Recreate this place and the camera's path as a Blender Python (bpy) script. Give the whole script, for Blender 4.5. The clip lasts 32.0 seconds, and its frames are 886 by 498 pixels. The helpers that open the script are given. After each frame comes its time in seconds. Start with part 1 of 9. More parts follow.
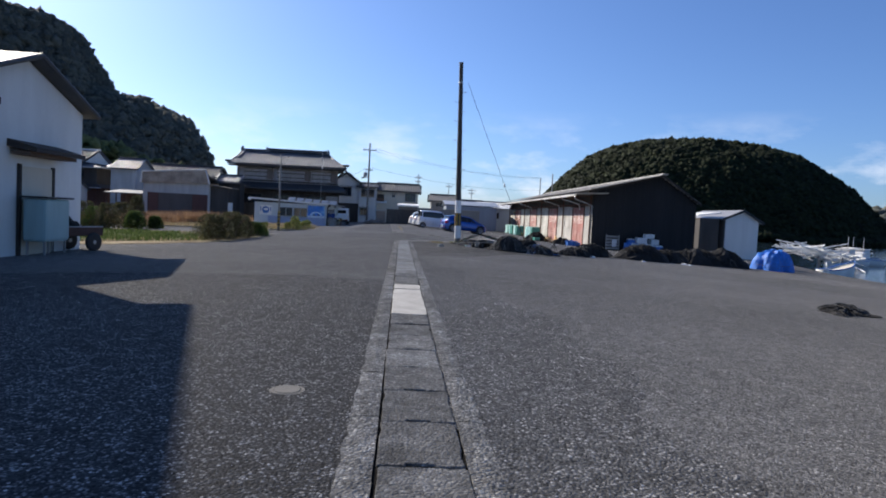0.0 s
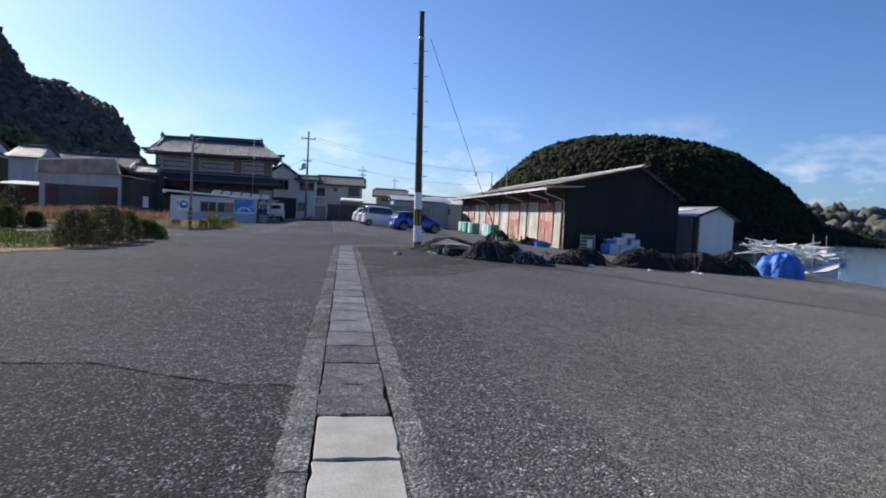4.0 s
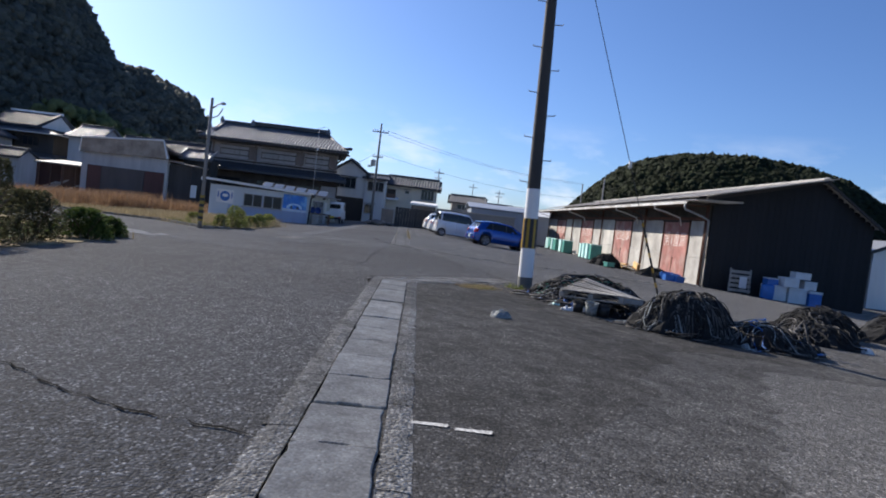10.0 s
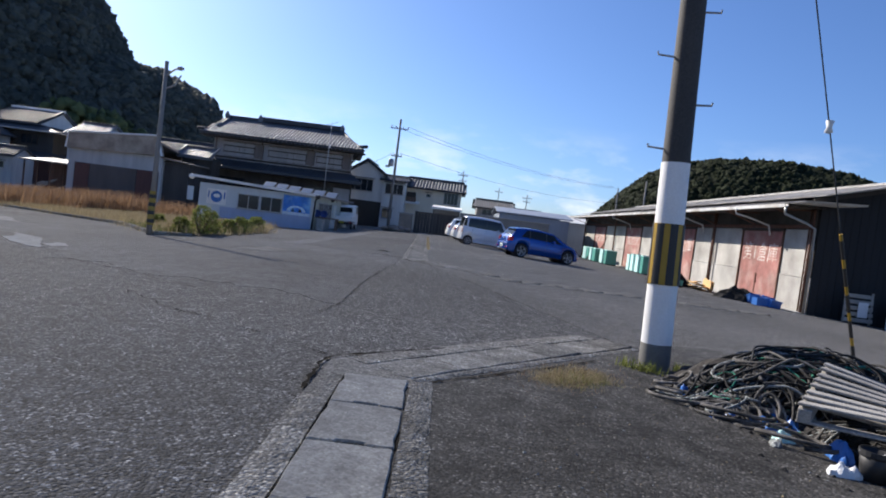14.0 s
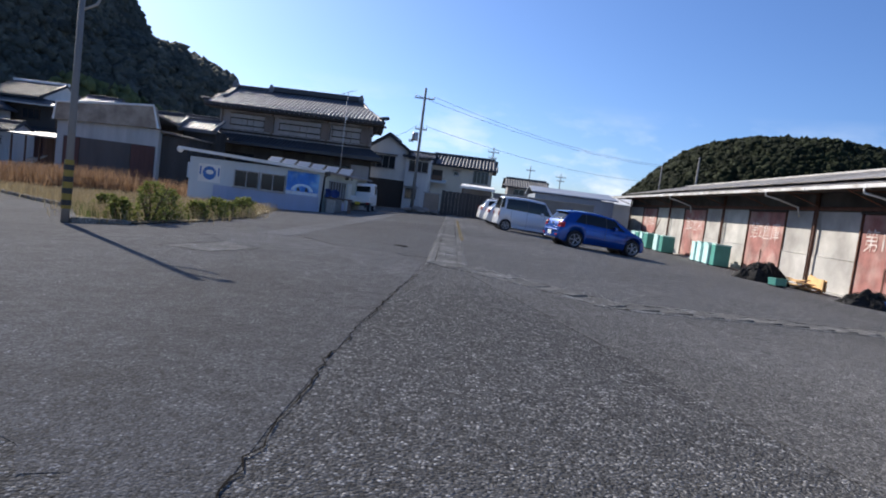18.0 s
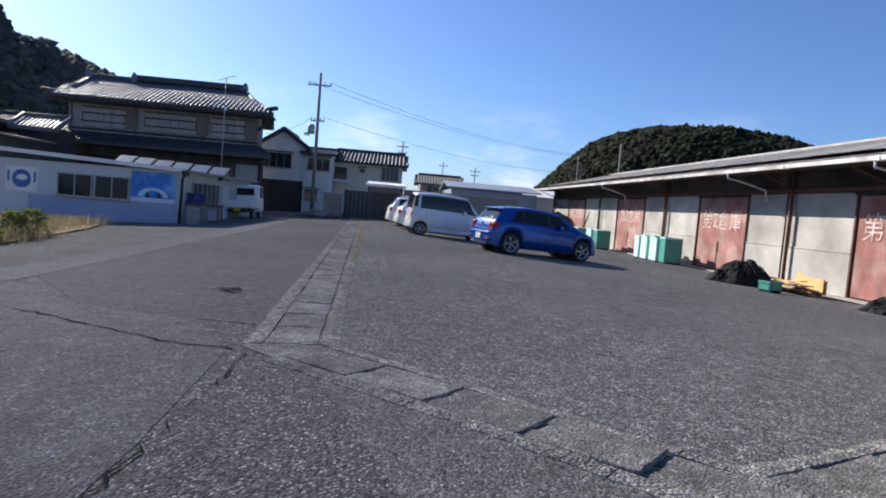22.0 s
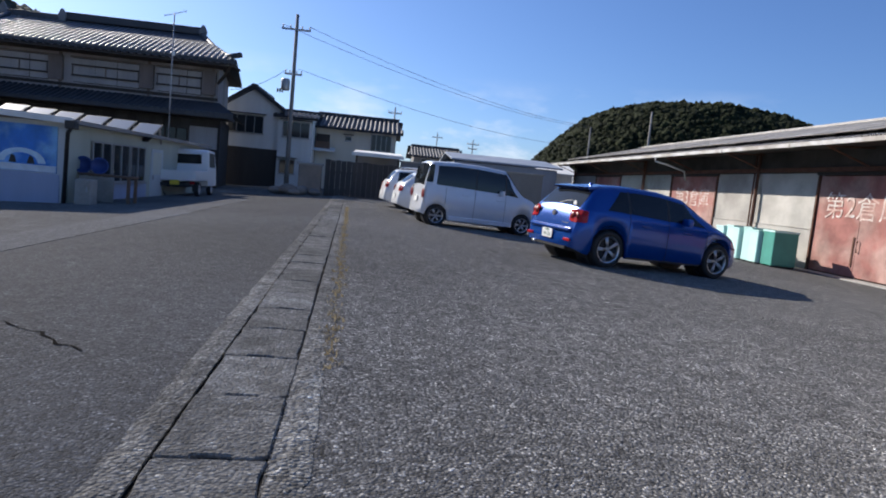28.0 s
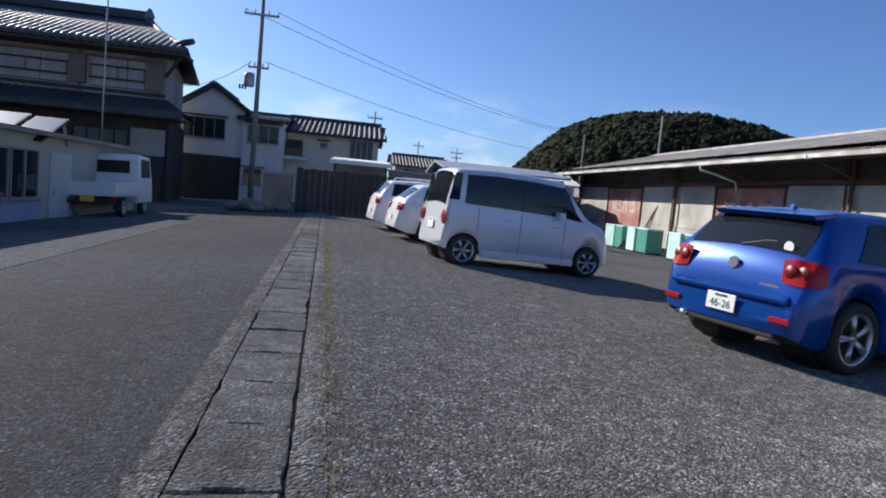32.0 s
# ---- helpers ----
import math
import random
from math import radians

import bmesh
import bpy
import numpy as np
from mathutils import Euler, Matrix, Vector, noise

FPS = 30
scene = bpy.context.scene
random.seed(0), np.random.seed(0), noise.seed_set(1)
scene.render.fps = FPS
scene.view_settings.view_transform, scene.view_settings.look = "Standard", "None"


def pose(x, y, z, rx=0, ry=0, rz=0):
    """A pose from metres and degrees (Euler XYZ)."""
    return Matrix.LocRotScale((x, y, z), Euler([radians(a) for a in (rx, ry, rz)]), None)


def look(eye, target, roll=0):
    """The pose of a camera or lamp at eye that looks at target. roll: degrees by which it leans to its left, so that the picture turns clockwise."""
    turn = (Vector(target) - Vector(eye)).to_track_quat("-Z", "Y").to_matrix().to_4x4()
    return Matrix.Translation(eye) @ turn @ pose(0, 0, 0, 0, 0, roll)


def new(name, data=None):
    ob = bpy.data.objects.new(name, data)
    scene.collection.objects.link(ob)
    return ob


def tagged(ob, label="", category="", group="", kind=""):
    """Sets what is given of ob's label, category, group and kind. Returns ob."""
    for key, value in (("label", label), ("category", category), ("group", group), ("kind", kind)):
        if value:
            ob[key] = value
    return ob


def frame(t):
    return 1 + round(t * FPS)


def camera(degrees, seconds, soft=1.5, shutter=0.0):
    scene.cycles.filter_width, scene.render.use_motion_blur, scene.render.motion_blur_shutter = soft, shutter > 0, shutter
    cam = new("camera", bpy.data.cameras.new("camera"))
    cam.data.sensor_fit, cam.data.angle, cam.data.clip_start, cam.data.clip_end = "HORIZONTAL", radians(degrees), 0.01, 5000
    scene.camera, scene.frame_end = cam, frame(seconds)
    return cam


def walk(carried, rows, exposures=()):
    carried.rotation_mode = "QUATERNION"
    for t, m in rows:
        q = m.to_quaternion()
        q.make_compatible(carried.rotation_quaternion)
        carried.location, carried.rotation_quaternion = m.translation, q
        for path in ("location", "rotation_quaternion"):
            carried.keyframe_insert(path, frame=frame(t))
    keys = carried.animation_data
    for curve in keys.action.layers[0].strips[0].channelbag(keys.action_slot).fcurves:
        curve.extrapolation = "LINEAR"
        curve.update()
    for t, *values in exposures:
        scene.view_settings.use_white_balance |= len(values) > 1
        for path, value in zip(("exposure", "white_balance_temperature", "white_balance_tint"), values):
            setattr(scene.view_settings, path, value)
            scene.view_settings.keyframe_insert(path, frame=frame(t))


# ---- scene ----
# Camera and walk: seconds, place, yaw to the left, pitch, lean
cam = camera(70.0, 32.0, soft=1.9)
PATH = [
    (0, -0.085, -0.326, 1.199, -3.67, -2.97, 3.00),
    (0.5, -0.025, 0.490, 1.202, -6.96, -2.86, 1.47),
    (1, -0.067, 1.346, 1.227, -3.73, -2.32, 4.27),
    (1.5, -0.033, 2.188, 1.202, -6.06, -2.30, 2.90),
    (2, -0.078, 3.073, 1.211, -4.23, -4.23, 5.29),
    (2.5, -0.089, 3.963, 1.201, -8.54, -2.46, 2.07),
    (4.5, -0.076, 7.571, 1.210, -8.24, -3.37, 3.69),
    (5, -0.088, 8.418, 1.198, -6.31, -3.85, 5.15),
    (5.5, 0.053, 9.251, 1.170, -10.59, -4.66, 3.54),
    (6, 0.111, 10.091, 1.193, -6.78, -2.90, 4.56),
    (6.5, 0.249, 10.904, 1.132, -13.22, -4.56, 5.00),
    (7, 0.276, 11.811, 1.193, -6.91, -2.45, 6.63),
    (7.5, 0.301, 12.661, 1.149, -11.70, -5.13, 6.25),
    (8, 0.266, 13.589, 1.168, -3.90, -2.21, 6.45),
    (8.5, 0.316, 14.506, 1.159, -8.40, -4.99, 5.85),
    (9, 0.299, 15.383, 1.169, -3.66, -3.20, 7.58),
    (9.5, 0.321, 16.180, 1.149, -6.53, -3.89, 6.66),
    (10, 0.268, 16.980, 1.168, -2.28, -2.74, 6.84),
    (10.5, 0.330, 17.769, 1.155, -6.98, -4.29, 6.34),
    (11, 0.290, 18.557, 1.168, -1.41, -3.59, 7.73),
    (11.5, 0.386, 19.372, 1.161, -4.44, -4.41, 8.60),
    (12, 0.363, 20.157, 1.172, -0.74, -3.38, 8.80),
    (12.5, 0.340, 20.962, 1.124, -3.57, -5.65, 9.07),
    (13, 0.291, 21.836, 1.152, 0.10, -2.66, 5.83),
    (13.5, 0.303, 22.672, 1.093, -5.15, -4.70, 8.97),
    (14, 0.261, 23.484, 1.119, -0.22, -2.44, 7.21),
    (14.5, 0.284, 24.239, 1.081, -4.58, -4.74, 7.72),
    (15, 0.281, 24.978, 1.151, 1.01, -3.02, 6.88),
    (15.5, 0.281, 25.590, 1.188, -2.54, -5.01, 8.29),
    (17.5, -0.159, 28.674, 1.100, -0.79, -6.40, 7.97),
    (18, -0.129, 29.432, 1.120, 1.81, -4.49, 7.27),
    (18.5, -0.047, 30.275, 1.116, -3.95, -4.78, 8.10),
    (19, -0.036, 31.063, 1.108, -2.93, -4.89, 6.35),
    (19.5, 0.062, 31.788, 1.104, -5.62, -6.17, 8.12),
    (20, 0.033, 32.530, 1.141, -3.14, -4.80, 5.11),
    (20.5, 0.103, 33.374, 1.113, -5.28, -5.45, 8.50),
    (21, 0.087, 34.194, 1.106, -5.18, -5.13, 4.83),
    (21.5, 0.152, 34.966, 1.120, -5.89, -4.79, 7.63),
    (22, 0.214, 35.689, 1.137, -5.78, -3.77, 4.68),
    (22.5, 0.270, 36.457, 1.127, -6.01, -5.05, 7.80),
    (23, 0.311, 37.255, 1.111, -4.32, -4.99, 4.78),
    (23.5, 0.279, 37.978, 1.118, -5.39, -5.61, 7.06),
    (24, 0.140, 38.649, 1.120, -4.47, -5.29, 4.55),
    (24.5, 0.135, 39.285, 1.109, -4.38, -6.42, 6.85),
    (26.5, 0.039, 41.951, 1.126, -0.61, -5.27, 9.46),
    (27, 0.029, 42.682, 1.110, -3.16, -4.30, 6.25),
    (27.5, -0.091, 43.354, 1.119, -0.28, -4.58, 7.34),
    (28, -0.069, 44.081, 1.053, -7.30, -5.81, 5.48),
    (28.5, -0.208, 44.909, 1.112, -2.87, -3.86, 7.52),
    (29, -0.226, 45.585, 1.094, -5.50, -4.30, 5.94),
    (29.5, -0.250, 46.345, 1.100, -3.40, -4.62, 8.81),
    (30, -0.236, 46.974, 1.075, -8.83, -4.37, 6.85),
    (30.5, -0.383, 47.791, 1.110, -2.14, -3.88, 6.14),
    (31, -0.385, 48.544, 1.063, -7.19, -4.64, 6.05),
    (31.5, -0.445, 49.319, 1.111, -4.05, -2.50, 4.77),
    (32, -0.370, 49.905, 1.105, -9.50, -4.67, 5.35),
]


def aim(x, y, z, yaw, pitch, lean):
    a, b = radians(yaw), radians(pitch)
    ahead = Vector((-math.sin(a) * math.cos(b), math.cos(a) * math.cos(b), math.sin(b)))
    return look((x, y, z), Vector((x, y, z)) + 2 * ahead, lean)


walk(cam, [(row[0], aim(*row[1:])) for row in PATH], [(0, 0.7, 6250, 12), (3, 0.68, 6250, 12), (10, 0.69, 6250, 12), (13, 0.78, 6250, 12), (20, 0.77, 6250, 12), (27, 0.66, 6250, 12), (32, 0.62, 6250, 12)])

# Sky and sun
SUN_DIR = Vector((-0.67, 0.742, 0.0)).normalized()
SUN_ELEV = radians(31)
world = bpy.data.worlds.new("sky")
scene.world = world
world.use_nodes = True
wt = world.node_tree
wt.nodes.clear()
sky = wt.nodes.new("ShaderNodeTexSky")
sky.sky_type = "NISHITA"
sky.sun_disc = False
sky.sun_elevation = SUN_ELEV
sky.sun_rotation = math.atan2(SUN_DIR.x, SUN_DIR.y)
sky.air_density, sky.dust_density, sky.ozone_density = 0.88, 0.85, 3.5
wbg = wt.nodes.new("ShaderNodeBackground")
wbg.inputs["Strength"].default_value = 0.072
wout = wt.nodes.new("ShaderNodeOutputWorld")
tone = wt.nodes.new("ShaderNodeVectorMath")
tone.operation = "MULTIPLY"
tone.inputs[1].default_value = (0.77, 0.94, 1.21)
wt.links.new(sky.outputs[0], tone.inputs[0])
# thin white clouds low over the horizon
wco = wt.nodes.new("ShaderNodeTexCoord")
wsep = wt.nodes.new("ShaderNodeSeparateXYZ")
wt.links.new(wco.outputs["Generated"], wsep.inputs[0])
wmap = wt.nodes.new("ShaderNodeMapping")
wmap.inputs["Scale"].default_value = (1.0, 1.0, 2.6)
wt.links.new(wco.outputs["Generated"], wmap.inputs["Vector"])
wno = wt.nodes.new("ShaderNodeTexNoise")
wno.inputs["Scale"].default_value = 7.5
wno.inputs["Detail"].default_value = 8
wno.inputs["Roughness"].default_value = 0.6
wt.links.new(wmap.outputs[0], wno.inputs["Vector"])
wcl = wt.nodes.new("ShaderNodeMapRange")
wcl.inputs["From Min"].default_value, wcl.inputs["From Max"].default_value = 0.5, 0.72
wt.links.new(wno.outputs[0], wcl.inputs["Value"])
wlo = wt.nodes.new("ShaderNodeMapRange")
wlo.inputs["From Min"].default_value, wlo.inputs["From Max"].default_value = 0.17, 0.05
wt.links.new(wsep.outputs["Z"], wlo.inputs["Value"])
wmu = wt.nodes.new("ShaderNodeMath")
wmu.operation = "MULTIPLY"
wt.links.new(wcl.outputs[0], wmu.inputs[0])
wt.links.new(wlo.outputs[0], wmu.inputs[1])
wmu2 = wt.nodes.new("ShaderNodeMath")
wmu2.operation = "MULTIPLY"
wmu2.inputs[1].default_value = 0.8
wt.links.new(wmu.outputs[0], wmu2.inputs[0])
wmix = wt.nodes.new("ShaderNodeMix")
wmix.data_type = "RGBA"
wmix.inputs[7].default_value = (9.0, 9.3, 9.8, 1)
wt.links.new(wmu2.outputs[0], wmix.inputs[0])
wt.links.new(tone.outputs[0], wmix.inputs[6])
wt.links.new(wmix.outputs[2], wbg.inputs[0])
wt.links.new(wbg.outputs[0], wout.inputs[0])

sun = new("sun", bpy.data.lights.new("sun", "SUN"))
sun.data.energy = 4.9
sun.data.angle = radians(0.55)
sun.data.color = (1.0, 0.91, 0.78)
toward = Vector((SUN_DIR.x * math.cos(SUN_ELEV), SUN_DIR.y * math.cos(SUN_ELEV), math.sin(SUN_ELEV)))
sun.matrix_world = look(tuple(toward * 60), (0, 0, 0))


# ---- materials ----
def surface(name, color, rough=0.8, metal=0.0, stain=0.25, stain_size=1.2, grain=0.18, grain_size=0.03, bump=0.25,
            vary=0.0, spec=0.5, tint=None, coat=0.0, streak=False):
    """A plain surface with stains and fine grain at real size; vary: how much each piece differs."""
    m = bpy.data.materials.new(name)
    m.use_nodes = True
    nt = m.node_tree
    nd, ln = nt.nodes, nt.links
    bsdf = nd["Principled BSDF"]
    geo = nd.new("ShaderNodeNewGeometry")
    pos = geo.outputs["Position"]
    if streak:
        mp = nd.new("ShaderNodeMapping")
        mp.inputs["Scale"].default_value = (1, 1, 0.15)
        ln.new(pos, mp.inputs["Vector"])
        pos_big = mp.outputs[0]
    else:
        pos_big = pos
    big = nd.new("ShaderNodeTexNoise")
    big.inputs["Scale"].default_value = 1.0 / stain_size
    big.inputs["Detail"].default_value = 6
    big.inputs["Roughness"].default_value = 0.62
    ln.new(pos_big, big.inputs["Vector"])
    fine = nd.new("ShaderNodeTexNoise")
    fine.inputs["Scale"].default_value = 1.0 / grain_size
    fine.inputs["Detail"].default_value = 3
    ln.new(pos, fine.inputs["Vector"])
    r1 = nd.new("ShaderNodeMapRange")
    r1.inputs["From Min"].default_value, r1.inputs["From Max"].default_value = 0.3, 0.7
    r1.inputs["To Min"].default_value, r1.inputs["To Max"].default_value = 1 - stain, 1 + stain * 0.6
    ln.new(big.outputs[0], r1.inputs["Value"])
    r2 = nd.new("ShaderNodeMapRange")
    r2.inputs["From Min"].default_value, r2.inputs["From Max"].default_value = 0.3, 0.7
    r2.inputs["To Min"].default_value, r2.inputs["To Max"].default_value = 1 - grain, 1 + grain
    ln.new(fine.outputs[0], r2.inputs["Value"])
    mul = nd.new("ShaderNodeMath")
    mul.operation = "MULTIPLY"
    ln.new(r1.outputs[0], mul.inputs[0])
    ln.new(r2.outputs[0], mul.inputs[1])
    last = mul.outputs[0]
    if vary:
        info = nd.new("ShaderNodeObjectInfo")
        r3 = nd.new("ShaderNodeMapRange")
        r3.inputs["To Min"].default_value, r3.inputs["To Max"].default_value = 1 - vary, 1 + vary
        ln.new(info.outputs["Random"], r3.inputs["Value"])
        mul2 = nd.new("ShaderNodeMath")
        mul2.operation = "MULTIPLY"
        ln.new(last, mul2.inputs[0])
        ln.new(r3.outputs[0], mul2.inputs[1])
        last = mul2.outputs[0]
    sc = nd.new("ShaderNodeVectorMath")
    sc.operation = "SCALE"
    if tint:
        mixc = nd.new("ShaderNodeMix")
        mixc.data_type = "RGBA"
        mixc.inputs[6].default_value = (*color, 1)
        mixc.inputs[7].default_value = (*tint, 1)
        r4 = nd.new("ShaderNodeMapRange")
        r4.inputs["From Min"].default_value, r4.inputs["From Max"].default_value = 0.45, 0.62
        tn = nd.new("ShaderNodeTexNoise")
        tn.inputs["Scale"].default_value = 0.7 / stain_size
        tn.inputs["Detail"].default_value = 8
        ln.new(pos_big, tn.inputs["Vector"])
        ln.new(tn.outputs[0], r4.inputs["Value"])
        ln.new(r4.outputs[0], mixc.inputs[0])
        ln.new(mixc.outputs[2], sc.inputs[0])
    else:
        sc.inputs[0].default_value = color
    ln.new(last, sc.inputs["Scale"])
    ln.new(sc.outputs[0], bsdf.inputs["Base Color"])
    bsdf.inputs["Roughness"].default_value = rough
    bsdf.inputs["Metallic"].default_value = metal
    bsdf.inputs["Specular IOR Level"].default_value = spec
    if coat:
        bsdf.inputs["Coat Weight"].default_value = coat
        bsdf.inputs["Coat Roughness"].default_value = 0.06
    if bump:
        bp = nd.new("ShaderNodeBump")
        bp.inputs["Strength"].default_value = bump
        bp.inputs["Distance"].default_value = grain_size * 0.4
        ln.new(fine.outputs[0], bp.inputs["Height"])
        ln.new(bp.outputs[0], bsdf.inputs["Normal"])
    return m


def asphalt(name, dark, light, chip=0.5, size=0.013, rough=0.75, vary=0.0, patchy=0.2, speck=0.6, stain=0.0):
    """Asphalt or exposed concrete: binder, chippings of their own grey, open gaps, worn patches."""
    m = bpy.data.materials.new(name)
    m.use_nodes = True
    nt = m.node_tree
    nd, ln = nt.nodes, nt.links
    bsdf = nd["Principled BSDF"]
    pos = nd.new("ShaderNodeNewGeometry").outputs["Position"]

    def ramp(src, lo, hi, a, b):
        r = nd.new("ShaderNodeMapRange")
        r.inputs["From Min"].default_value, r.inputs["From Max"].default_value = lo, hi
        r.inputs["To Min"].default_value, r.inputs["To Max"].default_value = a, b
        ln.new(src, r.inputs["Value"])
        return r.outputs[0]

    def combine(op, x, y):
        n = nd.new("ShaderNodeMath")
        n.operation = op
        for k, v in enumerate((x, y)):
            if isinstance(v, float):
                n.inputs[k].default_value = v
            else:
                ln.new(v, n.inputs[k])
        return n.outputs[0]

    def cloud(scale, detail, roughness=0.6):
        n = nd.new("ShaderNodeTexNoise")
        n.inputs["Scale"].default_value = scale
        n.inputs["Detail"].default_value = detail
        n.inputs["Roughness"].default_value = roughness
        ln.new(pos, n.inputs["Vector"])
        return n.outputs[0]

    vor = nd.new("ShaderNodeTexVoronoi")
    vor.inputs["Scale"].default_value = 1.0 / size
    ln.new(pos, vor.inputs["Vector"])
    hue = nd.new("ShaderNodeSeparateColor")
    ln.new(vor.outputs["Color"], hue.inputs[0])
    stone = ramp(hue.outputs[0], 1 - chip, 1.0, 0.0, 1.0)
    mid = cloud(7.0, 6)
    clump = cloud(26.0, 4)
    amount = combine("MULTIPLY", combine("MULTIPLY", stone, ramp(vor.outputs["Distance"], 0.75, 0.4, 0.0, 1.0)), ramp(mid, 0.35, 0.65, 0.4, 1.1))
    mix = nd.new("ShaderNodeMix")
    mix.data_type = "RGBA"
    mix.inputs[6].default_value = (*dark, 1)
    mix.inputs[7].default_value = (*light, 1)
    ln.new(amount, mix.inputs[0])
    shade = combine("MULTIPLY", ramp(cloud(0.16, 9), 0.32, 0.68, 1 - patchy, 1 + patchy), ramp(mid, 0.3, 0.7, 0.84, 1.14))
    shade = combine("MULTIPLY", shade, ramp(clump, 0.3, 0.7, 1 - speck * 0.5, 1 + speck * 0.5))
    if stain:
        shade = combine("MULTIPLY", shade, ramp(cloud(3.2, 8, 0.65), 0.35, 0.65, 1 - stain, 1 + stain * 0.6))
    shade = combine("MULTIPLY", shade, ramp(hue.outputs[1], 0.0, 1.0, 1 - speck, 1 + speck))
    if vary:
        info = nd.new("ShaderNodeObjectInfo")
        shade = combine("MULTIPLY", shade, ramp(info.outputs["Random"], 0.0, 1.0, 1 - vary, 1 + vary))
    sc = nd.new("ShaderNodeVectorMath")
    sc.operation = "SCALE"
    ln.new(mix.outputs[2], sc.inputs[0])
    ln.new(shade, sc.inputs["Scale"])
    ln.new(sc.outputs[0], bsdf.inputs["Base Color"])
    bsdf.inputs["Roughness"].default_value = 0.95
    bsdf.inputs["Diffuse Roughness"].default_value = 1.0
    bsdf.inputs["Specular IOR Level"].default_value = 0.15
    high = combine("ADD", combine("MULTIPLY", vor.outputs["Distance"], -0.9), combine("MULTIPLY", clump, 0.7))
    high = combine("ADD", high, combine("MULTIPLY", hue.outputs[2], 0.6))
    bp = nd.new("ShaderNodeBump")
    bp.inputs["Strength"].default_value = min(1.0, rough)
    bp.inputs["Distance"].default_value = size * 0.8 * max(1.0, rough)
    ln.new(high, bp.inputs["Height"])
    ln.new(bp.outputs[0], bsdf.inputs["Normal"])
    return m


def leafy(name, dark, light, size=0.6, sub=0.22):
    """Foliage: each clump and patch its own green; a little light passes through."""
    m = bpy.data.materials.new(name)
    m.use_nodes = True
    nt = m.node_tree
    nd, ln = nt.nodes, nt.links
    bsdf = nd["Principled BSDF"]
    geo = nd.new("ShaderNodeNewGeometry")
    n1 = nd.new("ShaderNodeTexNoise")
    n1.inputs["Scale"].default_value = 1.0 / size
    n1.inputs["Detail"].default_value = 9
    n1.inputs["Roughness"].default_value = 0.75
    ln.new(geo.outputs["Position"], n1.inputs["Vector"])
    add = nd.new("ShaderNodeMath")
    add.operation = "MULTIPLY_ADD"
    add.inputs[1].default_value = 0.55
    ln.new(geo.outputs["Random Per Island"], add.inputs[0])
    ln.new(n1.outputs[0], add.inputs[2])
    mr = nd.new("ShaderNodeMapRange")
    mr.inputs["From Min"].default_value, mr.inputs["From Max"].default_value = 0.4, 1.1
    ln.new(add.outputs[0], mr.inputs["Value"])
    mix = nd.new("ShaderNodeMix")
    mix.data_type = "RGBA"
    mix.inputs[6].default_value = (*dark, 1)
    mix.inputs[7].default_value = (*light, 1)
    ln.new(mr.outputs[0], mix.inputs[0])
    ln.new(mix.outputs[2], bsdf.inputs["Base Color"])
    bsdf.inputs["Roughness"].default_value = 0.85
    bsdf.inputs["Specular IOR Level"].default_value = 0.1
    bp = nd.new("ShaderNodeBump")
    bp.inputs["Strength"].default_value = 0.9
    bp.inputs["Distance"].default_value = size * 0.5
    ln.new(n1.outputs[0], bp.inputs["Height"])
    ln.new(bp.outputs[0], bsdf.inputs["Normal"])
    if sub:
        thin = nd.new("ShaderNodeBsdfTranslucent")
        both = nd.new("ShaderNodeMixShader")
        both.inputs[0].default_value = sub
        ln.new(mix.outputs[2], thin.inputs["Color"])
        ln.new(bsdf.outputs[0], both.inputs[1])
        ln.new(thin.outputs[0], both.inputs[2])
        ln.new(both.outputs[0], nd["Material Output"].inputs["Surface"])
    return m


def glass(name, tint=(0.02, 0.025, 0.03), rough=0.05):
    m = bpy.data.materials.new(name)
    m.use_nodes = True
    b = m.node_tree.nodes["Principled BSDF"]
    b.inputs["Base Color"].default_value = (*tint, 1)
    b.inputs["Roughness"].default_value = rough
    b.inputs["Specular IOR Level"].default_value = 0.4
    return m


def paint(name, color, metal=0.0, rough=0.3, flake=0.06):
    m = surface(name, color, rough, metal, 0.05, 0.8, flake, 0.004, 0.0, coat=0.5)
    return m


M_ASPHALT = asphalt("asphalt", (0.113, 0.11, 0.104), (0.56, 0.54, 0.5), 0.38, 0.016, 0.9, speck=0.6, stain=0.12)
M_ASPHALT_ROUGH = asphalt("asphalt_rough", (0.054, 0.053, 0.052), (0.55, 0.54, 0.51), 0.42, 0.015, 1.0)
M_ASPHALT_DARK = asphalt("asphalt_dark", (0.11, 0.11, 0.109), (0.33, 0.325, 0.315), 0.3, rough=0.8, speck=0.48)
M_ASPHALT_EAST = asphalt("asphalt_pale", (0.15, 0.144, 0.133), (0.42, 0.405, 0.37), 0.34, rough=0.8)
M_ASPHALT_COARSE = asphalt("asphalt_coarse", (0.142, 0.138, 0.13), (0.6, 0.575, 0.525), 0.48, 0.0135, 0.9, stain=0.12)
M_ASPHALT_SMOOTH = asphalt("asphalt_smooth", (0.14, 0.138, 0.134), (0.4, 0.39, 0.375), 0.28, 0.0135, 0.8, patchy=0.3, speck=0.5, stain=0.2)
M_ASPHALT_FRINGE = asphalt("asphalt_grimy", (0.108, 0.103, 0.095), (0.37, 0.355, 0.32), 0.28, 0.014, 0.7, patchy=0.4, speck=0.55, stain=0.3)
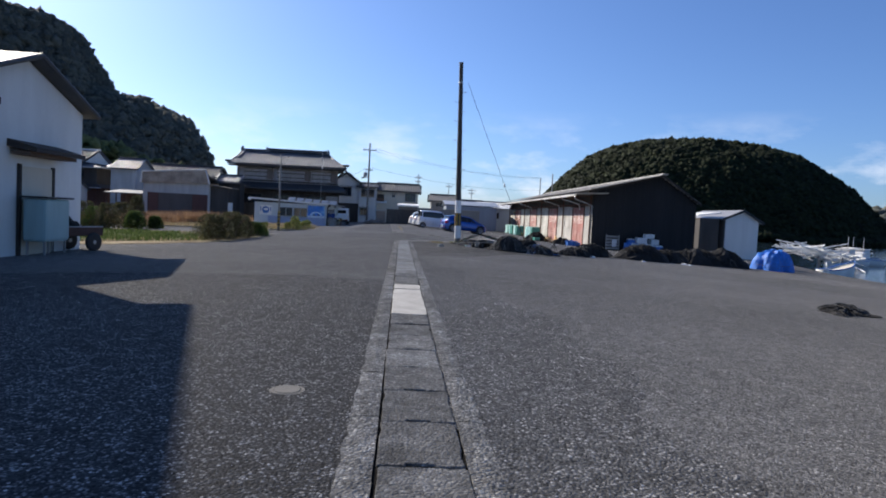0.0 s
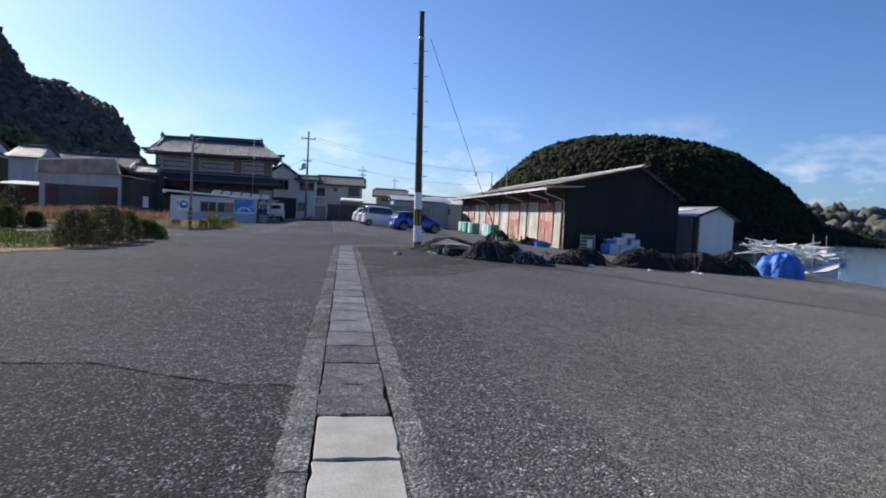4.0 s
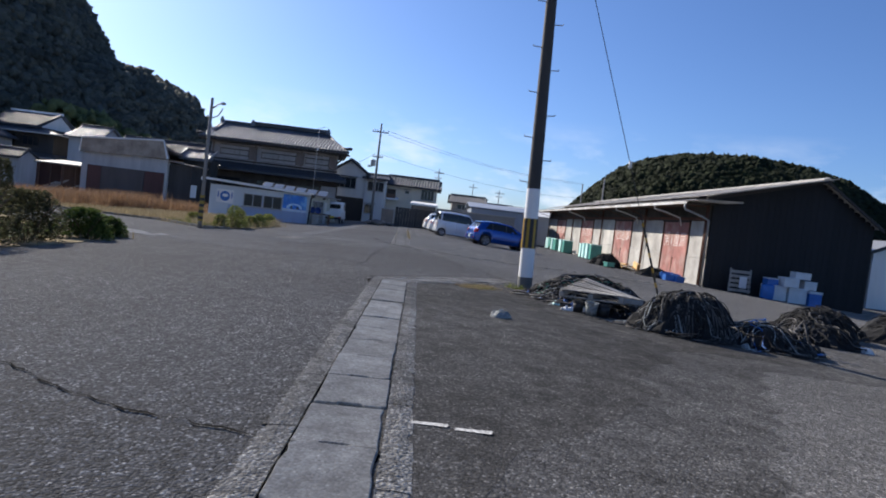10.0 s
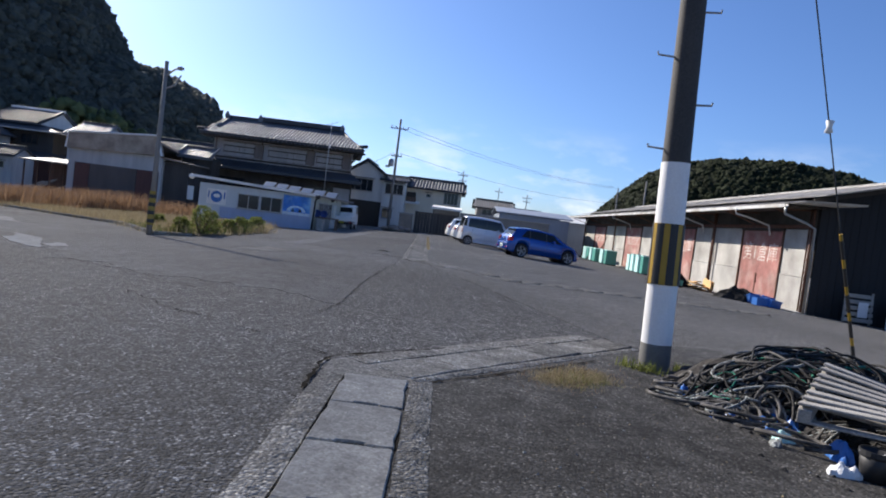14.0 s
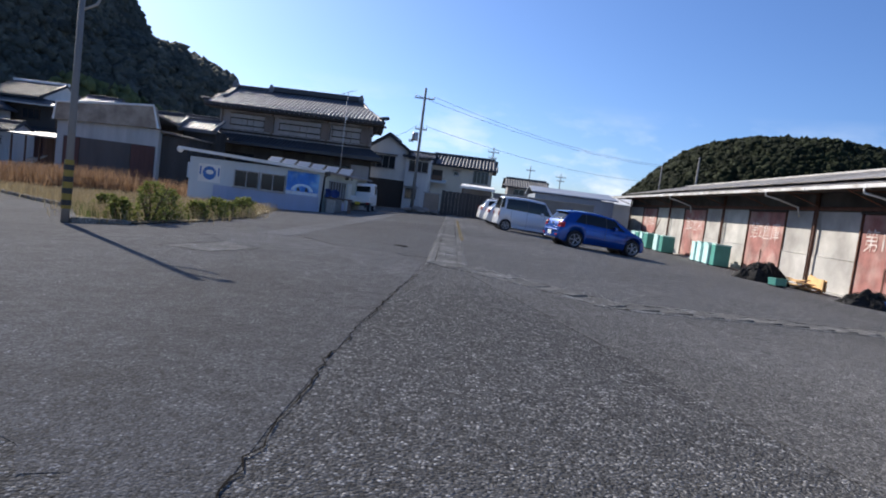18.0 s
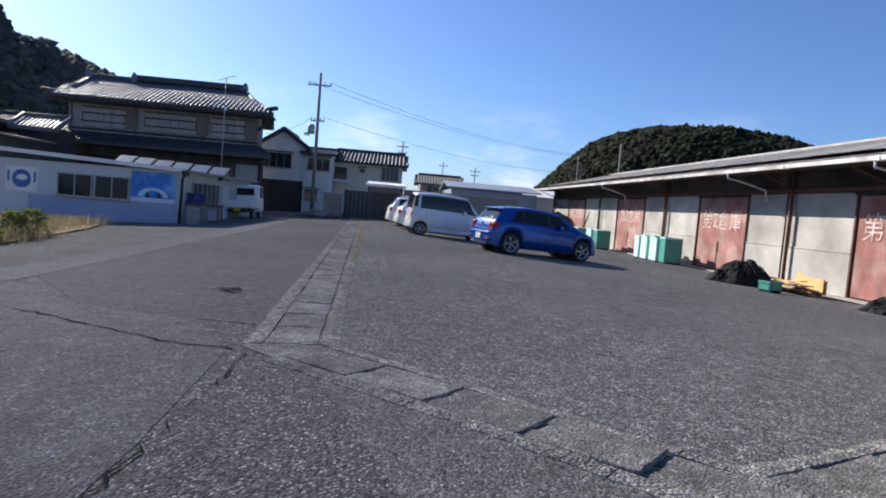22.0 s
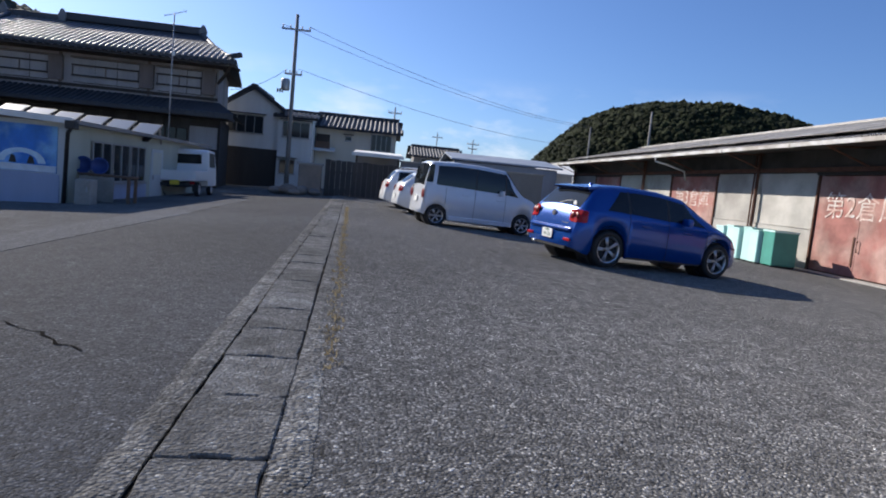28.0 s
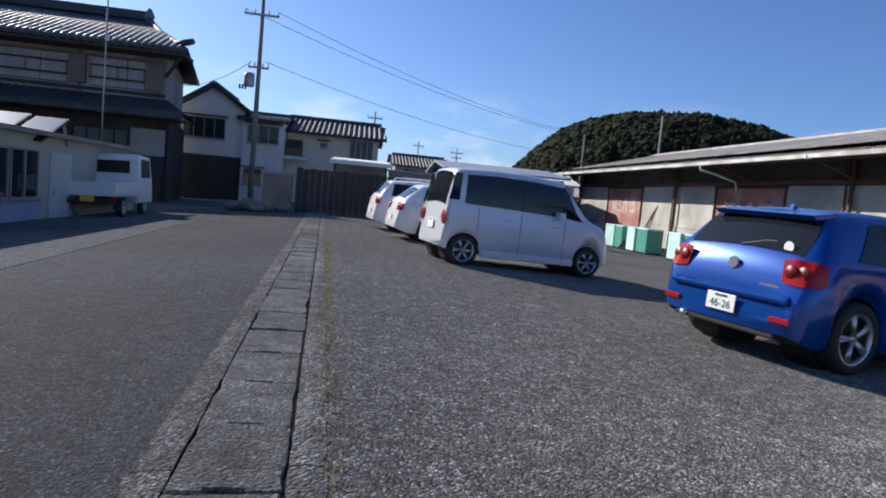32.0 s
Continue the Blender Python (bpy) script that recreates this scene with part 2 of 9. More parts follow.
M_ASPHALT_OIL = asphalt("asphalt_oily", (0.082, 0.077, 0.069), (0.33, 0.31, 0.275), 0.26, 0.014, 0.6, patchy=0.55, speck=0.5, stain=0.45)
M_BAND = asphalt("asphalt_strip", (0.16, 0.16, 0.158), (0.42, 0.41, 0.4), 0.3, rough=0.6)
M_CONC = asphalt("concrete_old", (0.25, 0.238, 0.212), (0.58, 0.555, 0.49), 0.22, 0.016, 0.8, 0.25, speck=0.35, stain=0.4)
M_CONC_LIGHT = surface("concrete_pale", (0.3, 0.295, 0.28), 0.9, 0, 0.25, 0.3, 0.18, 0.01, 0.5, vary=0.12)
M_CONC_SMOOTH = surface("concrete_smooth", (0.17, 0.167, 0.158), 0.88, 0, 0.35, 0.5, 0.15, 0.01, 0.4, vary=0.14)
M_CONC_WORN = asphalt("concrete_worn", (0.35, 0.336, 0.3), (0.55, 0.525, 0.47), 0.1, 0.014, 0.3, 0.14, speck=0.2, stain=0.25)
M_KERB = asphalt("kerb_concrete", (0.25, 0.238, 0.212), (0.64, 0.61, 0.54), 0.45, 0.018, 1.0, 0.2, speck=0.45, stain=0.35)
M_CRACK = surface("crack_dirt", (0.018, 0.017, 0.016), 1.0, 0, 0.3, 0.2, 0.3, 0.01, 0.0, spec=0.0)
M_SILT = surface("joint_silt", (0.12, 0.112, 0.098), 1.0, 0, 0.3, 0.1, 0.3, 0.01, 0.4, spec=0.1)
M_DIRT = surface("dry_earth", (0.22, 0.175, 0.115), 1.0, 0, 0.4, 0.7, 0.4, 0.03, 0.8, tint=(0.3, 0.25, 0.15), spec=0.05)
M_FIELD = surface("field_soil", (0.1, 0.085, 0.05), 1.0, 0, 0.5, 0.8, 0.4, 0.05, 0.9, tint=(0.09, 0.11, 0.04), spec=0.03)
M_WHITE = surface("white_paint", (0.72, 0.72, 0.7), 0.65, 0, 0.14, 1.1, 0.05, 0.01, 0.1, streak=True)
M_PLASTER = surface("white_plaster", (0.68, 0.68, 0.66), 0.9, 0, 0.16, 1.6, 0.06, 0.02, 0.15, streak=True)
M_WEATHERED = surface("weathered_render", (0.42, 0.42, 0.42), 0.92, 0, 0.25, 1.0, 0.08, 0.02, 0.2, streak=True)
M_CREAM = surface("cream_plaster", (0.6, 0.55, 0.45), 0.9, 0, 0.16, 1.4, 0.06, 0.02, 0.15, streak=True)
M_GREYWALL = surface("grey_board", (0.23, 0.22, 0.21), 0.9, 0, 0.25, 1.5, 0.12, 0.03, 0.3, streak=True)
M_DARKBOARD = surface("charred_board", (0.05, 0.045, 0.042), 0.85, 0, 0.3, 0.9, 0.25, 0.03, 0.5, vary=0.2, streak=True)
M_BROWNBOARD = surface("brown_board", (0.13, 0.085, 0.06), 0.85, 0, 0.3, 0.9, 0.25, 0.03, 0.4, vary=0.2, streak=True)
M_BLACKSIDING = surface("black_siding", (0.017, 0.016, 0.0165), 0.9, 0, 0.25, 1.6, 0.12, 0.03, 0.2, vary=0.1, streak=True)
M_TILE = surface("roof_tile", (0.155, 0.163, 0.175), 0.46, 0, 0.22, 0.8, 0.18, 0.05, 0.25, vary=0.14)
M_TILE_DARK = surface("ridge_tile", (0.045, 0.049, 0.057), 0.6, 0, 0.22, 0.8, 0.15, 0.05, 0.25, vary=0.12)
M_SLATE = surface("cement_sheet", (0.45, 0.43, 0.4), 0.92, 0, 0.3, 0.9, 0.2, 0.03, 0.4, vary=0.13)
M_BROWNROOF = surface("weathered_sheet", (0.24, 0.2, 0.165), 0.9, 0, 0.3, 0.9, 0.2, 0.03, 0.4, vary=0.1)
M_WALLCONC = surface("warehouse_concrete", (0.45, 0.437, 0.405), 0.92, 0, 0.3, 1.6, 0.14, 0.02, 0.4, tint=(0.34, 0.325, 0.3), vary=0.06)
M_REDDOOR = surface("faded_red_paint", (0.33, 0.135, 0.115), 0.8, 0, 0.42, 0.8, 0.15, 0.015, 0.25, tint=(0.4, 0.25, 0.215), vary=0.08)
M_RUST = surface("rusty_iron", (0.13, 0.06, 0.04), 0.85, 0.1, 0.35, 0.3, 0.25, 0.015, 0.4)
M_STEEL = surface("dull_steel", (0.35, 0.35, 0.35), 0.5, 0.7, 0.2, 0.5, 0.1, 0.01, 0.1)
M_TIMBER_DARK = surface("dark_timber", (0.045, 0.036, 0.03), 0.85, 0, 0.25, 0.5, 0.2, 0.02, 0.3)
M_SHADEGLASS = glass("dark_glass")
M_CARGLASS = glass("car_glass", (0.012, 0.014, 0.016), 0.02)
M_BLACK = surface("black_plastic", (0.02, 0.02, 0.021), 0.55, 0, 0.1, 0.4, 0.1, 0.01, 0.1)
M_RUBBER = surface("tyre_rubber", (0.022, 0.022, 0.023), 0.8, 0, 0.15, 0.2, 0.15, 0.01, 0.2)
M_ALLOY = surface("alloy_rim", (0.55, 0.55, 0.56), 0.3, 0.85, 0.08, 0.2, 0.05, 0.01, 0.0)
M_LEAF = leafy("leaves", (0.04, 0.07, 0.02), (0.14, 0.19, 0.055), 0.3)
M_LEAF_YELLOW = leafy("pale_leaves", (0.1, 0.135, 0.035), (0.34, 0.36, 0.11), 0.3)
M_LEAF_DARK = leafy("dark_leaves", (0.045, 0.048, 0.026), (0.14, 0.135, 0.07), 0.3)
M_STRAW = leafy("dry_grass", (0.2, 0.155, 0.085), (0.5, 0.42, 0.26), 0.3)
M_REED = leafy("reddish_grass", (0.2, 0.12, 0.07), (0.42, 0.28, 0.17), 0.5)
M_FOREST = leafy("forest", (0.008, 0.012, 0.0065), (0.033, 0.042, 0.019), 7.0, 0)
# Paler and greyer than M_FOREST: the distance haze is put into the leaf colour.
M_FOREST_HAZE = leafy("forest_haze", (0.05, 0.056, 0.05), (0.165, 0.17, 0.14), 4.0, 0)


M_PALLET = surface("weathered_timber", (0.3, 0.285, 0.26), 0.92, 0, 0.3, 0.4, 0.25, 0.012, 0.5, vary=0.15)

# ---- mesh tools ----
class Shape:
    """Gathers corners and faces for one mesh."""

    def __init__(self):
        self.v, self.f = [], []

    def quad_grid(self, rows):
        base, n = len(self.v), len(rows[0])
        for row in rows:
            self.v += [tuple(p) for p in row]
        for i in range(len(rows) - 1):
            for j in range(n - 1):
                a = base + i * n + j
                self.f.append((a, a + 1, a + n + 1, a + n))
        return self

    def box(self, c, s, rz=0.0, rx=0.0, ry=0.0):
        m = pose(*c, rx, ry, rz)
        base = len(self.v)
        for k in range(8):
            p = Vector(((k & 1) - 0.5, ((k >> 1) & 1) - 0.5, (k >> 2) - 0.5)) * 1.0
            self.v.append(tuple(m @ Vector((p.x * s[0], p.y * s[1], p.z * s[2]))))
        for q in ((0, 2, 3, 1), (4, 5, 7, 6), (0, 1, 5, 4), (2, 6, 7, 3), (0, 4, 6, 2), (1, 3, 7, 5)):
            self.f.append(tuple(base + i for i in q))
        return self

    def prism(self, loop, axis, a, b):
        """A flat loop of (u, v) drawn out along an axis from a to b."""
        base, n = len(self.v), len(loop)
        put = {"x": lambda u, v, w: (w, u, v), "y": lambda u, v, w: (u, w, v), "z": lambda u, v, w: (u, v, w)}[axis]
        for w in (a, b):
            self.v += [put(u, v, w) for u, v in loop]
        for i in range(n):
            j = (i + 1) % n
            self.f.append((base + i, base + j, base + n + j, base + n + i))
        self.f.append(tuple(base + i for i in reversed(range(n))))
        self.f.append(tuple(base + n + i for i in range(n)))
        return self

    def tube(self, points, r, n=8, r_end=None, caps=True):
        pts = [Vector(p) for p in points]
        base, count = len(self.v), len(pts)
        up = Vector((0, 0, 1))
        for i, p in enumerate(pts):
            d = (pts[min(i + 1, count - 1)] - pts[max(i - 1, 0)]).normalized()
            side = d.cross(up)
            side = side.normalized() if side.length > 1e-3 else Vector((1, 0, 0))
            top = side.cross(d)
            rr = r if r_end is None else r + (r_end - r) * i / max(count - 1, 1)
            for k in range(n):
                a = 2 * math.pi * k / n
                self.v.append(tuple(p + rr * (math.cos(a) * side + math.sin(a) * top)))
        for i in range(count - 1):
            for k in range(n):
                a, b = base + i * n + k, base + i * n + (k + 1) % n
                self.f.append((a, b, b + n, a + n))
        if caps:
            self.f.append(tuple(base + k for k in reversed(range(n))))
            self.f.append(tuple(base + (count - 1) * n + k for k in range(n)))
        return self

    def lathe(self, profile, n=20, axis="z", at=(0, 0, 0)):
        """profile: (radius, height) pairs turned round an axis."""
        base = len(self.v)
        for r, h in profile:
            for k in range(n):
                a = 2 * math.pi * k / n
                c, s = r * math.cos(a), r * math.sin(a)
                p = {"z": (c, s, h), "y": (c, h, s), "x": (h, c, s)}[axis]
                self.v.append(tuple(p[i] + at[i] for i in range(3)))
        for i in range(len(profile) - 1):
            for k in range(n):
                a, b = base + i * n + k, base + i * n + (k + 1) % n
                self.f.append((a, b, b + n, a + n))
        return self

    def mesh(self, name, mat, smooth=False, bevel=0.0):
        me = bpy.data.meshes.new(name)
        me.from_pydata(self.v, [], self.f)
        bm = bmesh.new()
        bm.from_mesh(me)
        if bevel:
            edges = [e for e in bm.edges if e.is_manifold and e.calc_face_angle() > 0.5]
            bmesh.ops.bevel(bm, geom=edges, offset=bevel, segments=2 if bevel > 0.01 else 1, affect="EDGES", profile=0.6)
        bmesh.ops.recalc_face_normals(bm, faces=bm.faces)
        bm.to_mesh(me)
        bm.free()
        if smooth:
            me.polygons.foreach_set("use_smooth", [True] * len(me.polygons))
        me.materials.append(mat)
        return me


# The far half of the lot, drawn up on its own axes, lies shifted and turned by about a degree against the near half.
TURN, SHIFT, PIVOT = radians(-1.1), (-0.75, 1.0), (0.5, 40.0)
FAR = Matrix.Translation((PIVOT[0] + SHIFT[0], PIVOT[1] + SHIFT[1], 0)) @ Matrix.Rotation(TURN, 4, "Z") @ Matrix.Translation((-PIVOT[0], -PIVOT[1], 0))
AREA = {"far": False}


def site(x, y):
    """Where a spot of the plan lies, and how far it is turned: the near half and the quay stay as drawn."""
    start, run = (38, 4) if x < -7 else (31, 5) if x < 5 else (36.5, 3)
    w = 0.0 if x > 25 else min(1.0, max(0.0, (y - start) / run))
    q = FAR @ Vector((x, y, 0))
    return x + w * (q.x - x), y + w * (q.y - y), w * TURN


def thing(name, m=None, label="", category="", group="", kind="", fixed=False):
    ob = new(name)
    ob.empty_display_size = 0.2
    if m is None and AREA["far"]:
        m = FAR
    elif m is not None and not fixed:
        p = m.translation
        x, y, a = site(p.x, p.y)
        m = Matrix.Translation((x, y, p.z + gz(x) - gz(p.x))) @ Matrix.Rotation(a, 4, "Z") @ m.to_3x3().to_4x4()
    if m is not None:
        ob.matrix_world = m
    return tagged(ob, label, category, group, kind)


def part(name, shape, mat, parent=None, label="", smooth=False, bevel=0.0):
    me = shape if isinstance(shape, bpy.types.Mesh) else shape.mesh(name, mat, smooth, bevel)
    ob = new(name, me)
    if parent is not None:
        ob.parent = parent
    return tagged(ob, label)


def whole(name, shape, mat, label, category, group="", kind="", smooth=False, bevel=0.0):
    return tagged(part(name, shape, mat, None, "", smooth, bevel), label, category, group, kind)


def placed(name, me, parent, loc, rot=(0, 0, 0), scale=(1, 1, 1)):
    """Another object on a shared mesh."""
    ob = new(name, me)
    ob.parent = parent
    ob.location, ob.rotation_euler, ob.scale = loc, [radians(a) for a in rot], scale
    return ob


def gz(x):
    """Height of the lot, which falls away gently to both sides of the drain."""
    x = min(abs(x), 30.0)
    return -0.05 * (math.sqrt(x * x + 2.25) - 1.5)


def quay(y):
    return 26 + 0.33 * (y - 30)


def lettering(body, size, mat, name="lettering", spread=1.0):
    c = bpy.data.curves.new("text", "FONT")
    c.body, c.size, c.align_x, c.align_y = body, size, "CENTER", "CENTER"
    c.space_character = spread
    tmp = bpy.data.objects.new("text", c)
    scene.collection.objects.link(tmp)
    me = bpy.data.meshes.new_from_object(tmp.evaluated_get(bpy.context.evaluated_depsgraph_get()))
    bpy.data.objects.remove(tmp)
    bpy.data.curves.remove(c)
    me.name = name
    me.materials.clear()
    me.materials.append(mat)
    return me


# ---- ground, sea, hills ----
def build_ground():
    ys = [-90, -50, -25, -10] + list(range(0, 104, 4)) + [115, 130, 160, 220, 320, 500, 900, 1600]
    left = [-1600, -600, -250, -120, -70, -45, -30, -25, -20, -16, -13, -10, -8, -6, -4.5, -3.7, -3.2, -2.7, -2.2, -1.8, -1.4, -1.05, -0.7, -0.35, 0]
    fracs = [0.015, 0.03, 0.045, 0.06, 0.08, 0.1, 0.125, 0.15, 0.2, 0.27, 0.35, 0.45, 0.55, 0.7, 0.85, 1.0]
    rows = []
    for y in ys:
        q = max(quay(y), 12)
        row = [(x, y, gz(x)) for x in left] + [(f * q, y, gz(f * q)) for f in fracs]
        row += [(q + 0.02, y, -6), (1700, y, -6)]
        rows.append(row)
    tagged(part("ground", Shape().quad_grid(rows), M_ASPHALT), "worn grey asphalt lot with pale chippings", "ground", kind="structure")


def patch(name, loop, mat, label, category, lift=0.006, step=0.4):
    """A thin sheet that follows the lot, inside a loop of (x, y)."""
    bm = bmesh.new()
    loop = [site(x, y)[:2] for x, y in loop]
    bm.faces.new([bm.verts.new((x, y, 0)) for x, y in loop])
    lo, hi = min(p[0] for p in loop), max(p[0] for p in loop)
    x = lo + step
    while x < hi:
        bmesh.ops.bisect_plane(bm, geom=bm.faces[:] + bm.edges[:] + bm.verts[:], plane_co=(x, 0, 0), plane_no=(1, 0, 0))
        x += step
    for v in bm.verts:
        v.co.z = gz(v.co.x) + lift
    rim = [e for e in bm.edges if e.is_boundary]
    low = {v: bm.verts.new(v.co - Vector((0, 0, 0.02))) for e in rim for v in e.verts}
    for e in rim:
        bm.faces.new((e.verts[0], e.verts[1], low[e.verts[1]], low[e.verts[0]]))
    bmesh.ops.recalc_face_normals(bm, faces=bm.faces)
    if max(bm.faces, key=lambda q: q.calc_area()).normal.z < 0:
        bmesh.ops.reverse_faces(bm, faces=bm.faces)
    me = bpy.data.meshes.new(name)
    bm.to_mesh(me)
    bm.free()
    me.materials.append(mat)
    return tagged(part(name, me, mat), label, category, kind="structure")


def wobble(points, amount, step, seed):
    """Points along a broken line, shaken sideways."""
    rnd, out = random.Random(seed), []
    for (x0, y0), (x1, y1) in zip(points, points[1:]):
        d = math.hypot(x1 - x0, y1 - y0)
        n = max(1, int(d / step))
        for i in range(n):
            f = i / n
            out.append((x0 + f * (x1 - x0) + rnd.uniform(-amount, amount), y0 + f * (y1 - y0) + rnd.uniform(-amount, amount)))
    return out + [points[-1]]


def ragged(points, amount, step, seed):
    """Points along a broken line, drifting sideways smoothly with small frays."""
    out, run = [], 0.0
    for (x0, y0), (x1, y1) in zip(points, points[1:]):
        d = math.hypot(x1 - x0, y1 - y0)
        n = max(1, int(d / step))
        nx, ny = -(y1 - y0) / d, (x1 - x0) / d
        for i in range(n):
            f = i / n
            s = run + d * f
            k = amount * (1.6 * noise.noise((s * 0.5, seed, 0)) + 0.6 * noise.noise((s * 2.2, seed, 5)) + 0.3 * noise.noise((s * 9.0, seed, 9)))
            out.append((x0 + f * (x1 - x0) + nx * k, y0 + f * (y1 - y0) + ny * k))
        run += d
    return out + [points[-1]]


def crack(points, width, seed, amount=0.03, step=0.1, mat=None, lift=0.01, name="asphalt_crack", label="dark irregular crack in the asphalt"):
    rnd = random.Random(seed)
    pts = wobble([site(x, y)[:2] for x, y in points], amount, step, seed)
    rows = []
    for i, (x, y) in enumerate(pts):
        x0, y0 = pts[max(i - 1, 0)]
        x1, y1 = pts[min(i + 1, len(pts) - 1)]
        d = math.hypot(x1 - x0, y1 - y0) or 1
        nx, ny = -(y1 - y0) / d, (x1 - x0) / d
        w = width * 0.62 * (0.25 + 1.25 * rnd.random() ** 1.6) / 2
        rows.append([(x + nx * w, y + ny * w, gz(x) + lift), (x - nx * w, y - ny * w, gz(x) + lift)])
    tagged(part(name, Shape().quad_grid(rows), mat or M_CRACK), label, "crack", kind="structure")


build_ground()
m_water = surface("sea_water", (0.015, 0.03, 0.045), 0.08, 0, 0.2, 6, 0.1, 0.6, 0.2)
tagged(part("water", Shape().quad_grid([[(8, -90, -2.3), (1700, -90, -2.3)], [(8, 1600, -2.3), (1700, 1600, -2.3)]]), m_water),
       "calm dark blue harbour water", "water", kind="structure")

patch("lot_east", [(0.42, -60), (19, -60), (19, 8), (24, 24), (21.6, 45), (15, 45), (9.0, 40.9), (3.0, 37.4), (0.5, 39.2), (2.55, 30.9), (0.3, 27.9)],
      M_ASPHALT_EAST, "pale worn asphalt on the harbour side", "pavement", 0.004)
patch("lot_north", [(0.55, 39.5), (2.95, 37.55), (9.0, 41.0), (14.1, 43.6), (14.1, 73.0), (-0.85, 73.0)], M_ASPHALT_COARSE,
      "coarse pale asphalt of the parking lot", "pavement", 0.006)
patch("lot_near", wobble([(0.0, -60), (-22, -60), (-22, 9.0), (-9.0, 12.0), (-6.0, 12.2), (-3.6, 11.9), (-1.85, 11.69), (-1.39, 11.36), (-0.77, 11.04), (-0.3, 11.0), (0.0, -60)], 0.02, 0.5, 3)[:-1], M_ASPHALT_ROUGH,
      "coarse dark asphalt at the start of the lot", "pavement", 0.004)
patch("lot_seam", ragged([(0.15, -12), (1.6, -12), (1.5, 0.0), (1.9, 5.0), (1.5, 10.0), (1.0, 15.0), (0.15, 18.0), (0.15, -12)], 0.3, 0.12, 8)[:-1], M_ASPHALT,
      "coarse darker asphalt along the drain", "pavement", 0.0065)
patch("lane_west", [(0.02, 40.2), (-0.44, 50.0), (-0.9, 60.0), (-1.22, 67.0), (-3.93, 67.0), (-3.58, 58.0), (-3.4, 50.0), (-3.35, 43.0), (-1.9, 41.0), (-0.6, 40.4)], M_ASPHALT_DARK,
      "darker asphalt lane beside the drain", "pavement", 0.005)
patch("side_road", [(-0.05, 39.2), (0.02, 37.5), (-0.4, 34.0), (-0.72, 32.0)] + ragged([(-0.85, 31.0), (-1.7, 31.2), (-2.9, 32.2), (-5.0, 33.0), (-7.0, 34.8), (-9.0, 37.0)], 0.5, 0.12, 31) + [(-20, 47), (-20, 60), (-7.0, 60), (-7.0, 72),
                   (-4.7, 72), (-4.45, 58), (-4.1, 42.5), (-3.35, 42.5), (-1.9, 41.0), (-0.6, 40.4)], M_ASPHALT_SMOOTH, "smooth grey asphalt of the side road", "road", 0.0035)
patch("lot_grimy", ragged([(0.1, 17.2), (1.3, 19.2), (2.3, 20.2), (3.3, 21.9), (4.3, 24.0), (6.8, 24.6), (8.4, 27.8), (5.2, 32.1), (2.9, 31.2), (0.1, 28.0), (0.1, 17.2)], 0.35, 0.1, 16)[:-1], M_ASPHALT_FRINGE,
      "grimy asphalt round the nets", "pavement", 0.0052)
patch("lot_dark", ragged([(0.1, 18.5), (0.9, 20.2), (1.7, 21.0), (2.6, 22.5), (3.4, 24.5), (6.0, 25.5), (7.5, 28.0), (5.0, 31.5), (3.0, 30.6), (0.1, 27.8), (0.1, 18.5)], 0.28, 0.1, 6)[:-1], M_ASPHALT_OIL,
      "oil-darkened asphalt beside the nets", "pavement", 0.0065)
patch("road_patch", [(-4.1, 38.3), (-3.2, 37.9), (-2.85, 39.0), (-3.7, 39.8)], M_CONC, "square concrete patch in the road", "pavement", 0.007)
patch("road_scar", ragged([(-9.9, 38.6), (-9.1, 37.0), (-7.4, 35.3), (-6.3, 34.9), (-6.6, 35.4), (-7.6, 36.0), (-8.6, 37.6), (-9.9, 38.6)], 0.16, 0.1, 12)[:-1], M_CONC_WORN, "pale worn scar in the side road", "pavement", 0.009)
patch("road_scar_far", ragged([(-12.4, 42.4), (-14.2, 43.6), (-16.2, 45.6), (-15.2, 45.7), (-12.4, 42.4)], 0.14, 0.12, 13)[:-1], M_CONC_WORN, "pale worn scar in the side road", "pavement", 0.009)
patch("road_band", [(-3.35, 42.5), (-3.42, 50), (-3.6, 58), (-3.95, 67), (-4.7, 67), (-4.45, 58), (-4.25, 50), (-4.1, 42.5)], M_BAND, "pale strip along the edge of the road", "pavement", 0.007)

ICO = []


def ico_base():
    if not ICO:
        bm = bmesh.new()
        bmesh.ops.create_icosphere(bm, subdivisions=1, radius=1.0)
        bm.verts.ensure_lookup_table()
        ICO.append(np.array([v.co[:] for v in bm.verts]))
        ICO.append(np.array([[v.index for v in f.verts] for f in bm.faces]))
        bm.free()
    return ICO


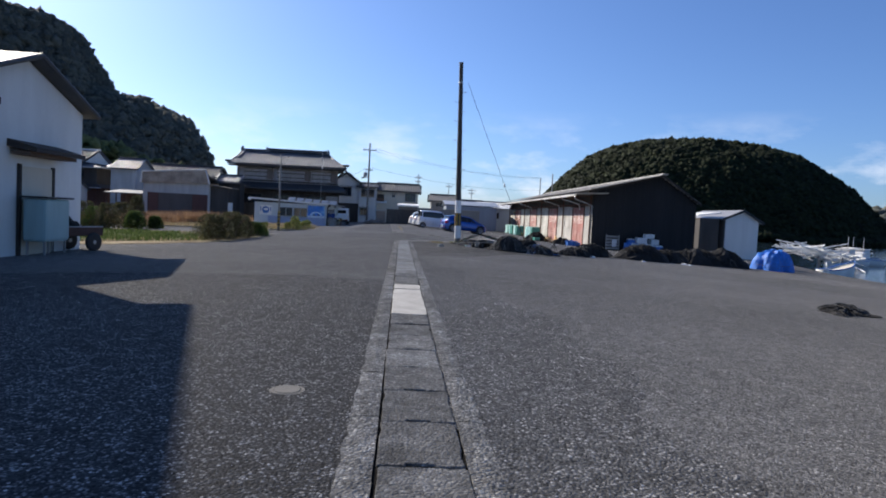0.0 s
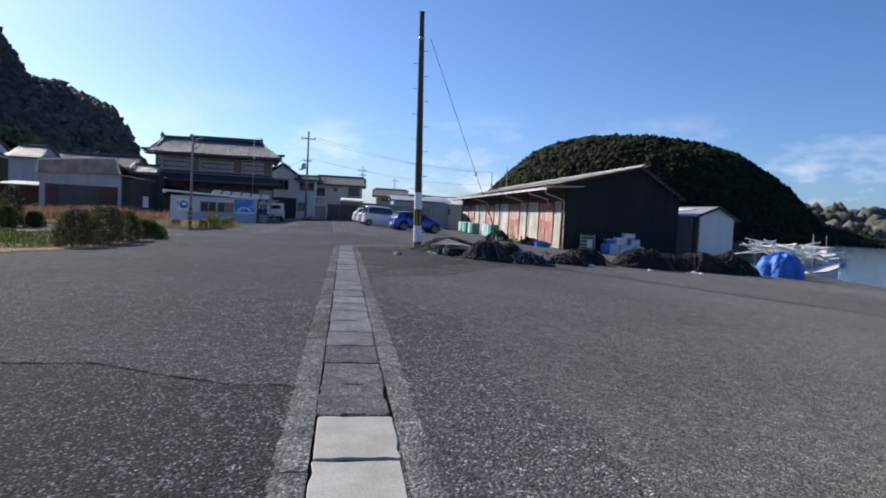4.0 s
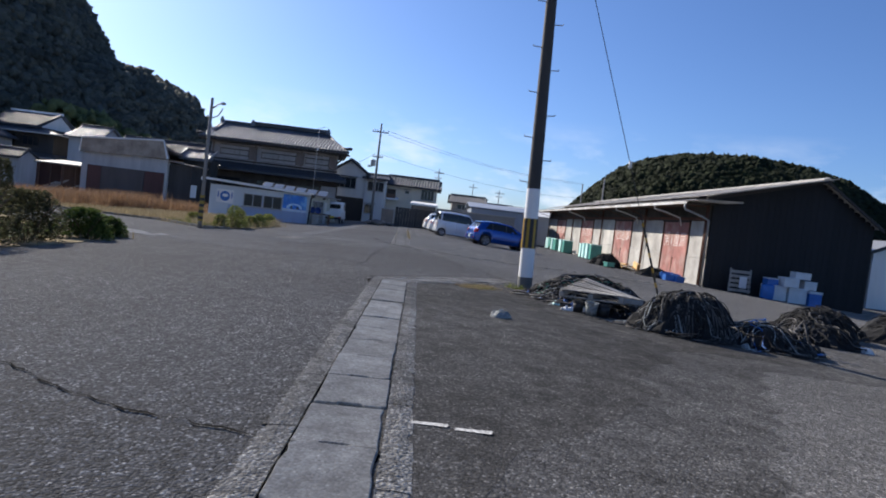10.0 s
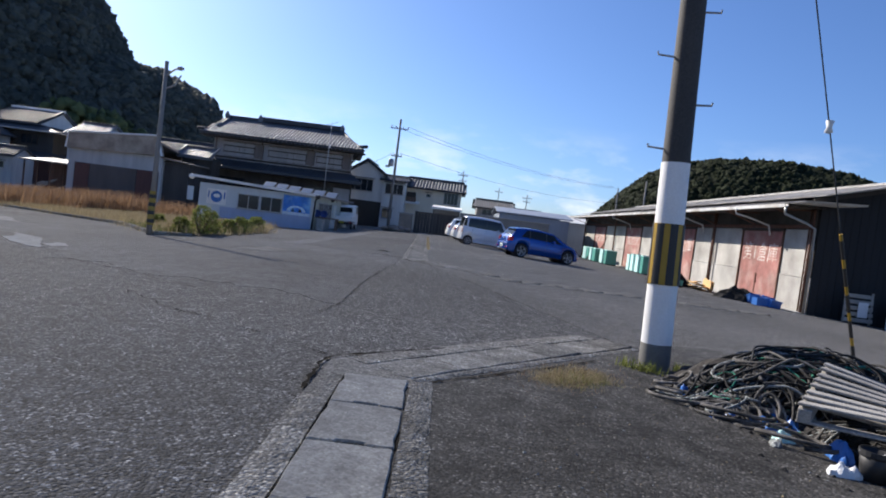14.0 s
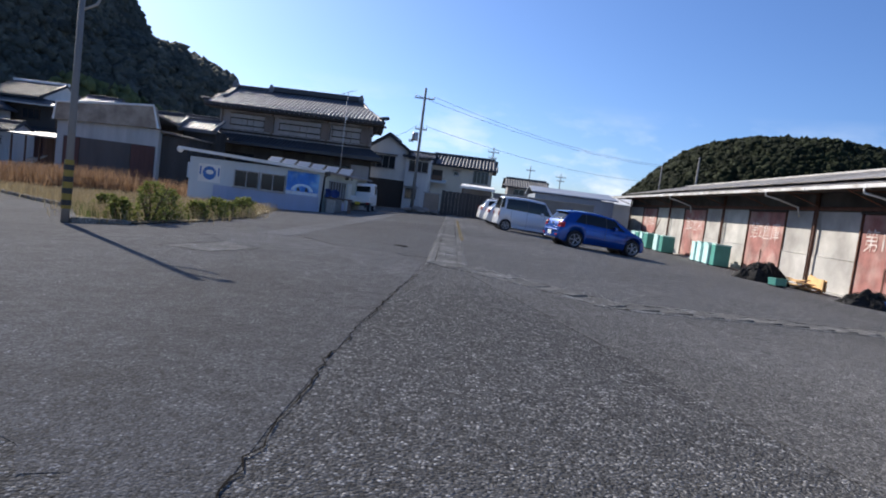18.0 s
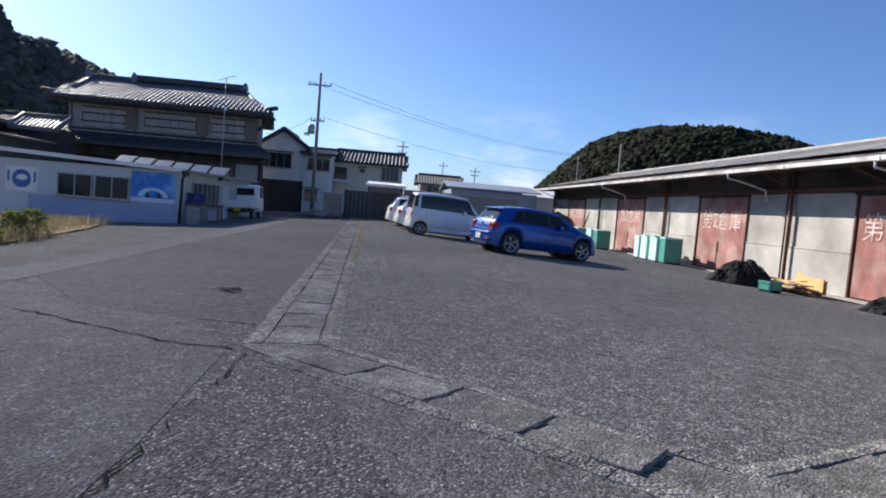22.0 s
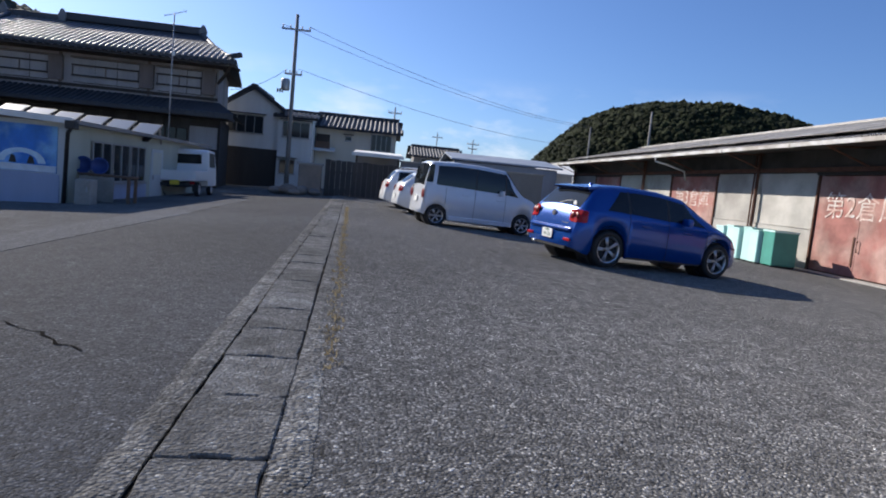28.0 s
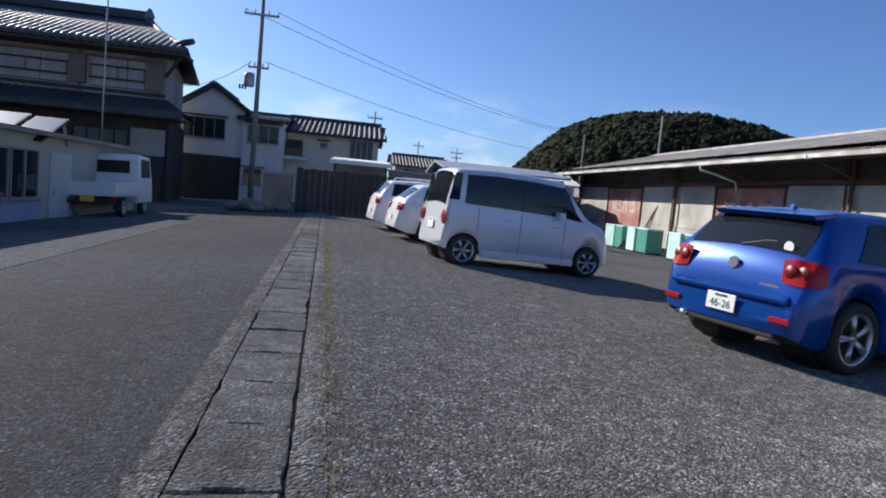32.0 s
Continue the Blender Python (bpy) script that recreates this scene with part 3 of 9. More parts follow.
def clump_mesh(name, spots, mat, seed, rough=0.3):
    """Many uneven crowns in one mesh. spots: rows of x, y, z, radius."""
    rng = np.random.RandomState(seed)
    base, tri = ico_base()
    n = len(spots)
    spots = np.asarray(spots)
    shake = 1 + rough * rng.standard_normal((n, len(base), 1)).clip(-1.6, 1.6)
    squash = np.stack([rng.uniform(0.8, 1.25, n), rng.uniform(0.8, 1.25, n), rng.uniform(0.7, 1.15, n)], -1)[:, None, :]
    v = (base[None] * shake * squash * spots[:, None, 3:4] + spots[:, None, :3]).reshape(-1, 3)
    f = (tri[None] + (np.arange(n) * len(base))[:, None, None]).reshape(-1, 3)
    me = bpy.data.meshes.new(name)
    me.vertices.add(len(v))
    me.vertices.foreach_set("co", v.ravel())
    me.loops.add(f.size)
    me.loops.foreach_set("vertex_index", f.ravel())
    me.polygons.add(len(f))
    me.polygons.foreach_set("loop_start", np.arange(0, f.size, 3))
    me.polygons.foreach_set("use_smooth", [True] * len(f))
    me.update(calc_edges=True)
    me.materials.append(mat)
    return me


def hill(name, height, spread, seed, mat, label, crowns, radius, far=1e9):
    """A wooded hill: height(x, y) over a box, an earth core and crowns over it."""
    x0, x1, y0, y1 = spread
    nx, ny = 40, 40
    rows = [[(x0 + (x1 - x0) * i / nx, y0 + (y1 - y0) * j / ny, height(x0 + (x1 - x0) * i / nx, y0 + (y1 - y0) * j / ny) - 0.8)
             for i in range(nx + 1)] for j in range(ny + 1)]
    root = thing(name, None, label, "hill", kind="structure")
    part("hillside", Shape().quad_grid(rows), mat, root)
    rnd = random.Random(seed)
    spots = []
    tries = 0
    while len(spots) < crowns and tries < crowns * 12:
        tries += 1
        x, y = rnd.uniform(x0, x1), rnd.uniform(y0, min(y1, far))
        z = height(x, y)
        if z > -2.0:
            stand = noise.noise((x * 0.11, y * 0.11, seed)) + 0.6 * noise.noise((x * 0.3, y * 0.3, seed + 4))
            r = radius * rnd.choice((0.6, 0.8, 1.0, 1.0, 1.2, 1.5)) * (1 + 0.25 * stand) * rnd.uniform(0.85, 1.15)
            spots.append((x, y, z + 0.8 * radius * stand + r * rnd.uniform(-0.2, 0.3), r))
    ob = part("tree_crowns", clump_mesh("tree_crowns", spots, mat, seed), mat, root)
    tagged(ob, kind="stuff")
    return root


def bell(x, y, cx, cy, rx, ry, h, power=2.2):
    d = math.sqrt(((x - cx) / rx) ** 2 + ((y - cy) / ry) ** 2)
    return h * max(0.0, 1 - d ** power) if d < 1 else -4.0 * min(d - 1, 1) - 0.5


def island(x, y):
    z = bell(x, y, 136, 307, 76, 75, 42.5, 2.9)
    return max(z, bell(x, y, 160, 305, 69, 70, 42.0, 2.2), bell(x, y, 222, 310, 45, 50, 7, 2.0)) + 1.2 * noise.noise((x * 0.06, y * 0.06, 0))


def mountain(x, y):
    z = max(min(bell(x, y, -160, 170, 92, 90, 96, 2.2), 45), bell(x, y, -87, 192, 33, 50, 28.5, 4.5))
    return z + 2.0 * noise.noise((x * 0.035, y * 0.035, 3)) + 1.4 * noise.noise((x * 0.1, y * 0.1, 5))


def ridge_far(x, y):
    return bell(x, y, 340, 420, 170, 110, 17, 1.6)


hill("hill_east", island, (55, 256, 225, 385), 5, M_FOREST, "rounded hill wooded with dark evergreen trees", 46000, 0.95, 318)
hill("hill_west", mountain, (-254, -38, 84, 250), 6, M_FOREST_HAZE, "steep wooded mountainside in shade", 74000, 0.85, 196)
def bamboo_grove():
    root = thing("bamboo_grove", None, "pale green bamboo thicket at the foot of the mountain", "trees", kind="stuff")
    rnd, spots = random.Random(29), []
    for k in range(900):
        u = rnd.gauss(0, 1)
        x, y = -61 + 6.5 * u, 128 + rnd.uniform(-6, 10)
        spots.append((x, y, 3.0 + rnd.uniform(0, 9.5) * max(0.25, 1 - 0.2 * abs(u)), rnd.uniform(0.5, 1.1)))
    part("bamboo_leaves", clump_mesh("bamboo_leaves", spots, M_BAMBOO, 29, 0.4), M_BAMBOO, root)


M_BAMBOO = leafy("bamboo", (0.075, 0.095, 0.045), (0.22, 0.24, 0.1), 1.6)
bamboo_grove()
hill("hill_far", ridge_far, (140, 520, 320, 520), 7, M_FOREST_HAZE, "low wooded ridge across the water", 1500, 4.0)


# ---- drains ----
LID = 0.645


def lid_mesh(seed, w=0.44, ln=LID, notch=True):
    """A drain lid with worn, chipped edges and a lifting slot at one end."""
    rnd = random.Random(seed)
    j = lambda a: rnd.uniform(-a, a)
    hw, t = w / 2 - 0.006, 0.07
    y0, y1 = 0.006, ln - 0.006
    s = Shape()
    corners = [(-hw, y0), (hw, y0), (hw, y1), (-hw, y1)]
    loop = []
    for k, (x, y) in enumerate(corners):
        nx, ny = corners[(k + 1) % 4]
        px, py = corners[k - 1]
        c = rnd.choice((0.006, 0.01, 0.02, 0.045))
        d0, d1 = math.hypot(px - x, py - y), math.hypot(nx - x, ny - y)
        loop.append((x + (px - x) / d0 * c, y + (py - y) / d0 * c * rnd.uniform(0.5, 1)))
        loop.append((x + (nx - x) / d1 * c, y + (ny - y) / d1 * c * rnd.uniform(0.5, 1)))
        mids = [0.2, 0.35, 0.65, 0.8] if (k % 2 == 0 and not (k == 0 and notch)) else [0.2, 0.4, 0.6, 0.8]
        if k == 0 and notch:
            loop += [(-0.15, y0 + j(0.003)), (-0.075, y0), (-0.07, y0 + 0.024), (0.0, y0 + 0.027), (0.07, y0 + 0.022), (0.078, y0), (0.15, y0 + j(0.003))]
        else:
            for f in mids:
                bite = 0.012 if rnd.random() < 0.15 else 0.0
                loop.append((x + (nx - x) * f + (j(0.003) if k % 2 else 0) - (bite * math.copysign(1, x) if k % 2 else 0),
                             y + (ny - y) * f + (0 if k % 2 else j(0.003) + bite * (1 if k == 0 else -1))))
    s.prism(loop, "z", -t, 0.012 + j(0.003))
    return s


def drain(name, start, heading, count, label, lid_mats, pale=(), worn=0, kerb=(0.17, 0.14), w=0.44, kerb_piece=1.29, bed=None):
    """A covered drain: lids in a row between two kerb strips. heading: degrees to the left of +y."""
    x, y, a = site(*start)
    start, heading = (x, y), heading + math.degrees(a)
    root = thing(name, pose(x, y, 0.0, 0, 0, heading), label, "drain", kind="structure", fixed=True)
    a = radians(heading)
    metas = [[lid_mesh(k, w, notch=m != 1).mesh("lid", mat, bevel=0.006) for m, mat in enumerate(lid_mats)] for k in range(9)]
    rnd = random.Random(len(name))

    def height(u, v):
        x = start[0] + u * math.cos(a) - v * math.sin(a)
        return gz(x)

    rows = []
    for k in range(count + 1):
        v = k * LID
        rows.append([(-w / 2 - 0.03, v, height(-w / 2, v) + 0.004), (w / 2 + 0.03, v, height(w / 2, v) + 0.004)])
    part("joint_bed", Shape().quad_grid(rows), bed or M_CRACK, root)
    for k in range(count):
        me = metas[(k * 5 + k // 9) % 9][1 if k in pale else 2 if worn and k >= worn else 0]
        v = k * LID
        ob = placed("lid", me, root, (rnd.uniform(-0.006, 0.006), v, height(0, v + LID / 2) + 0.004 + rnd.uniform(-0.002, 0.005)),
                    (rnd.uniform(-0.4, 0.4), rnd.uniform(-0.5, 0.5), rnd.uniform(-0.5, 0.5)))
    total = count * LID
    for side, kw in ((-1, kerb[0]), (1, kerb[1])):
        v, k = 0.0, 0
        while v < total - 0.05:
            ln = min(kerb_piece * rnd.uniform(0.8, 1.2), total - v)
            rows = []
            for i in range(17):
                f = v + 0.004 + (ln - 0.008) * i / 16
                bite = rnd.uniform(0.01, 0.03) if rnd.random() < 0.12 else 0.0
                inner, outer = side * (w / 2 + 0.004 + rnd.uniform(0, 0.005)), side * (w / 2 + kw - bite + rnd.uniform(-0.006, 0.006))
                zi, zo = height(inner, f), height(outer, f)
                rows.append([(inner, f, zi - 0.05), (inner, f, zi + 0.016), ((inner + outer) / 2, f, (zi + zo) / 2 + 0.018 + rnd.uniform(-0.003, 0.004)),
                             (outer, f, zo + 0.009), (outer + side * 0.01, f, zo - 0.03)])
            part("kerb_strip", Shape().quad_grid(rows), M_KERB, root)
            v += ln
    return root


# First drain, straight ahead from the start, then a bend to the east
drain("drain_1", (0.085, -4.5), 0.25, 50, "row of worn concrete drain lids between rough kerb strips", (M_CONC, M_CONC_LIGHT, M_CONC_WORN), pale=(18, 19, 20, 21, 22), worn=26, kerb=(0.175, 0.16))
drain("drain_2", (0.0, 27.95), -39.5, 6, "short bend of drain lids beside the utility pole", (M_CONC, M_CONC), kerb=(0.24, 0.09))
drain("drain_3", (0.37, 39.5), 2.6, 62, "long row of drain lids leading to the houses", (M_CONC, M_CONC), kerb=(0.155, 0.15), w=0.41)
drain("drain_4", (0.48, 39.3), -131, 5, "slanting run of drain lids at the corner", (M_CONC, M_CONC), kerb=(0.14, 0.14), bed=M_SILT)
drain("drain_5", (2.85, 37.25), -62, 14, "run of drain lids towards the warehouse", (M_CONC, M_CONC), kerb=(0.14, 0.12), bed=M_SILT)

patch("drain_corner", [(0.02, 39.4), (0.38, 39.02), (0.72, 39.42), (0.62, 39.75), (0.08, 39.7)], M_CONC, "rough mortar at the drain corner", "pavement", 0.011)
patch("drain_elbow", [(2.5, 36.9), (2.95, 36.98), (3.1, 37.6), (2.75, 37.75)], M_CONC, "mortar fill at the drain bend", "pavement", 0.011)
patch("drain_knee", [(-0.44, 27.7), (0.33, 27.6), (0.3, 28.1), (-0.02, 28.6), (-0.44, 28.15)], M_CONC, "mortar fill at the drain bend", "pavement", 0.011)


# ---- buildings ----
def sheet_mesh(width, length, pitch, amp, mat, thick=0.012, name="roof_sheet"):
    """A corrugated sheet in its own plane: x across the waves, y up the slope."""
    n = int(round(width / pitch)) * 5
    wave = [(width * i / n, amp * math.cos(2 * math.pi * width * i / n / pitch)) for i in range(n + 1)]
    rows = [[(x, 0.0, z - thick) for x, z in wave], [(x, 0.0, z) for x, z in wave], [(x, length, z) for x, z in wave],
            [(x, length, z - thick) for x, z in wave], [(x, 0.0, z - thick) for x, z in wave]]
    return Shape().quad_grid(rows).mesh(name, mat, smooth=False)


def sheets(parent, me, width, start, along, slope_deg, count, rnd, name="roof_sheet", skew=0.004):
    """Sheets side by side. along: yaw of their row in degrees; slope_deg: rise across it."""
    a = radians(along)
    for k in range(count):
        d = k * (width - 0.03)
        placed(name, me, parent, (start[0] + d * math.cos(a), start[1] + d * math.sin(a), start[2] + (0.008 if k % 2 else 0) + rnd.uniform(-skew, skew)),
               (slope_deg, 0, along))


def window(parent, c, w, h, facing="s", panes=2, frame=None, depth=0.07, label="", glassy=None):
    """A window on a wall that faces south (-y) or east (+x), standing proud of it, with frame, panes and sill."""
    rz = {"s": 0, "e": 90}[facing]
    root = part("window", Shape().box((0, 0.012, 0), (w, 0.02, h)), M_BLACK, parent, label)
    root.location, root.rotation_euler = c, (0, 0, radians(rz))
    fr = frame or M_STEEL
    t = 0.045
    s = Shape()
    s.box((0, -depth / 2, h / 2 - t / 2), (w, depth, t)).box((0, -depth / 2, -h / 2 + t / 2), (w, depth, t))
    for k in range(panes + 1):
        s.box((-w / 2 + t / 2 + (w - t) * k / panes, -depth / 2 + 0.002, 0), (t, depth - 0.01, h - 2 * t))
    part("window_frame", s, fr, root)
    for k in range(panes):
        pw = (w - t) / panes - t
        part("pane", Shape().box((-w / 2 + t / 2 + (w - t) * (k + 0.5) / panes, -0.02 - 0.012 * (k % 2), 0), (pw, 0.006, h - 2 * t)), glassy or M_SHADEGLASS, root)
    part("window_sill", Shape().box((0, -depth * 0.8, -h / 2 - 0.025), (w + 0.1, depth * 1.6, 0.05)), fr, root, bevel=0.006)
    return root


def tile_slope(parent, eave_l, eave_r, ridge_l, ridge_r, pitch, base_mat, tile_me, seed):
    """A roof slope facing south between an eave and a ridge, with rows of tile ribs up it (x may taper)."""
    (x0, y0, z0), (x1, _, _) = eave_l, eave_r
    (r0, y1, z1), (r1, _, _) = ridge_l, ridge_r
    t = 0.14
    s = Shape()
    s.quad_grid([[eave_l, eave_r], [ridge_l, ridge_r]])
    s.quad_grid([[(x0, y0, z0 - t), (x1, y0, z0 - t)], [eave_l, eave_r]])
    s.quad_grid([[(x0, y0, z0 - t), eave_l], [(r0, y1, z1 - t), ridge_l]])
    s.quad_grid([[eave_r, (x1, y0, z0 - t)], [ridge_r, (r1, y1, z1 - t)]])
    s.quad_grid([[(r0, y1, z1 - t), (r1, y1, z1 - t)], [(x0, y0, z0 - t), (x1, y0, z0 - t)]])
    part("roof_slope", s, base_mat, parent)
    run, rise = y1 - y0, z1 - z0
    tilt = math.degrees(math.atan2(rise, run))
    full = math.hypot(run, rise)
    n = int((x1 - x0) / pitch)
    for k in range(n + 1):
        x = x0 + 0.08 + (x1 - x0 - 0.16) * k / n
        f = 1.0
        if x < r0:
            f = (x - x0) / (r0 - x0)
        elif x > r1:
            f = (x1 - x) / (x1 - r1)
        if f > 0.06:
            placed("roof_rib", tile_me, parent, (x, y0 - 0.03, z0 + 0.01), (tilt, 0, 0), (1, full * f, 1))


def rib_mesh(mat, r=0.085):
    """A row of round cover tiles, one metre long, seen as a rib; drawn out to the slope's length."""
    s = Shape()
    rows = []
    for j in range(13):
        step = 0.012 if j % 2 else 0.0
        rows.append([(r * 1.15 * math.cos(math.pi * i / 6), j / 12, (r + step) * math.sin(math.pi * i / 6)) for i in range(7)])
    s.quad_grid(rows)
    s.f.append(tuple(range(7)))
    return s.mesh("roof_rib", mat, smooth=True)


RIB = rib_mesh(M_TILE)


M_GUTTER = surface("stained_gutter", (0.7, 0.7, 0.69), 0.65, 0, 0.22, 0.7, 0.1, 0.02, 0.1, tint=(0.45, 0.42, 0.38))
# Wall above the doors: the canopy's shade is darkened into its colour.
M_UPPERWALL = surface("upper_wall_shade", (0.085, 0.078, 0.07), 0.92, 0, 0.35, 1.2, 0.15, 0.02, 0.4, tint=(0.05, 0.045, 0.04))


# Warehouse ------------------------------------------------------------
def warehouse():
    rnd = random.Random(3)
    wx, y0, y1 = 14.53, 46.6, 89.0
    base = gz(wx)
    root = thing("warehouse", None, "long low concrete warehouse with faded red doors and a corrugated roof", "warehouse")
    root.location.x += 0.38
    doors = [(49.05, 52.7, "第1倉庫"), (58.65, 62.6, "第2倉庫"), (69.0, 73.2, "第3倉庫"), (80.0, 84.3, "第5倉庫")]
    top, head = 3.7, 2.5
    # wall panels between the doors, in two lifts, and the band above
    edges = [y0] + [v for d in doors for v in d[:2]] + [y1]
    for k in range(0, len(edges), 2):
        a, b = edges[k], edges[k + 1]
        n = max(1, round((b - a) / 3.1))
        for i in range(n):
            p, q = a + (b - a) * i / n, a + (b - a) * (i + 1) / n
            for z0, z1, off in ((base - 0.3, 0.72, 0.0), (0.74, head + 0.1, 0.02)):
                part("wall_panel", Shape().box((wx + 0.1 + off, (p + q) / 2, (z0 + z1) / 2), (0.2, q - p - 0.012, z1 - z0 - 0.01)), M_WALLCONC, root, bevel=0.008)
        part("wall_ledge", Shape().box((wx + 0.0, (a + b) / 2, 0.735), (0.04, b - a, 0.03)), M_WALLCONC, root, bevel=0.008)
    # band under the canopy, in the colour darkened for shade
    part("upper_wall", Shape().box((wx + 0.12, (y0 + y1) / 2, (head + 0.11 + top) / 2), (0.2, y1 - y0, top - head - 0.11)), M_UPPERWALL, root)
    part("door_track", Shape().box((wx - 0.06, (y0 + y1) / 2, head + 0.2), (0.14, y1 - y0 - 1.0, 0.14)), M_RUST, root, bevel=0.01)
    part("back_wall", Shape().box((22.4, (y0 + y1) / 2, 0.85), (0.2, y1 - y0, 4.2)), M_WALLCONC, root)
    part("end_wall", Shape().prism([(wx, base - 0.5), (22.5, base - 0.9), (22.5, 3.0), (19.7, 5.0), (wx, 3.7)], "y", y1 - 0.2, y1), M_GREYWALL, root)
    part("plinth", Shape().box((wx - 0.22, (y0 + y1) / 2, base + 0.0), (0.5, y1 - y0, 0.13)), M_CONC_LIGHT, root, bevel=0.015)
    # doors: two leaves each
    for a, b, word in doors:
        mid = (a + b) / 2
        door = part("door", Shape().box((wx + 0.12, mid, (base + head) / 2 + 0.05), (0.04, b - a - 0.06, head - base - 0.02)), M_RUST, root, "pair of faded red sliding doors with white lettering")
        for p, q, off in ((a + 0.02, mid - 0.008, 0.0), (mid + 0.008, b - 0.02, 0.012)):
            leaf = part("door_leaf", Shape().box((wx + 0.03 + off, (p + q) / 2, (base + 0.1 + head) / 2), (0.06, q - p, head - base - 0.1)), M_REDDOOR, door, bevel=0.008)
        for ye in (a - 0.03, b + 0.03):
            part("door_edge", Shape().box((wx + 0.0, ye, (base + head) / 2 + 0.05), (0.1, 0.07, head - base)), M_RUST, door)
        part("door_handle", Shape().tube([(wx - 0.03, mid - 0.09, 0.2), (wx - 0.06, mid - 0.09, 0.24), (wx - 0.06, mid - 0.09, 0.52), (wx - 0.03, mid - 0.09, 0.56)], 0.018, 6), M_RUST, door)
        part("weld_scar", Shape().box((wx - 0.006, mid + 0.12, 0.2), (0.01, 0.06, 0.9)), M_RUST, door)
        part("door_head", Shape().box((wx - 0.03, mid, head + 0.06), (0.1, b - a + 0.2, 0.09)), M_TIMBER_DARK, door)
        me = lettering(word, 0.98, M_LETTER)
        ob = placed("lettering", me, door, (wx - 0.004, mid, 1.5), (90, 0, -90), (0.93, 0.92, 1))
    # posts and stays
    for y in (46.75, 55.75, 65.9, 76.3, 88.7):
        s = Shape().tube([(wx - 0.14, y, base), (wx - 0.14, y, top - 0.1)], 0.06, 8).tube([(wx - 0.1, y + 0.28, base), (wx - 0.1, y + 0.28, top - 0.3)], 0.035, 6)
        part("rain_pipe", s, M_RUST, root, smooth=True)
    for y in (47.0, 51.4, 55.75, 60.5, 65.9, 71.0, 76.3, 82.0, 88.6):
        part("eave_bracket", Shape().tube([(wx - 0.05, y, 2.75), (13.1, y, 3.2)], 0.028, 6).tube([(wx, y, 3.3), (13.0, y, 3.22)], 0.025, 6), M_RUST, root)
    # fascia gutter in lengths
    y = y0 - 0.5
    while y < y1 + 2.0:
        ln = min(4.0, y1 + 2.0 - y)
        z = 3.31
        loop = [(12.91, z - 0.06), (13.03, z - 0.06), (13.05, z + 0.06), (13.02, z + 0.06), (13.01, z - 0.035), (12.93, z - 0.035), (12.92, z + 0.06), (12.89, z + 0.06)]
        part("gutter", Shape().prism([(a, b) for a, b in loop], "y", y, y + ln - 0.01), M_GUTTER, root)
        part("gutter_joint", Shape().box((12.97, y + ln, z - 0.01), (0.18, 0.1, 0.15)), M_GUTTER, root, bevel=0.01)
        y += ln
    for y in (50.3, 57.6, 72.0):
        part("gutter_drop", Shape().tube([(12.97, y, 3.28), (12.99, y, 3.08), (13.5, y - 0.1, 2.98), (14.3, y - 0.35, 2.72), (14.38, y - 0.4, 2.3)], 0.04, 8), M_GUTTER, root, smooth=True)
    part("gutter_spout", Shape().tube([(12.97, y0 - 0.45, 3.25), (13.0, y0 - 0.42, 3.0), (13.9, y0 - 0.3, 2.75), (14.4, y0 + 0.0, 2.6), (14.42, y0, base)], 0.05, 8), M_STEEL, root, smooth=True)
    # roof: main slopes and the canopy, in corrugated sheets
    up = math.degrees(math.atan2(5.2 - 3.77, 19.7 - 13.95))
    me = sheet_mesh(0.93, math.hypot(5.8, 1.45), 0.133, 0.02, M_SLATE)
    n = int((y1 - y0 + 1.0) / 0.9) + 1
    sheets(root, me, 0.93, (13.95, y1 + 0.5, 3.77), -90, up, n, rnd)
    me2 = sheet_mesh(0.93, math.hypot(3.25, 2.1), 0.133, 0.026, M_SLATE)
    sheets(root, me2, 0.93, (22.75, y0 - 0.4, 3.14), 90, math.degrees(math.atan2(2.1, 3.25)), n, rnd)
    me3 = sheet_mesh(0.93, math.hypot(2.08, 0.62), 0.133, 0.03, M_SLATE)
    sheets(root, me3, 0.93, (12.99, y1 + 1.8, 3.42), -90, math.degrees(math.atan2(0.1, 2.08)), n + 2, rnd, name="canopy_sheet")
    # dark sheet added under the canopy to close the gap and deepen the shade
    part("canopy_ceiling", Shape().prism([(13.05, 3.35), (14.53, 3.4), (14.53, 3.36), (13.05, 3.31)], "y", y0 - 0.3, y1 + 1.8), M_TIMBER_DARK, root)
    part("ridge_cap", Shape().prism([(19.45, 5.17), (19.7, 5.27), (19.95, 5.15), (19.95, 5.19), (19.7, 5.32), (19.45, 5.21)], "y", y0 - 0.45, y1 + 0.4), M_SLATE, root)
    part("verge_board", Shape().prism([(14.0, 3.52), (19.7, 5.04), (22.8, 2.95), (22.8, 3.1), (19.7, 5.2), (14.0, 3.7)], "y", y0 - 0.42, y0 - 0.36), M_TIMBER_DARK, root)
    # black gable siding, board by board
    x = wx
    while x < 22.5:
        q = min(x + 0.3, 22.55)
        mid = (x + q) / 2
        h = 3.68 + (mid - wx) * (5.06 - 3.68) / (19.7 - wx) if mid < 19.7 else 5.06 - (mid - 19.7) * 0.645
        part("siding_board", Shape().box((mid, y0 - 0.02 - rnd.uniform(0, 0.006), (h + gz(mid)) / 2), (q - x - 0.012, 0.03, h - gz(mid))), M_BLACKSIDING, root)
        x += 0.3
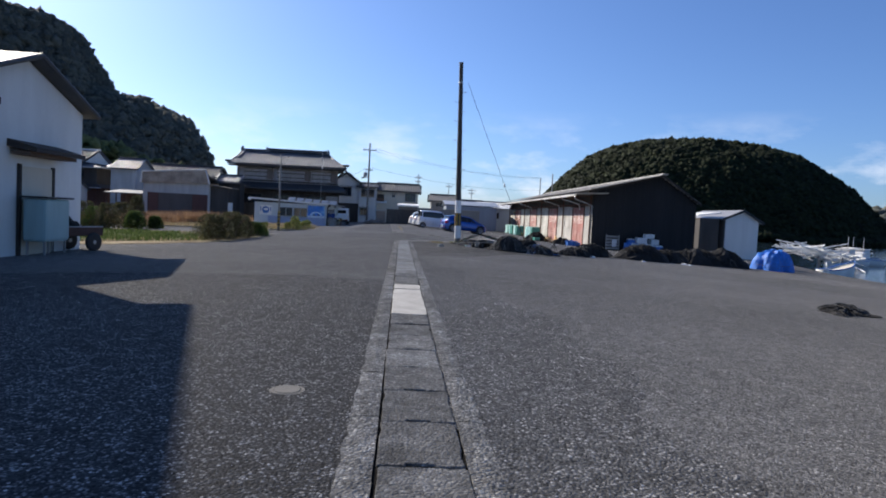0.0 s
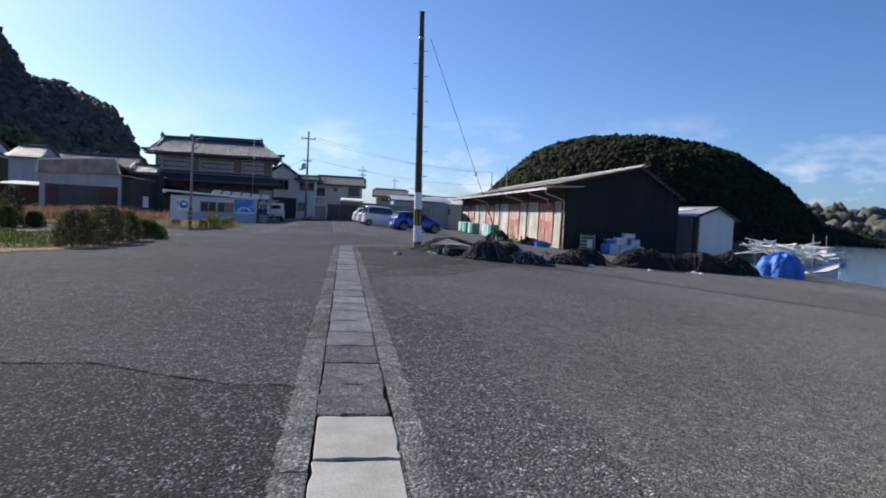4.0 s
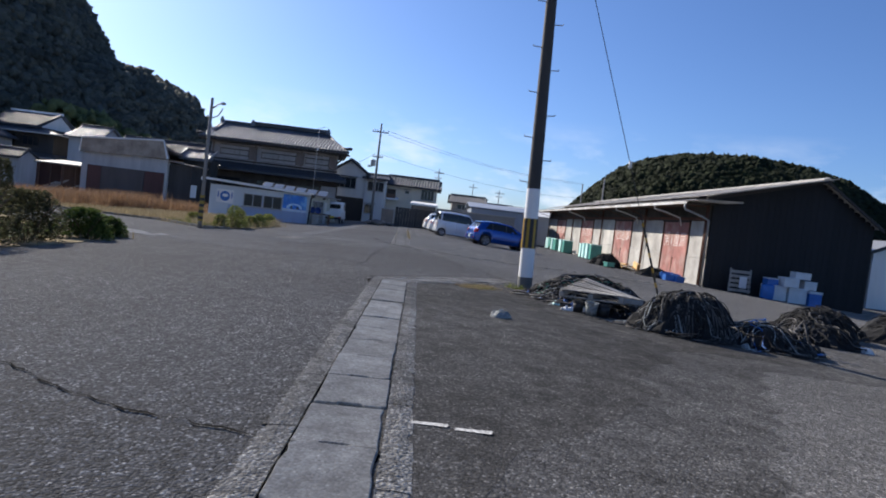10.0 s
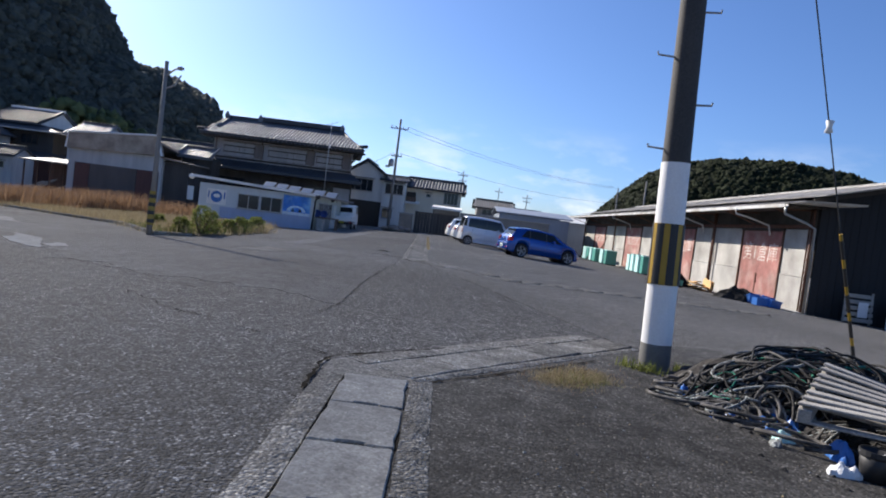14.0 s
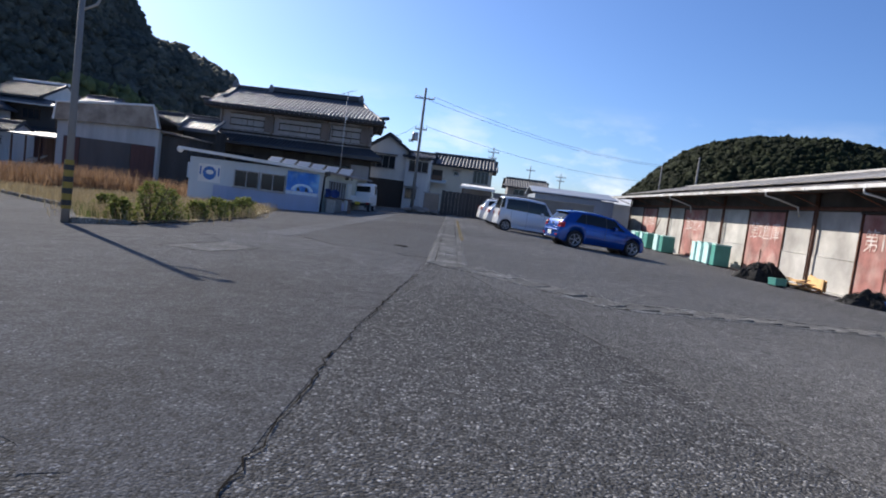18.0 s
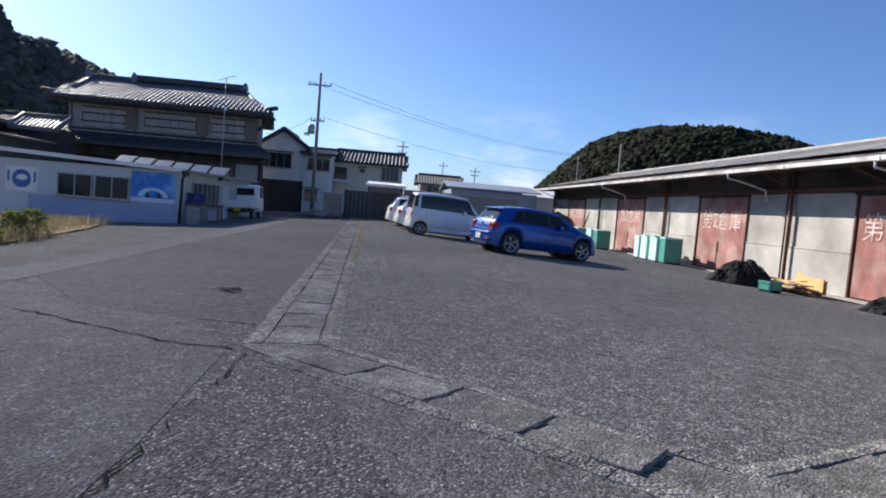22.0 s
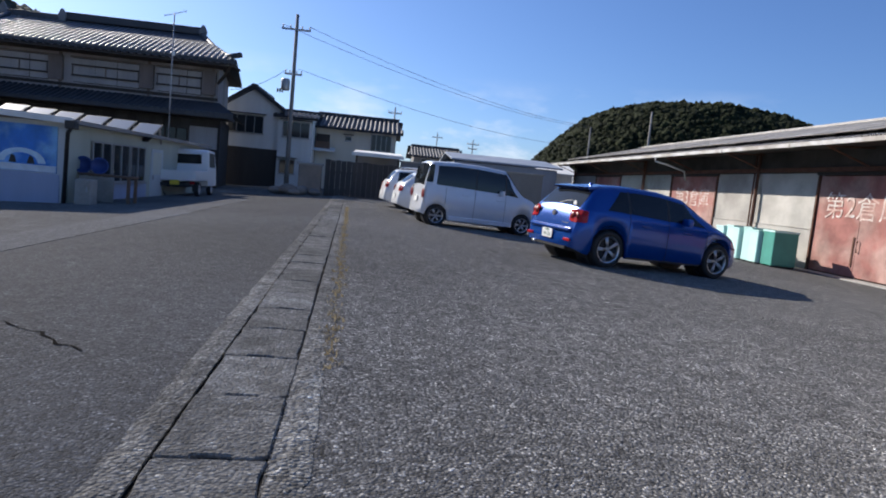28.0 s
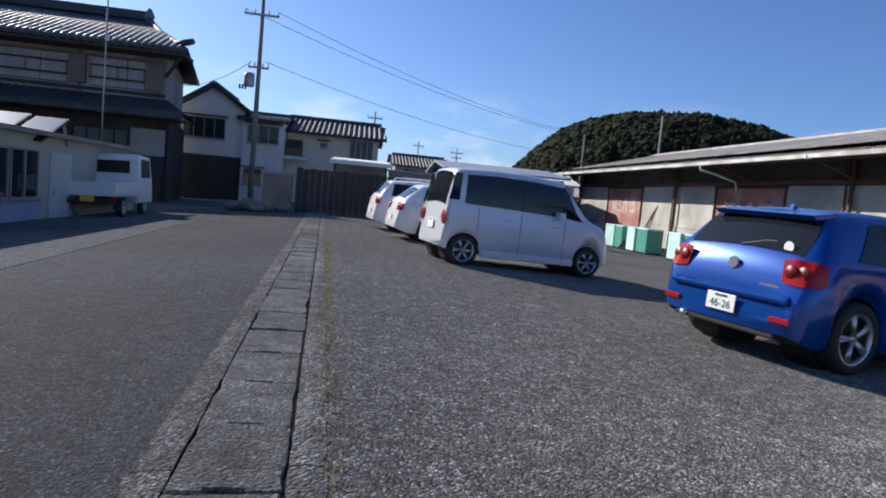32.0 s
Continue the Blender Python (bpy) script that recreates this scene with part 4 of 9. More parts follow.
    part("gable_backing", Shape().prism([(wx + 0.01, base - 0.3), (22.54, base - 0.7), (22.54, 3.02), (19.7, 4.98), (wx + 0.01, 3.62)], "y", y0, y0 + 0.15), M_BLACKSIDING, root)
    return root


M_LETTER = surface("worn_white_letters", (0.68, 0.62, 0.58), 0.85, 0, 0.3, 0.25, 0.25, 0.02, 0.1, tint=(0.5, 0.33, 0.28))
AREA["far"] = True
warehouse()


# White shed by the quay -------------------------------------------------
def white_shed():
    root = thing("storage_shed", None, "small white shed with a grey sheet roof on the quay", "shed")
    z0 = gz(32) - 0.05
    x0, x1, y0, y1 = 30.4, 33.6, 58.0, 66.0
    part("gable_wall", Shape().prism([(x0, z0), (x1, z0), (x1, 2.2), (32.0, 3.1), (x0, 2.35)], "y", y0, y0 + 0.15), M_PLASTER, root)
    part("side_wall", Shape().box((x0 + 0.06, (y0 + y1) / 2 + 0.1, (z0 + 2.3) / 2), (0.12, y1 - y0 - 0.2, 2.3 - z0)), M_GREYWALL, root)
    part("side_wall", Shape().box((x1 - 0.06, (y0 + y1) / 2 + 0.1, (z0 + 2.15) / 2), (0.12, y1 - y0 - 0.2, 2.15 - z0)), M_PLASTER, root)
    part("back_wall", Shape().prism([(x0, z0), (x1, z0), (x1, 2.2), (32.0, 3.1), (x0, 2.35)], "y", y1 - 0.15, y1), M_PLASTER, root)
    part("roof", Shape().prism([(x0 - 0.5, 2.2), (32.0, 3.13), (x1 + 0.45, 2.0), (x1 + 0.45, 2.1), (32.0, 3.25), (x0 - 0.5, 2.32)], "y", y0 - 0.25, y1 + 0.2), M_STEEL, root)
    part("verge", Shape().prism([(x0 - 0.5, 2.12), (32.0, 3.05), (x1 + 0.45, 1.92), (x1 + 0.45, 2.14), (32.0, 3.29), (x0 - 0.5, 2.36)], "y", y0 - 0.29, y0 - 0.25), M_BLACK, root)
    part("lean_to", Shape().box((28.9, 60.5, (z0 + 2.3) / 2), (1.9, 4.6, 2.3 - z0)), M_DARKBOARD, root)
    part("lean_to_roof", Shape().prism([(27.7, 2.5), (30.0, 2.85), (30.0, 2.95), (27.7, 2.6)], "y", 58.1, 63.0), M_WHITE, root)


AREA["far"] = False
white_shed()
AREA["far"] = True


# Office shed with painted front --------------------------------------------
def office_shed():
    rnd = random.Random(8)
    x0, x1, y0, y1 = -13.9, -7.1, 59.6, 71.5
    root = thing("office_shed", None, "pale blue prefab office with sliding windows and a flat white roof", "shed")
    m_wall = surface("pale_blue_panel", (0.5, 0.55, 0.58), 0.6, 0, 0.12, 0.9, 0.05, 0.01, 0.08, streak=True)
    m_lower = surface("blue_panel", (0.33, 0.38, 0.52), 0.6, 0, 0.15, 0.9, 0.05, 0.01, 0.08, streak=True)
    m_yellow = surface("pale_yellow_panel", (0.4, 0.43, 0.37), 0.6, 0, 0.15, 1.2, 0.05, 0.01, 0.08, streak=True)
    zb, zt = -0.5, 1.66
    part("front_wall", Shape().box(((x0 + x1) / 2, y0 + 0.06, (zb + zt) / 2), (x1 - x0, 0.12, zt - zb)), m_wall, root)
    part("side_wall", Shape().box((x1 - 0.06, (y0 + y1) / 2 + 0.1, (zb + zt) / 2), (0.12, y1 - y0 - 0.2, zt - zb)), m_yellow, root)
    part("side_wall", Shape().box((x0 + 0.06, (y0 + y1) / 2 + 0.1, (zb + zt) / 2), (0.12, y1 - y0 - 0.2, zt - zb)), m_wall, root)
    part("back_wall", Shape().box(((x0 + x1) / 2, y1 - 0.06, (zb + zt) / 2), (x1 - x0 - 0.24, 0.12, zt - zb)), m_wall, root)
    roof = part("roof", Shape().prism([(x0 - 0.35, 1.98), (x1 + 0.3, 1.68), (x1 + 0.3, 1.76), (x0 - 0.35, 2.06)], "y", y0 - 0.35, y1 + 0.2), M_STEEL, root)
    part("front_fascia", Shape().prism([(x0 - 0.37, 1.93), (x1 + 0.32, 1.63), (x1 + 0.32, 1.78), (x0 - 0.37, 2.08)], "y", y0 - 0.4, y0 - 0.352), M_WHITE, roof)
    part("side_fascia", Shape().box((x1 + 0.325, (y0 + y1) / 2, 1.7), (0.045, y1 - y0 + 0.5, 0.1)), M_GREYWALL, roof)
    part("front_panel", Shape().box(((x0 + x1) / 2 + 0.6, y0 - 0.012, 0.0), (5.4, 0.024, 0.78)), m_lower, root)
    for x in (-11.55, -10.2):
        window(root, (x + 0.62, y0 - 0.01, 0.85), 1.27, 0.86, "s", 2, M_STEEL)
    # sea picture on the front
    pic = part("picture_panel", Shape().box((-8.08, y0 - 0.015, 0.98), (1.62, 0.03, 1.14)), surface("sky_blue", (0.03, 0.19, 0.62), 0.5, 0, 0.3, 0.5, 0.05, 0.02, 0.05, tint=(0.2, 0.45, 0.75)), root, "blue seascape panel")
    rows = [[(-8.08 + r * math.cos(math.pi * i / 16), y0 - 0.036, 0.62 + r * 0.62 * math.sin(math.pi * i / 16)) for i in range(17)] for r in (0.38, 0.56)]
    part("white_arc", Shape().quad_grid(rows), surface("pale_blue_paint", (0.55, 0.72, 0.85), 0.6, 0, 0.2, 0.2, 0.05, 0.02, 0.0), pic)
    part("sand_band", Shape().box((-8.08, y0 - 0.034, 0.5), (1.6, 0.008, 0.16)), surface("pale_sand", (0.62, 0.68, 0.74), 0.6, 0, 0.2, 0.2, 0.05, 0.02, 0.0), pic)
    for dx in (-0.2, 0.22):
        blob = part("dark_shape", Shape().prism([(-0.09, 0), (0.09, 0), (0.05, 0.16), (-0.03, 0.2)], "y", y0 - 0.044, y0 - 0.038), M_BLACK, pic)
        blob.location = (-8.08 + dx, 0, 0.6)
    sign = part("round_sign", Shape().box((-12.85, y0 - 0.012, 0.92), (1.15, 0.024, 0.9)), M_WHITE, root, "white board with a round blue emblem")
    m_blue = surface("sign_blue", (0.04, 0.14, 0.4), 0.5, 0, 0.15, 0.3, 0.05, 0.02, 0.0)
    disc = Shape().lathe([(0.0, -0.036), (0.34, -0.036), (0.34, -0.024)], 28, "y", (-12.85, y0, 0.93))
    part("emblem", disc, m_blue, sign)
    fish = part("emblem_fish", Shape().lathe([(0.0, -0.043), (0.2, -0.043), (0.2, -0.036)], 20, "y", (0, 0, 0)), M_WHITE, sign)
    fish.location, fish.scale = (-12.83, y0, 0.98), (1, 1, 0.55)
    for dx in (-0.47, 0.47):
        part("sign_letters", Shape().box((-12.85 + dx, y0 - 0.028, 1.02), (0.08, 0.008, 0.4)), m_blue, sign)
    # east side: windows, door
    for y in (61.6, 62.9, 64.2):
        window(root, (x1 + 0.012, y, 0.76), 1.22, 1.12, "e", 2, M_STEEL)
    door = part("side_door", Shape().box((x1 + 0.02, 66.0, 0.4), (0.05, 1.1, 1.8)), m_wall, root)
    part("door_handle", Shape().box((x1 + 0.06, 65.6, 0.35), (0.04, 0.04, 0.16)), M_STEEL, door, bevel=0.006)
    part("door_glass", Shape().box((x1 + 0.048, 66.0, 0.82), (0.012, 0.8, 0.75)), surface("frosted_glass", (0.5, 0.52, 0.45), 0.3, 0, 0.1, 0.4, 0.05, 0.02, 0.0), door)
    part("side_panel", Shape().box((x1 + 0.012, 62.9, -0.1), (0.02, 4.4, 0.6)), m_lower, root)
    part("downpipe", Shape().tube([(x1 + 0.3, y0 - 0.3, 1.6), (x1 + 0.12, y0 - 0.14, 1.42), (x1 + 0.05, y0 - 0.1, -0.35)], 0.05, 8), M_BLACK, root, smooth=True)
    part("gutter_box", Shape().box((x1 + 0.28, y0 - 0.3, 1.62), (0.24, 0.22, 0.2)), M_BLACK, root, bevel=0.02)
    # things on the roof
    for k in range(6):
        panel = thing("solar_panel", pose(-11.6 + 0.86 * k, 65.4, 1.86 - 0.04 * k, 24, 0, 0), "tilted solar heater panel on the shed roof", "solar panel", "panels on the office roof")
        part("panel_frame", Shape().box((0, 0, 0.2), (0.78, 1.5, 0.06)), M_BLACK, panel, bevel=0.008)
        part("panel_glass", Shape().box((0, 0, 0.233), (0.7, 1.4, 0.008)), surface("panel_glass", (0.1, 0.13, 0.18), 0.3, 0, 0.05, 0.5, 0.02, 0.02, 0.0) if k == 0 else bpy.data.materials["panel_glass"], panel)
        for sx in (-0.3, 0.3):
            part("panel_stand", Shape().box((sx, 0.6, -0.12), (0.05, 0.05, 0.62)), M_STEEL, panel)
    lamp = thing("flood_lamp", pose(x0 - 0.4, y0 - 0.3, 1.95), "round white lamp on the shed corner", "lamp")
    part("lamp_head", Shape().lathe([(0.0, -0.14), (0.14, -0.12), (0.16, 0.02), (0.06, 0.14), (0.0, 0.15)], 14, "y"), M_WHITE, lamp, smooth=True)
    part("lamp_arm", Shape().tube([(0, 0.1, 0), (0.2, 0.3, 0.02)], 0.02, 6), M_STEEL, lamp)


office_shed()


# Big two-storey house ----------------------------------------------------------
def big_house():
    rnd = random.Random(12)
    root = thing("old_house", None, "large two-storey timber house with a grey tiled hip roof", "house")
    x0, x1, y0, y1 = -21.4, -8.7, 80.0, 89.0
    m_upper = surface("grey_plaster", (0.31, 0.3, 0.305), 0.92, 0, 0.25, 1.3, 0.1, 0.02, 0.25, tint=(0.22, 0.21, 0.205), streak=True)
    m_box = surface("brown_shutter_box", (0.17, 0.14, 0.125), 0.85, 0, 0.25, 0.6, 0.12, 0.02, 0.3, streak=True)
    part("upper_wall", Shape().prism([(x0, y0), (x1, y0), (-10.3, y1), (x0, y1)], "z", 3.6, 6.6), m_upper, root)
    part("lower_wall", Shape().prism([(x0 - 0.2, y0 + 0.1), (x1 + 0.2, y0 + 0.1), (-10.1, y1), (x0 - 0.2, y1)], "z", -0.6, 3.59), M_DARKBOARD, root)
    # upper roof
    tile_slope(root, (-22.3, 78.7, 6.5), (-7.5, 78.7, 6.55), (-21.5, 83.2, 8.35), (-10.6, 83.2, 8.5), 0.3, M_TILE_DARK, RIB, 4)
    part("back_slope", Shape().quad_grid([[(-21.5, 83.2, 8.45), (-10.6, 83.2, 8.5)], [(-22.3, 90.0, 6.4), (-9.5, 89.6, 6.4)]]), M_TILE_DARK, root)
    part("hip_slope", Shape().quad_grid([[(-7.5, 78.7, 6.55), (-9.5, 89.6, 6.45)], [(-10.4, 82.6, 8.1), (-10.9, 84.5, 8.1)]]), M_TILE_DARK, root)
    part("hip_ridge", Shape().tube([(-10.5, 82.9, 8.45), (-9.3, 81.2, 7.45), (-8.2, 79.6, 6.85), (-7.3, 78.5, 6.82)], 0.15, 8), M_TILE_DARK, root, smooth=True)
    part("gable_end", Shape().prism([(81.5, 7.4), (85.0, 7.4), (83.2, 8.5)], "x", -21.6, -21.45), M_PLASTER, root)
    part("gable_ridge", Shape().tube([(-21.6, 83.2, 8.45), (-21.65, 81.3, 7.6), (-21.9, 79.3, 6.75), (-22.4, 78.5, 6.7)], 0.14, 8), M_TILE_DARK, root, smooth=True)
    part("gable_edge", Shape().tube([(-21.3, 83.1, 8.5), (-21.3, 81.3, 7.7), (-21.3, 80.2, 7.25)], 0.12, 8), M_TILE, root, smooth=True)
    part("ridge", Shape().box((-19.9, 83.2, 8.5), (3.4, 0.42, 0.4)), M_TILE_DARK, root, bevel=0.06)
    part("ridge", Shape().box((-14.4, 83.2, 8.68), (7.8, 0.42, 0.44)), M_TILE_DARK, root, bevel=0.06)
    for x in (-18.4, -10.5, -21.6):
        cap = part("ridge_end", Shape().prism([(-0.16, 0), (0.16, 0), (0.24, 0.3), (0.1, 0.62), (0, 0.7), (-0.1, 0.62), (-0.24, 0.3)], "y", 82.9, 83.0), M_TILE, root)
        cap.location = (x, 0, 8.35)
    part("eave_underside", Shape().box((-14.9, 79.4, 6.25), (14.6, 1.5, 0.12)), M_TIMBER_DARK, root)
    for k in range(36):
        placed("rafter_end", RAFTER, root, (-21.9 + k * 0.4, 78.95, 6.32))
    part("corner_bracket", Shape().tube([(-8.7, 79.9, 5.4), (-8.1, 79.2, 5.9), (-7.8, 78.9, 6.35)], 0.09, 6), M_TIMBER_DARK, root)
    # pent roof between the storeys
    tile_slope(root, (-22.6, 78.2, 3.55), (-7.4, 78.2, 3.7), (-21.6, 80.0, 4.25), (-8.6, 80.0, 4.35), 0.3, M_TILE_DARK, RIB_DARK, 5)
    part("pent_underside", Shape().box((-15.0, 79.2, 3.42), (14.6, 1.6, 0.1)), M_TIMBER_DARK, root)
    part("east_pent", Shape().quad_grid([[(-7.4, 78.2, 3.7), (-8.9, 88, 3.7)], [(-8.6, 80.0, 4.35), (-10.1, 88, 4.35)]]), M_TILE_DARK, root)
    # upper windows with shutters boxes
    m_pale = surface("pale_shutter", (0.34, 0.33, 0.33), 0.85, 0, 0.2, 0.8, 0.1, 0.02, 0.2, streak=True)
    for a, b in ((-20.4, -17.6), (-16.3, -12.9), (-11.9, -9.6)):
        c, n = (a + b) / 2, 3
        win = part("shuttered_window", Shape().box((c, y0 - 0.02, 5.3), (b - a, 0.04, 1.3)), M_TIMBER_DARK, root, "closed pale wooden shutters behind two dark rails")
        for k in range(n):
            part("shutter", Shape().box((a + (b - a) * (k + 0.5) / n, y0 - 0.06 - 0.025 * (k % 2), 5.3), ((b - a) / n - 0.02, 0.03, 1.24)), m_pale, win, bevel=0.006)
        part("window_head", Shape().box((c, y0 - 0.11, 5.98), (b - a + 0.2, 0.22, 0.07)), m_box, win, bevel=0.008)
        for z in (5.02, 5.56):
            part("window_rail", Shape().box((c, y0 - 0.19, z), (b - a + 0.12, 0.05, 0.08)), M_TIMBER_DARK, win)
        for x in (a, c, b):
            part("rail_post", Shape().box((x, y0 - 0.19, 5.25), (0.05, 0.05, 0.62)), m_box, win)
        part("shutter_box", Shape().box((b + 0.42, y0 - 0.12, 5.35), (0.72, 0.24, 1.3)), m_box, win, bevel=0.01)
    for x in (-21.2, -17.0, -12.4, -9.0):
        part("wall_post", Shape().box((x, y0 - 0.03, 5.1), (0.14, 0.06, 2.6)), m_box, root)
    part("sill_beam", Shape().box((-15.0, y0 - 0.04, 4.5), (12.6, 0.08, 0.16)), M_TIMBER_DARK, root)
    # lower front boards
    x = x0 - 0.2
    k = 0
    while x < x1:
        placed("wall_board", BOARD, root, (x + 0.24, y0 - 0.02 - 0.012 * (k % 2), 0.0))
        x += 0.48
        k += 1
    for x in (-19.4, -15.4, -11.4):
        window(root, (x, y0 - 0.05, 2.2), 2.4, 1.2, "s", 4, M_TIMBER_DARK, depth=0.1)
    part("pale_panel", Shape().box((-9.35, y0 - 0.06, 2.35), (1.5, 0.06, 1.2)), m_pale, root)


RAFTER = Shape().box((0, 0, 0), (0.09, 0.7, 0.12)).mesh("rafter_end", M_TIMBER_DARK)
BOARD = Shape().box((0, 0, 1.45), (0.47, 0.03, 3.9)).mesh("wall_board", M_DARKBOARD)
RIB_DARK = rib_mesh(M_TILE_DARK)
big_house()


# Plain village houses -----------------------------------------------------------
def village_house(label, box, eave, ridge, axis, wall, roof_mat, rib, openings=(), over=0.5, lower=None, hip=0.0):
    """A house with a pitched roof. axis: the way its ridge runs."""
    x0, x1, y0, y1, z0 = box
    root = thing("village_house", None, label, "house", "houses of the village")
    cx, cy = (x0 + x1) / 2, (y0 + y1) / 2
    if axis == "y":
        part("wall", Shape().prism([(x0, z0), (x1, z0), (x1, eave), (cx, ridge - 0.15), (x0, eave)], "y", y0, y1), wall, root)
        dz = (ridge - eave) / (cx - x0)
        for sgn, xe in ((-1, x0), (1, x1)):
            part("roof_slope", Shape().prism([(cx, ridge - 0.12), (xe + sgn * over, eave - dz * over - 0.12), (xe + sgn * over, eave - dz * over + 0.04), (cx, ridge + 0.04)], "y", y0 - over, y1 + over), roof_mat, root)
            tilt = math.degrees(math.atan2(ridge - eave, cx - x0))
            full = math.hypot(cx - x0 + over, ridge - eave + dz * over)
            n = int((y1 - y0 + 2 * over) / 0.34)
            for k in range(n):
                y = y0 - over + 0.12 + k * 0.34
                placed("roof_rib", rib, root, (xe + sgn * over, y, eave - dz * over + 0.03), (tilt, 0, 90 if sgn > 0 else -90), (1, full, 1))
        part("ridge", Shape().box((cx, cy, ridge + 0.08), (0.36, y1 - y0 + 2 * over, 0.26)), M_TILE_DARK, root, bevel=0.04)
        part("verge_tile", Shape().tube([(x0 - over, y0 - over, eave - dz * over + 0.08), (cx, y0 - over, ridge + 0.12), (x1 + over, y0 - over, eave - dz * over + 0.08)], 0.12, 6), M_TILE_DARK, root)
    else:
        part("wall", Shape().prism([(y0, z0), (y1, z0), (y1, eave - 0.1 * bool(hip)), (cy, (eave if hip else ridge) - 0.15), (y0, eave - 0.1 * bool(hip))], "x", x0, x1), wall, root)
        dz = (ridge - eave) / (cy - y0)
        ye = y0 - over
        tile_slope(root, (x0 - over, ye, eave - dz * over), (x1 + over, ye, eave - dz * over), (x0 - over * 0.4 + hip, cy, ridge), (x1 + over * 0.4 - hip, cy, ridge), 0.34, roof_mat, rib, 3)
        part("back_slope", Shape().prism([(cy, ridge - 0.1), (y1 + over, eave - dz * over - 0.1), (y1 + over, eave - dz * over + 0.03), (cy, ridge + 0.03)], "x", x0 - over, x1 + over), roof_mat, root)
        part("ridge", Shape().box((cx, cy, ridge + 0.1), (x1 - x0 + over * 0.8 - 2 * hip, 0.36, 0.28)), M_TILE_DARK, root, bevel=0.04)
        if hip:
            for sgn, xe, xr in ((-1, x0 - over, x0 - over * 0.4 + hip), (1, x1 + over, x1 + over * 0.4 - hip)):
                part("hip_slope", Shape().quad_grid([[(xe, ye, eave - dz * over), (xe, y1 + over, eave - dz * over)], [(xr, cy - 0.02, ridge), (xr, cy + 0.02, ridge)]]), roof_mat, root)
                part("hip_ridge", Shape().tube([(xr, cy, ridge + 0.08), (xe, ye, eave - dz * over + 0.08)], 0.12, 6), M_TILE_DARK, root, smooth=True)
        part("soffit", Shape().box((cx, y0 - over / 2, eave - dz * over / 2 - 0.12), (x1 - x0 + 2 * over, over, 0.06)), M_TIMBER_DARK, root)
    if lower:
        part("lower_cladding", Shape().box((cx, y0 - 0.02, (z0 + lower) / 2), (x1 - x0 + 0.04, 0.05, lower - z0)), M_DARKBOARD, root)
    for x, z, w, h, n in openings:
        window(root, (x, y0 - 0.01, z), w, h, "s", n, M_STEEL, depth=0.09)
        part("window_hood", Shape().box((x, y0 - 0.2, z + h / 2 + 0.12), (w + 0.3, 0.4, 0.06)), M_TILE_DARK, root)
    return root


village_house("white two-storey house with a tiled gable roof", (-10.6, -6.85, 90.0, 97.0, -0.4), 5.35, 6.6, "y", M_PLASTER, M_TILE_DARK, RIB_DARK,
              [(-9.2, 4.0, 2.5, 1.25, 4)], 0.4, lower=2.35)
village_house("white house wing with a low tiled roof", (-6.85, -4.45, 89.6, 96.0, -0.4), 4.85, 5.35, "x", M_PLASTER, M_TILE_DARK, RIB_DARK,
              [(-5.6, 3.9, 1.9, 1.1, 3), (-6.1, 1.25, 1.1, 1.0, 2)], 0.35)
cream = village_house("cream two-storey house with a dark tiled roof", (-4.4, 1.55, 91.5, 98.0, -0.4), 4.6, 5.6, "x", M_CREAM, M_TILE_DARK, RIB_DARK,
              [(0.45, 3.65, 1.55, 1.25, 4), (-2.0, 3.75, 0.5, 0.35, 1)], 0.5)
part("porch", Shape().box((-3.85, 91.35, 3.4), (1.0, 0.28, 1.0)), M_TIMBER_DARK, cream)
part("porch_rail", Shape().box((-3.85, 91.12, 3.1), (1.1, 0.06, 0.5)), M_BROWNBOARD, cream)
part("porch_roof", Shape().prism([(90.6, 2.72), (91.5, 2.98), (91.5, 2.9), (90.6, 2.62)], "x", -5.0, -2.9), M_PLASTER, cream)
village_house("grey-roofed house beyond the wall", (4.0, 9.0, 112, 119, -0.4), 4.0, 5.0, "x", M_GREYWALL, M_TILE_DARK, RIB_DARK, [(5.5, 3.2, 1.5, 0.8, 2)], 0.6)
village_house("low grey-roofed house far off", (9.6, 14.0, 118, 124, -0.4), 3.2, 4.4, "x", M_CREAM, M_TILE, RIB, [(11.5, 2.5, 1.5, 0.7, 2)], 0.5)
village_house("far white house with dark tiles", (15.0, 21.0, 124, 131, -0.4), 3.2, 4.5, "x", M_PLASTER, M_TILE_DARK, RIB_DARK, [(17.5, 2.5, 1.8, 0.8, 2)], 0.5)
village_house("far low house with a sheet roof", (20.5, 27.0, 112, 118, -0.6), 2.5, 3.5, "x", M_CREAM, M_TILE, RIB, [(23.0, 1.6, 1.8, 0.8, 2)], 0.5)
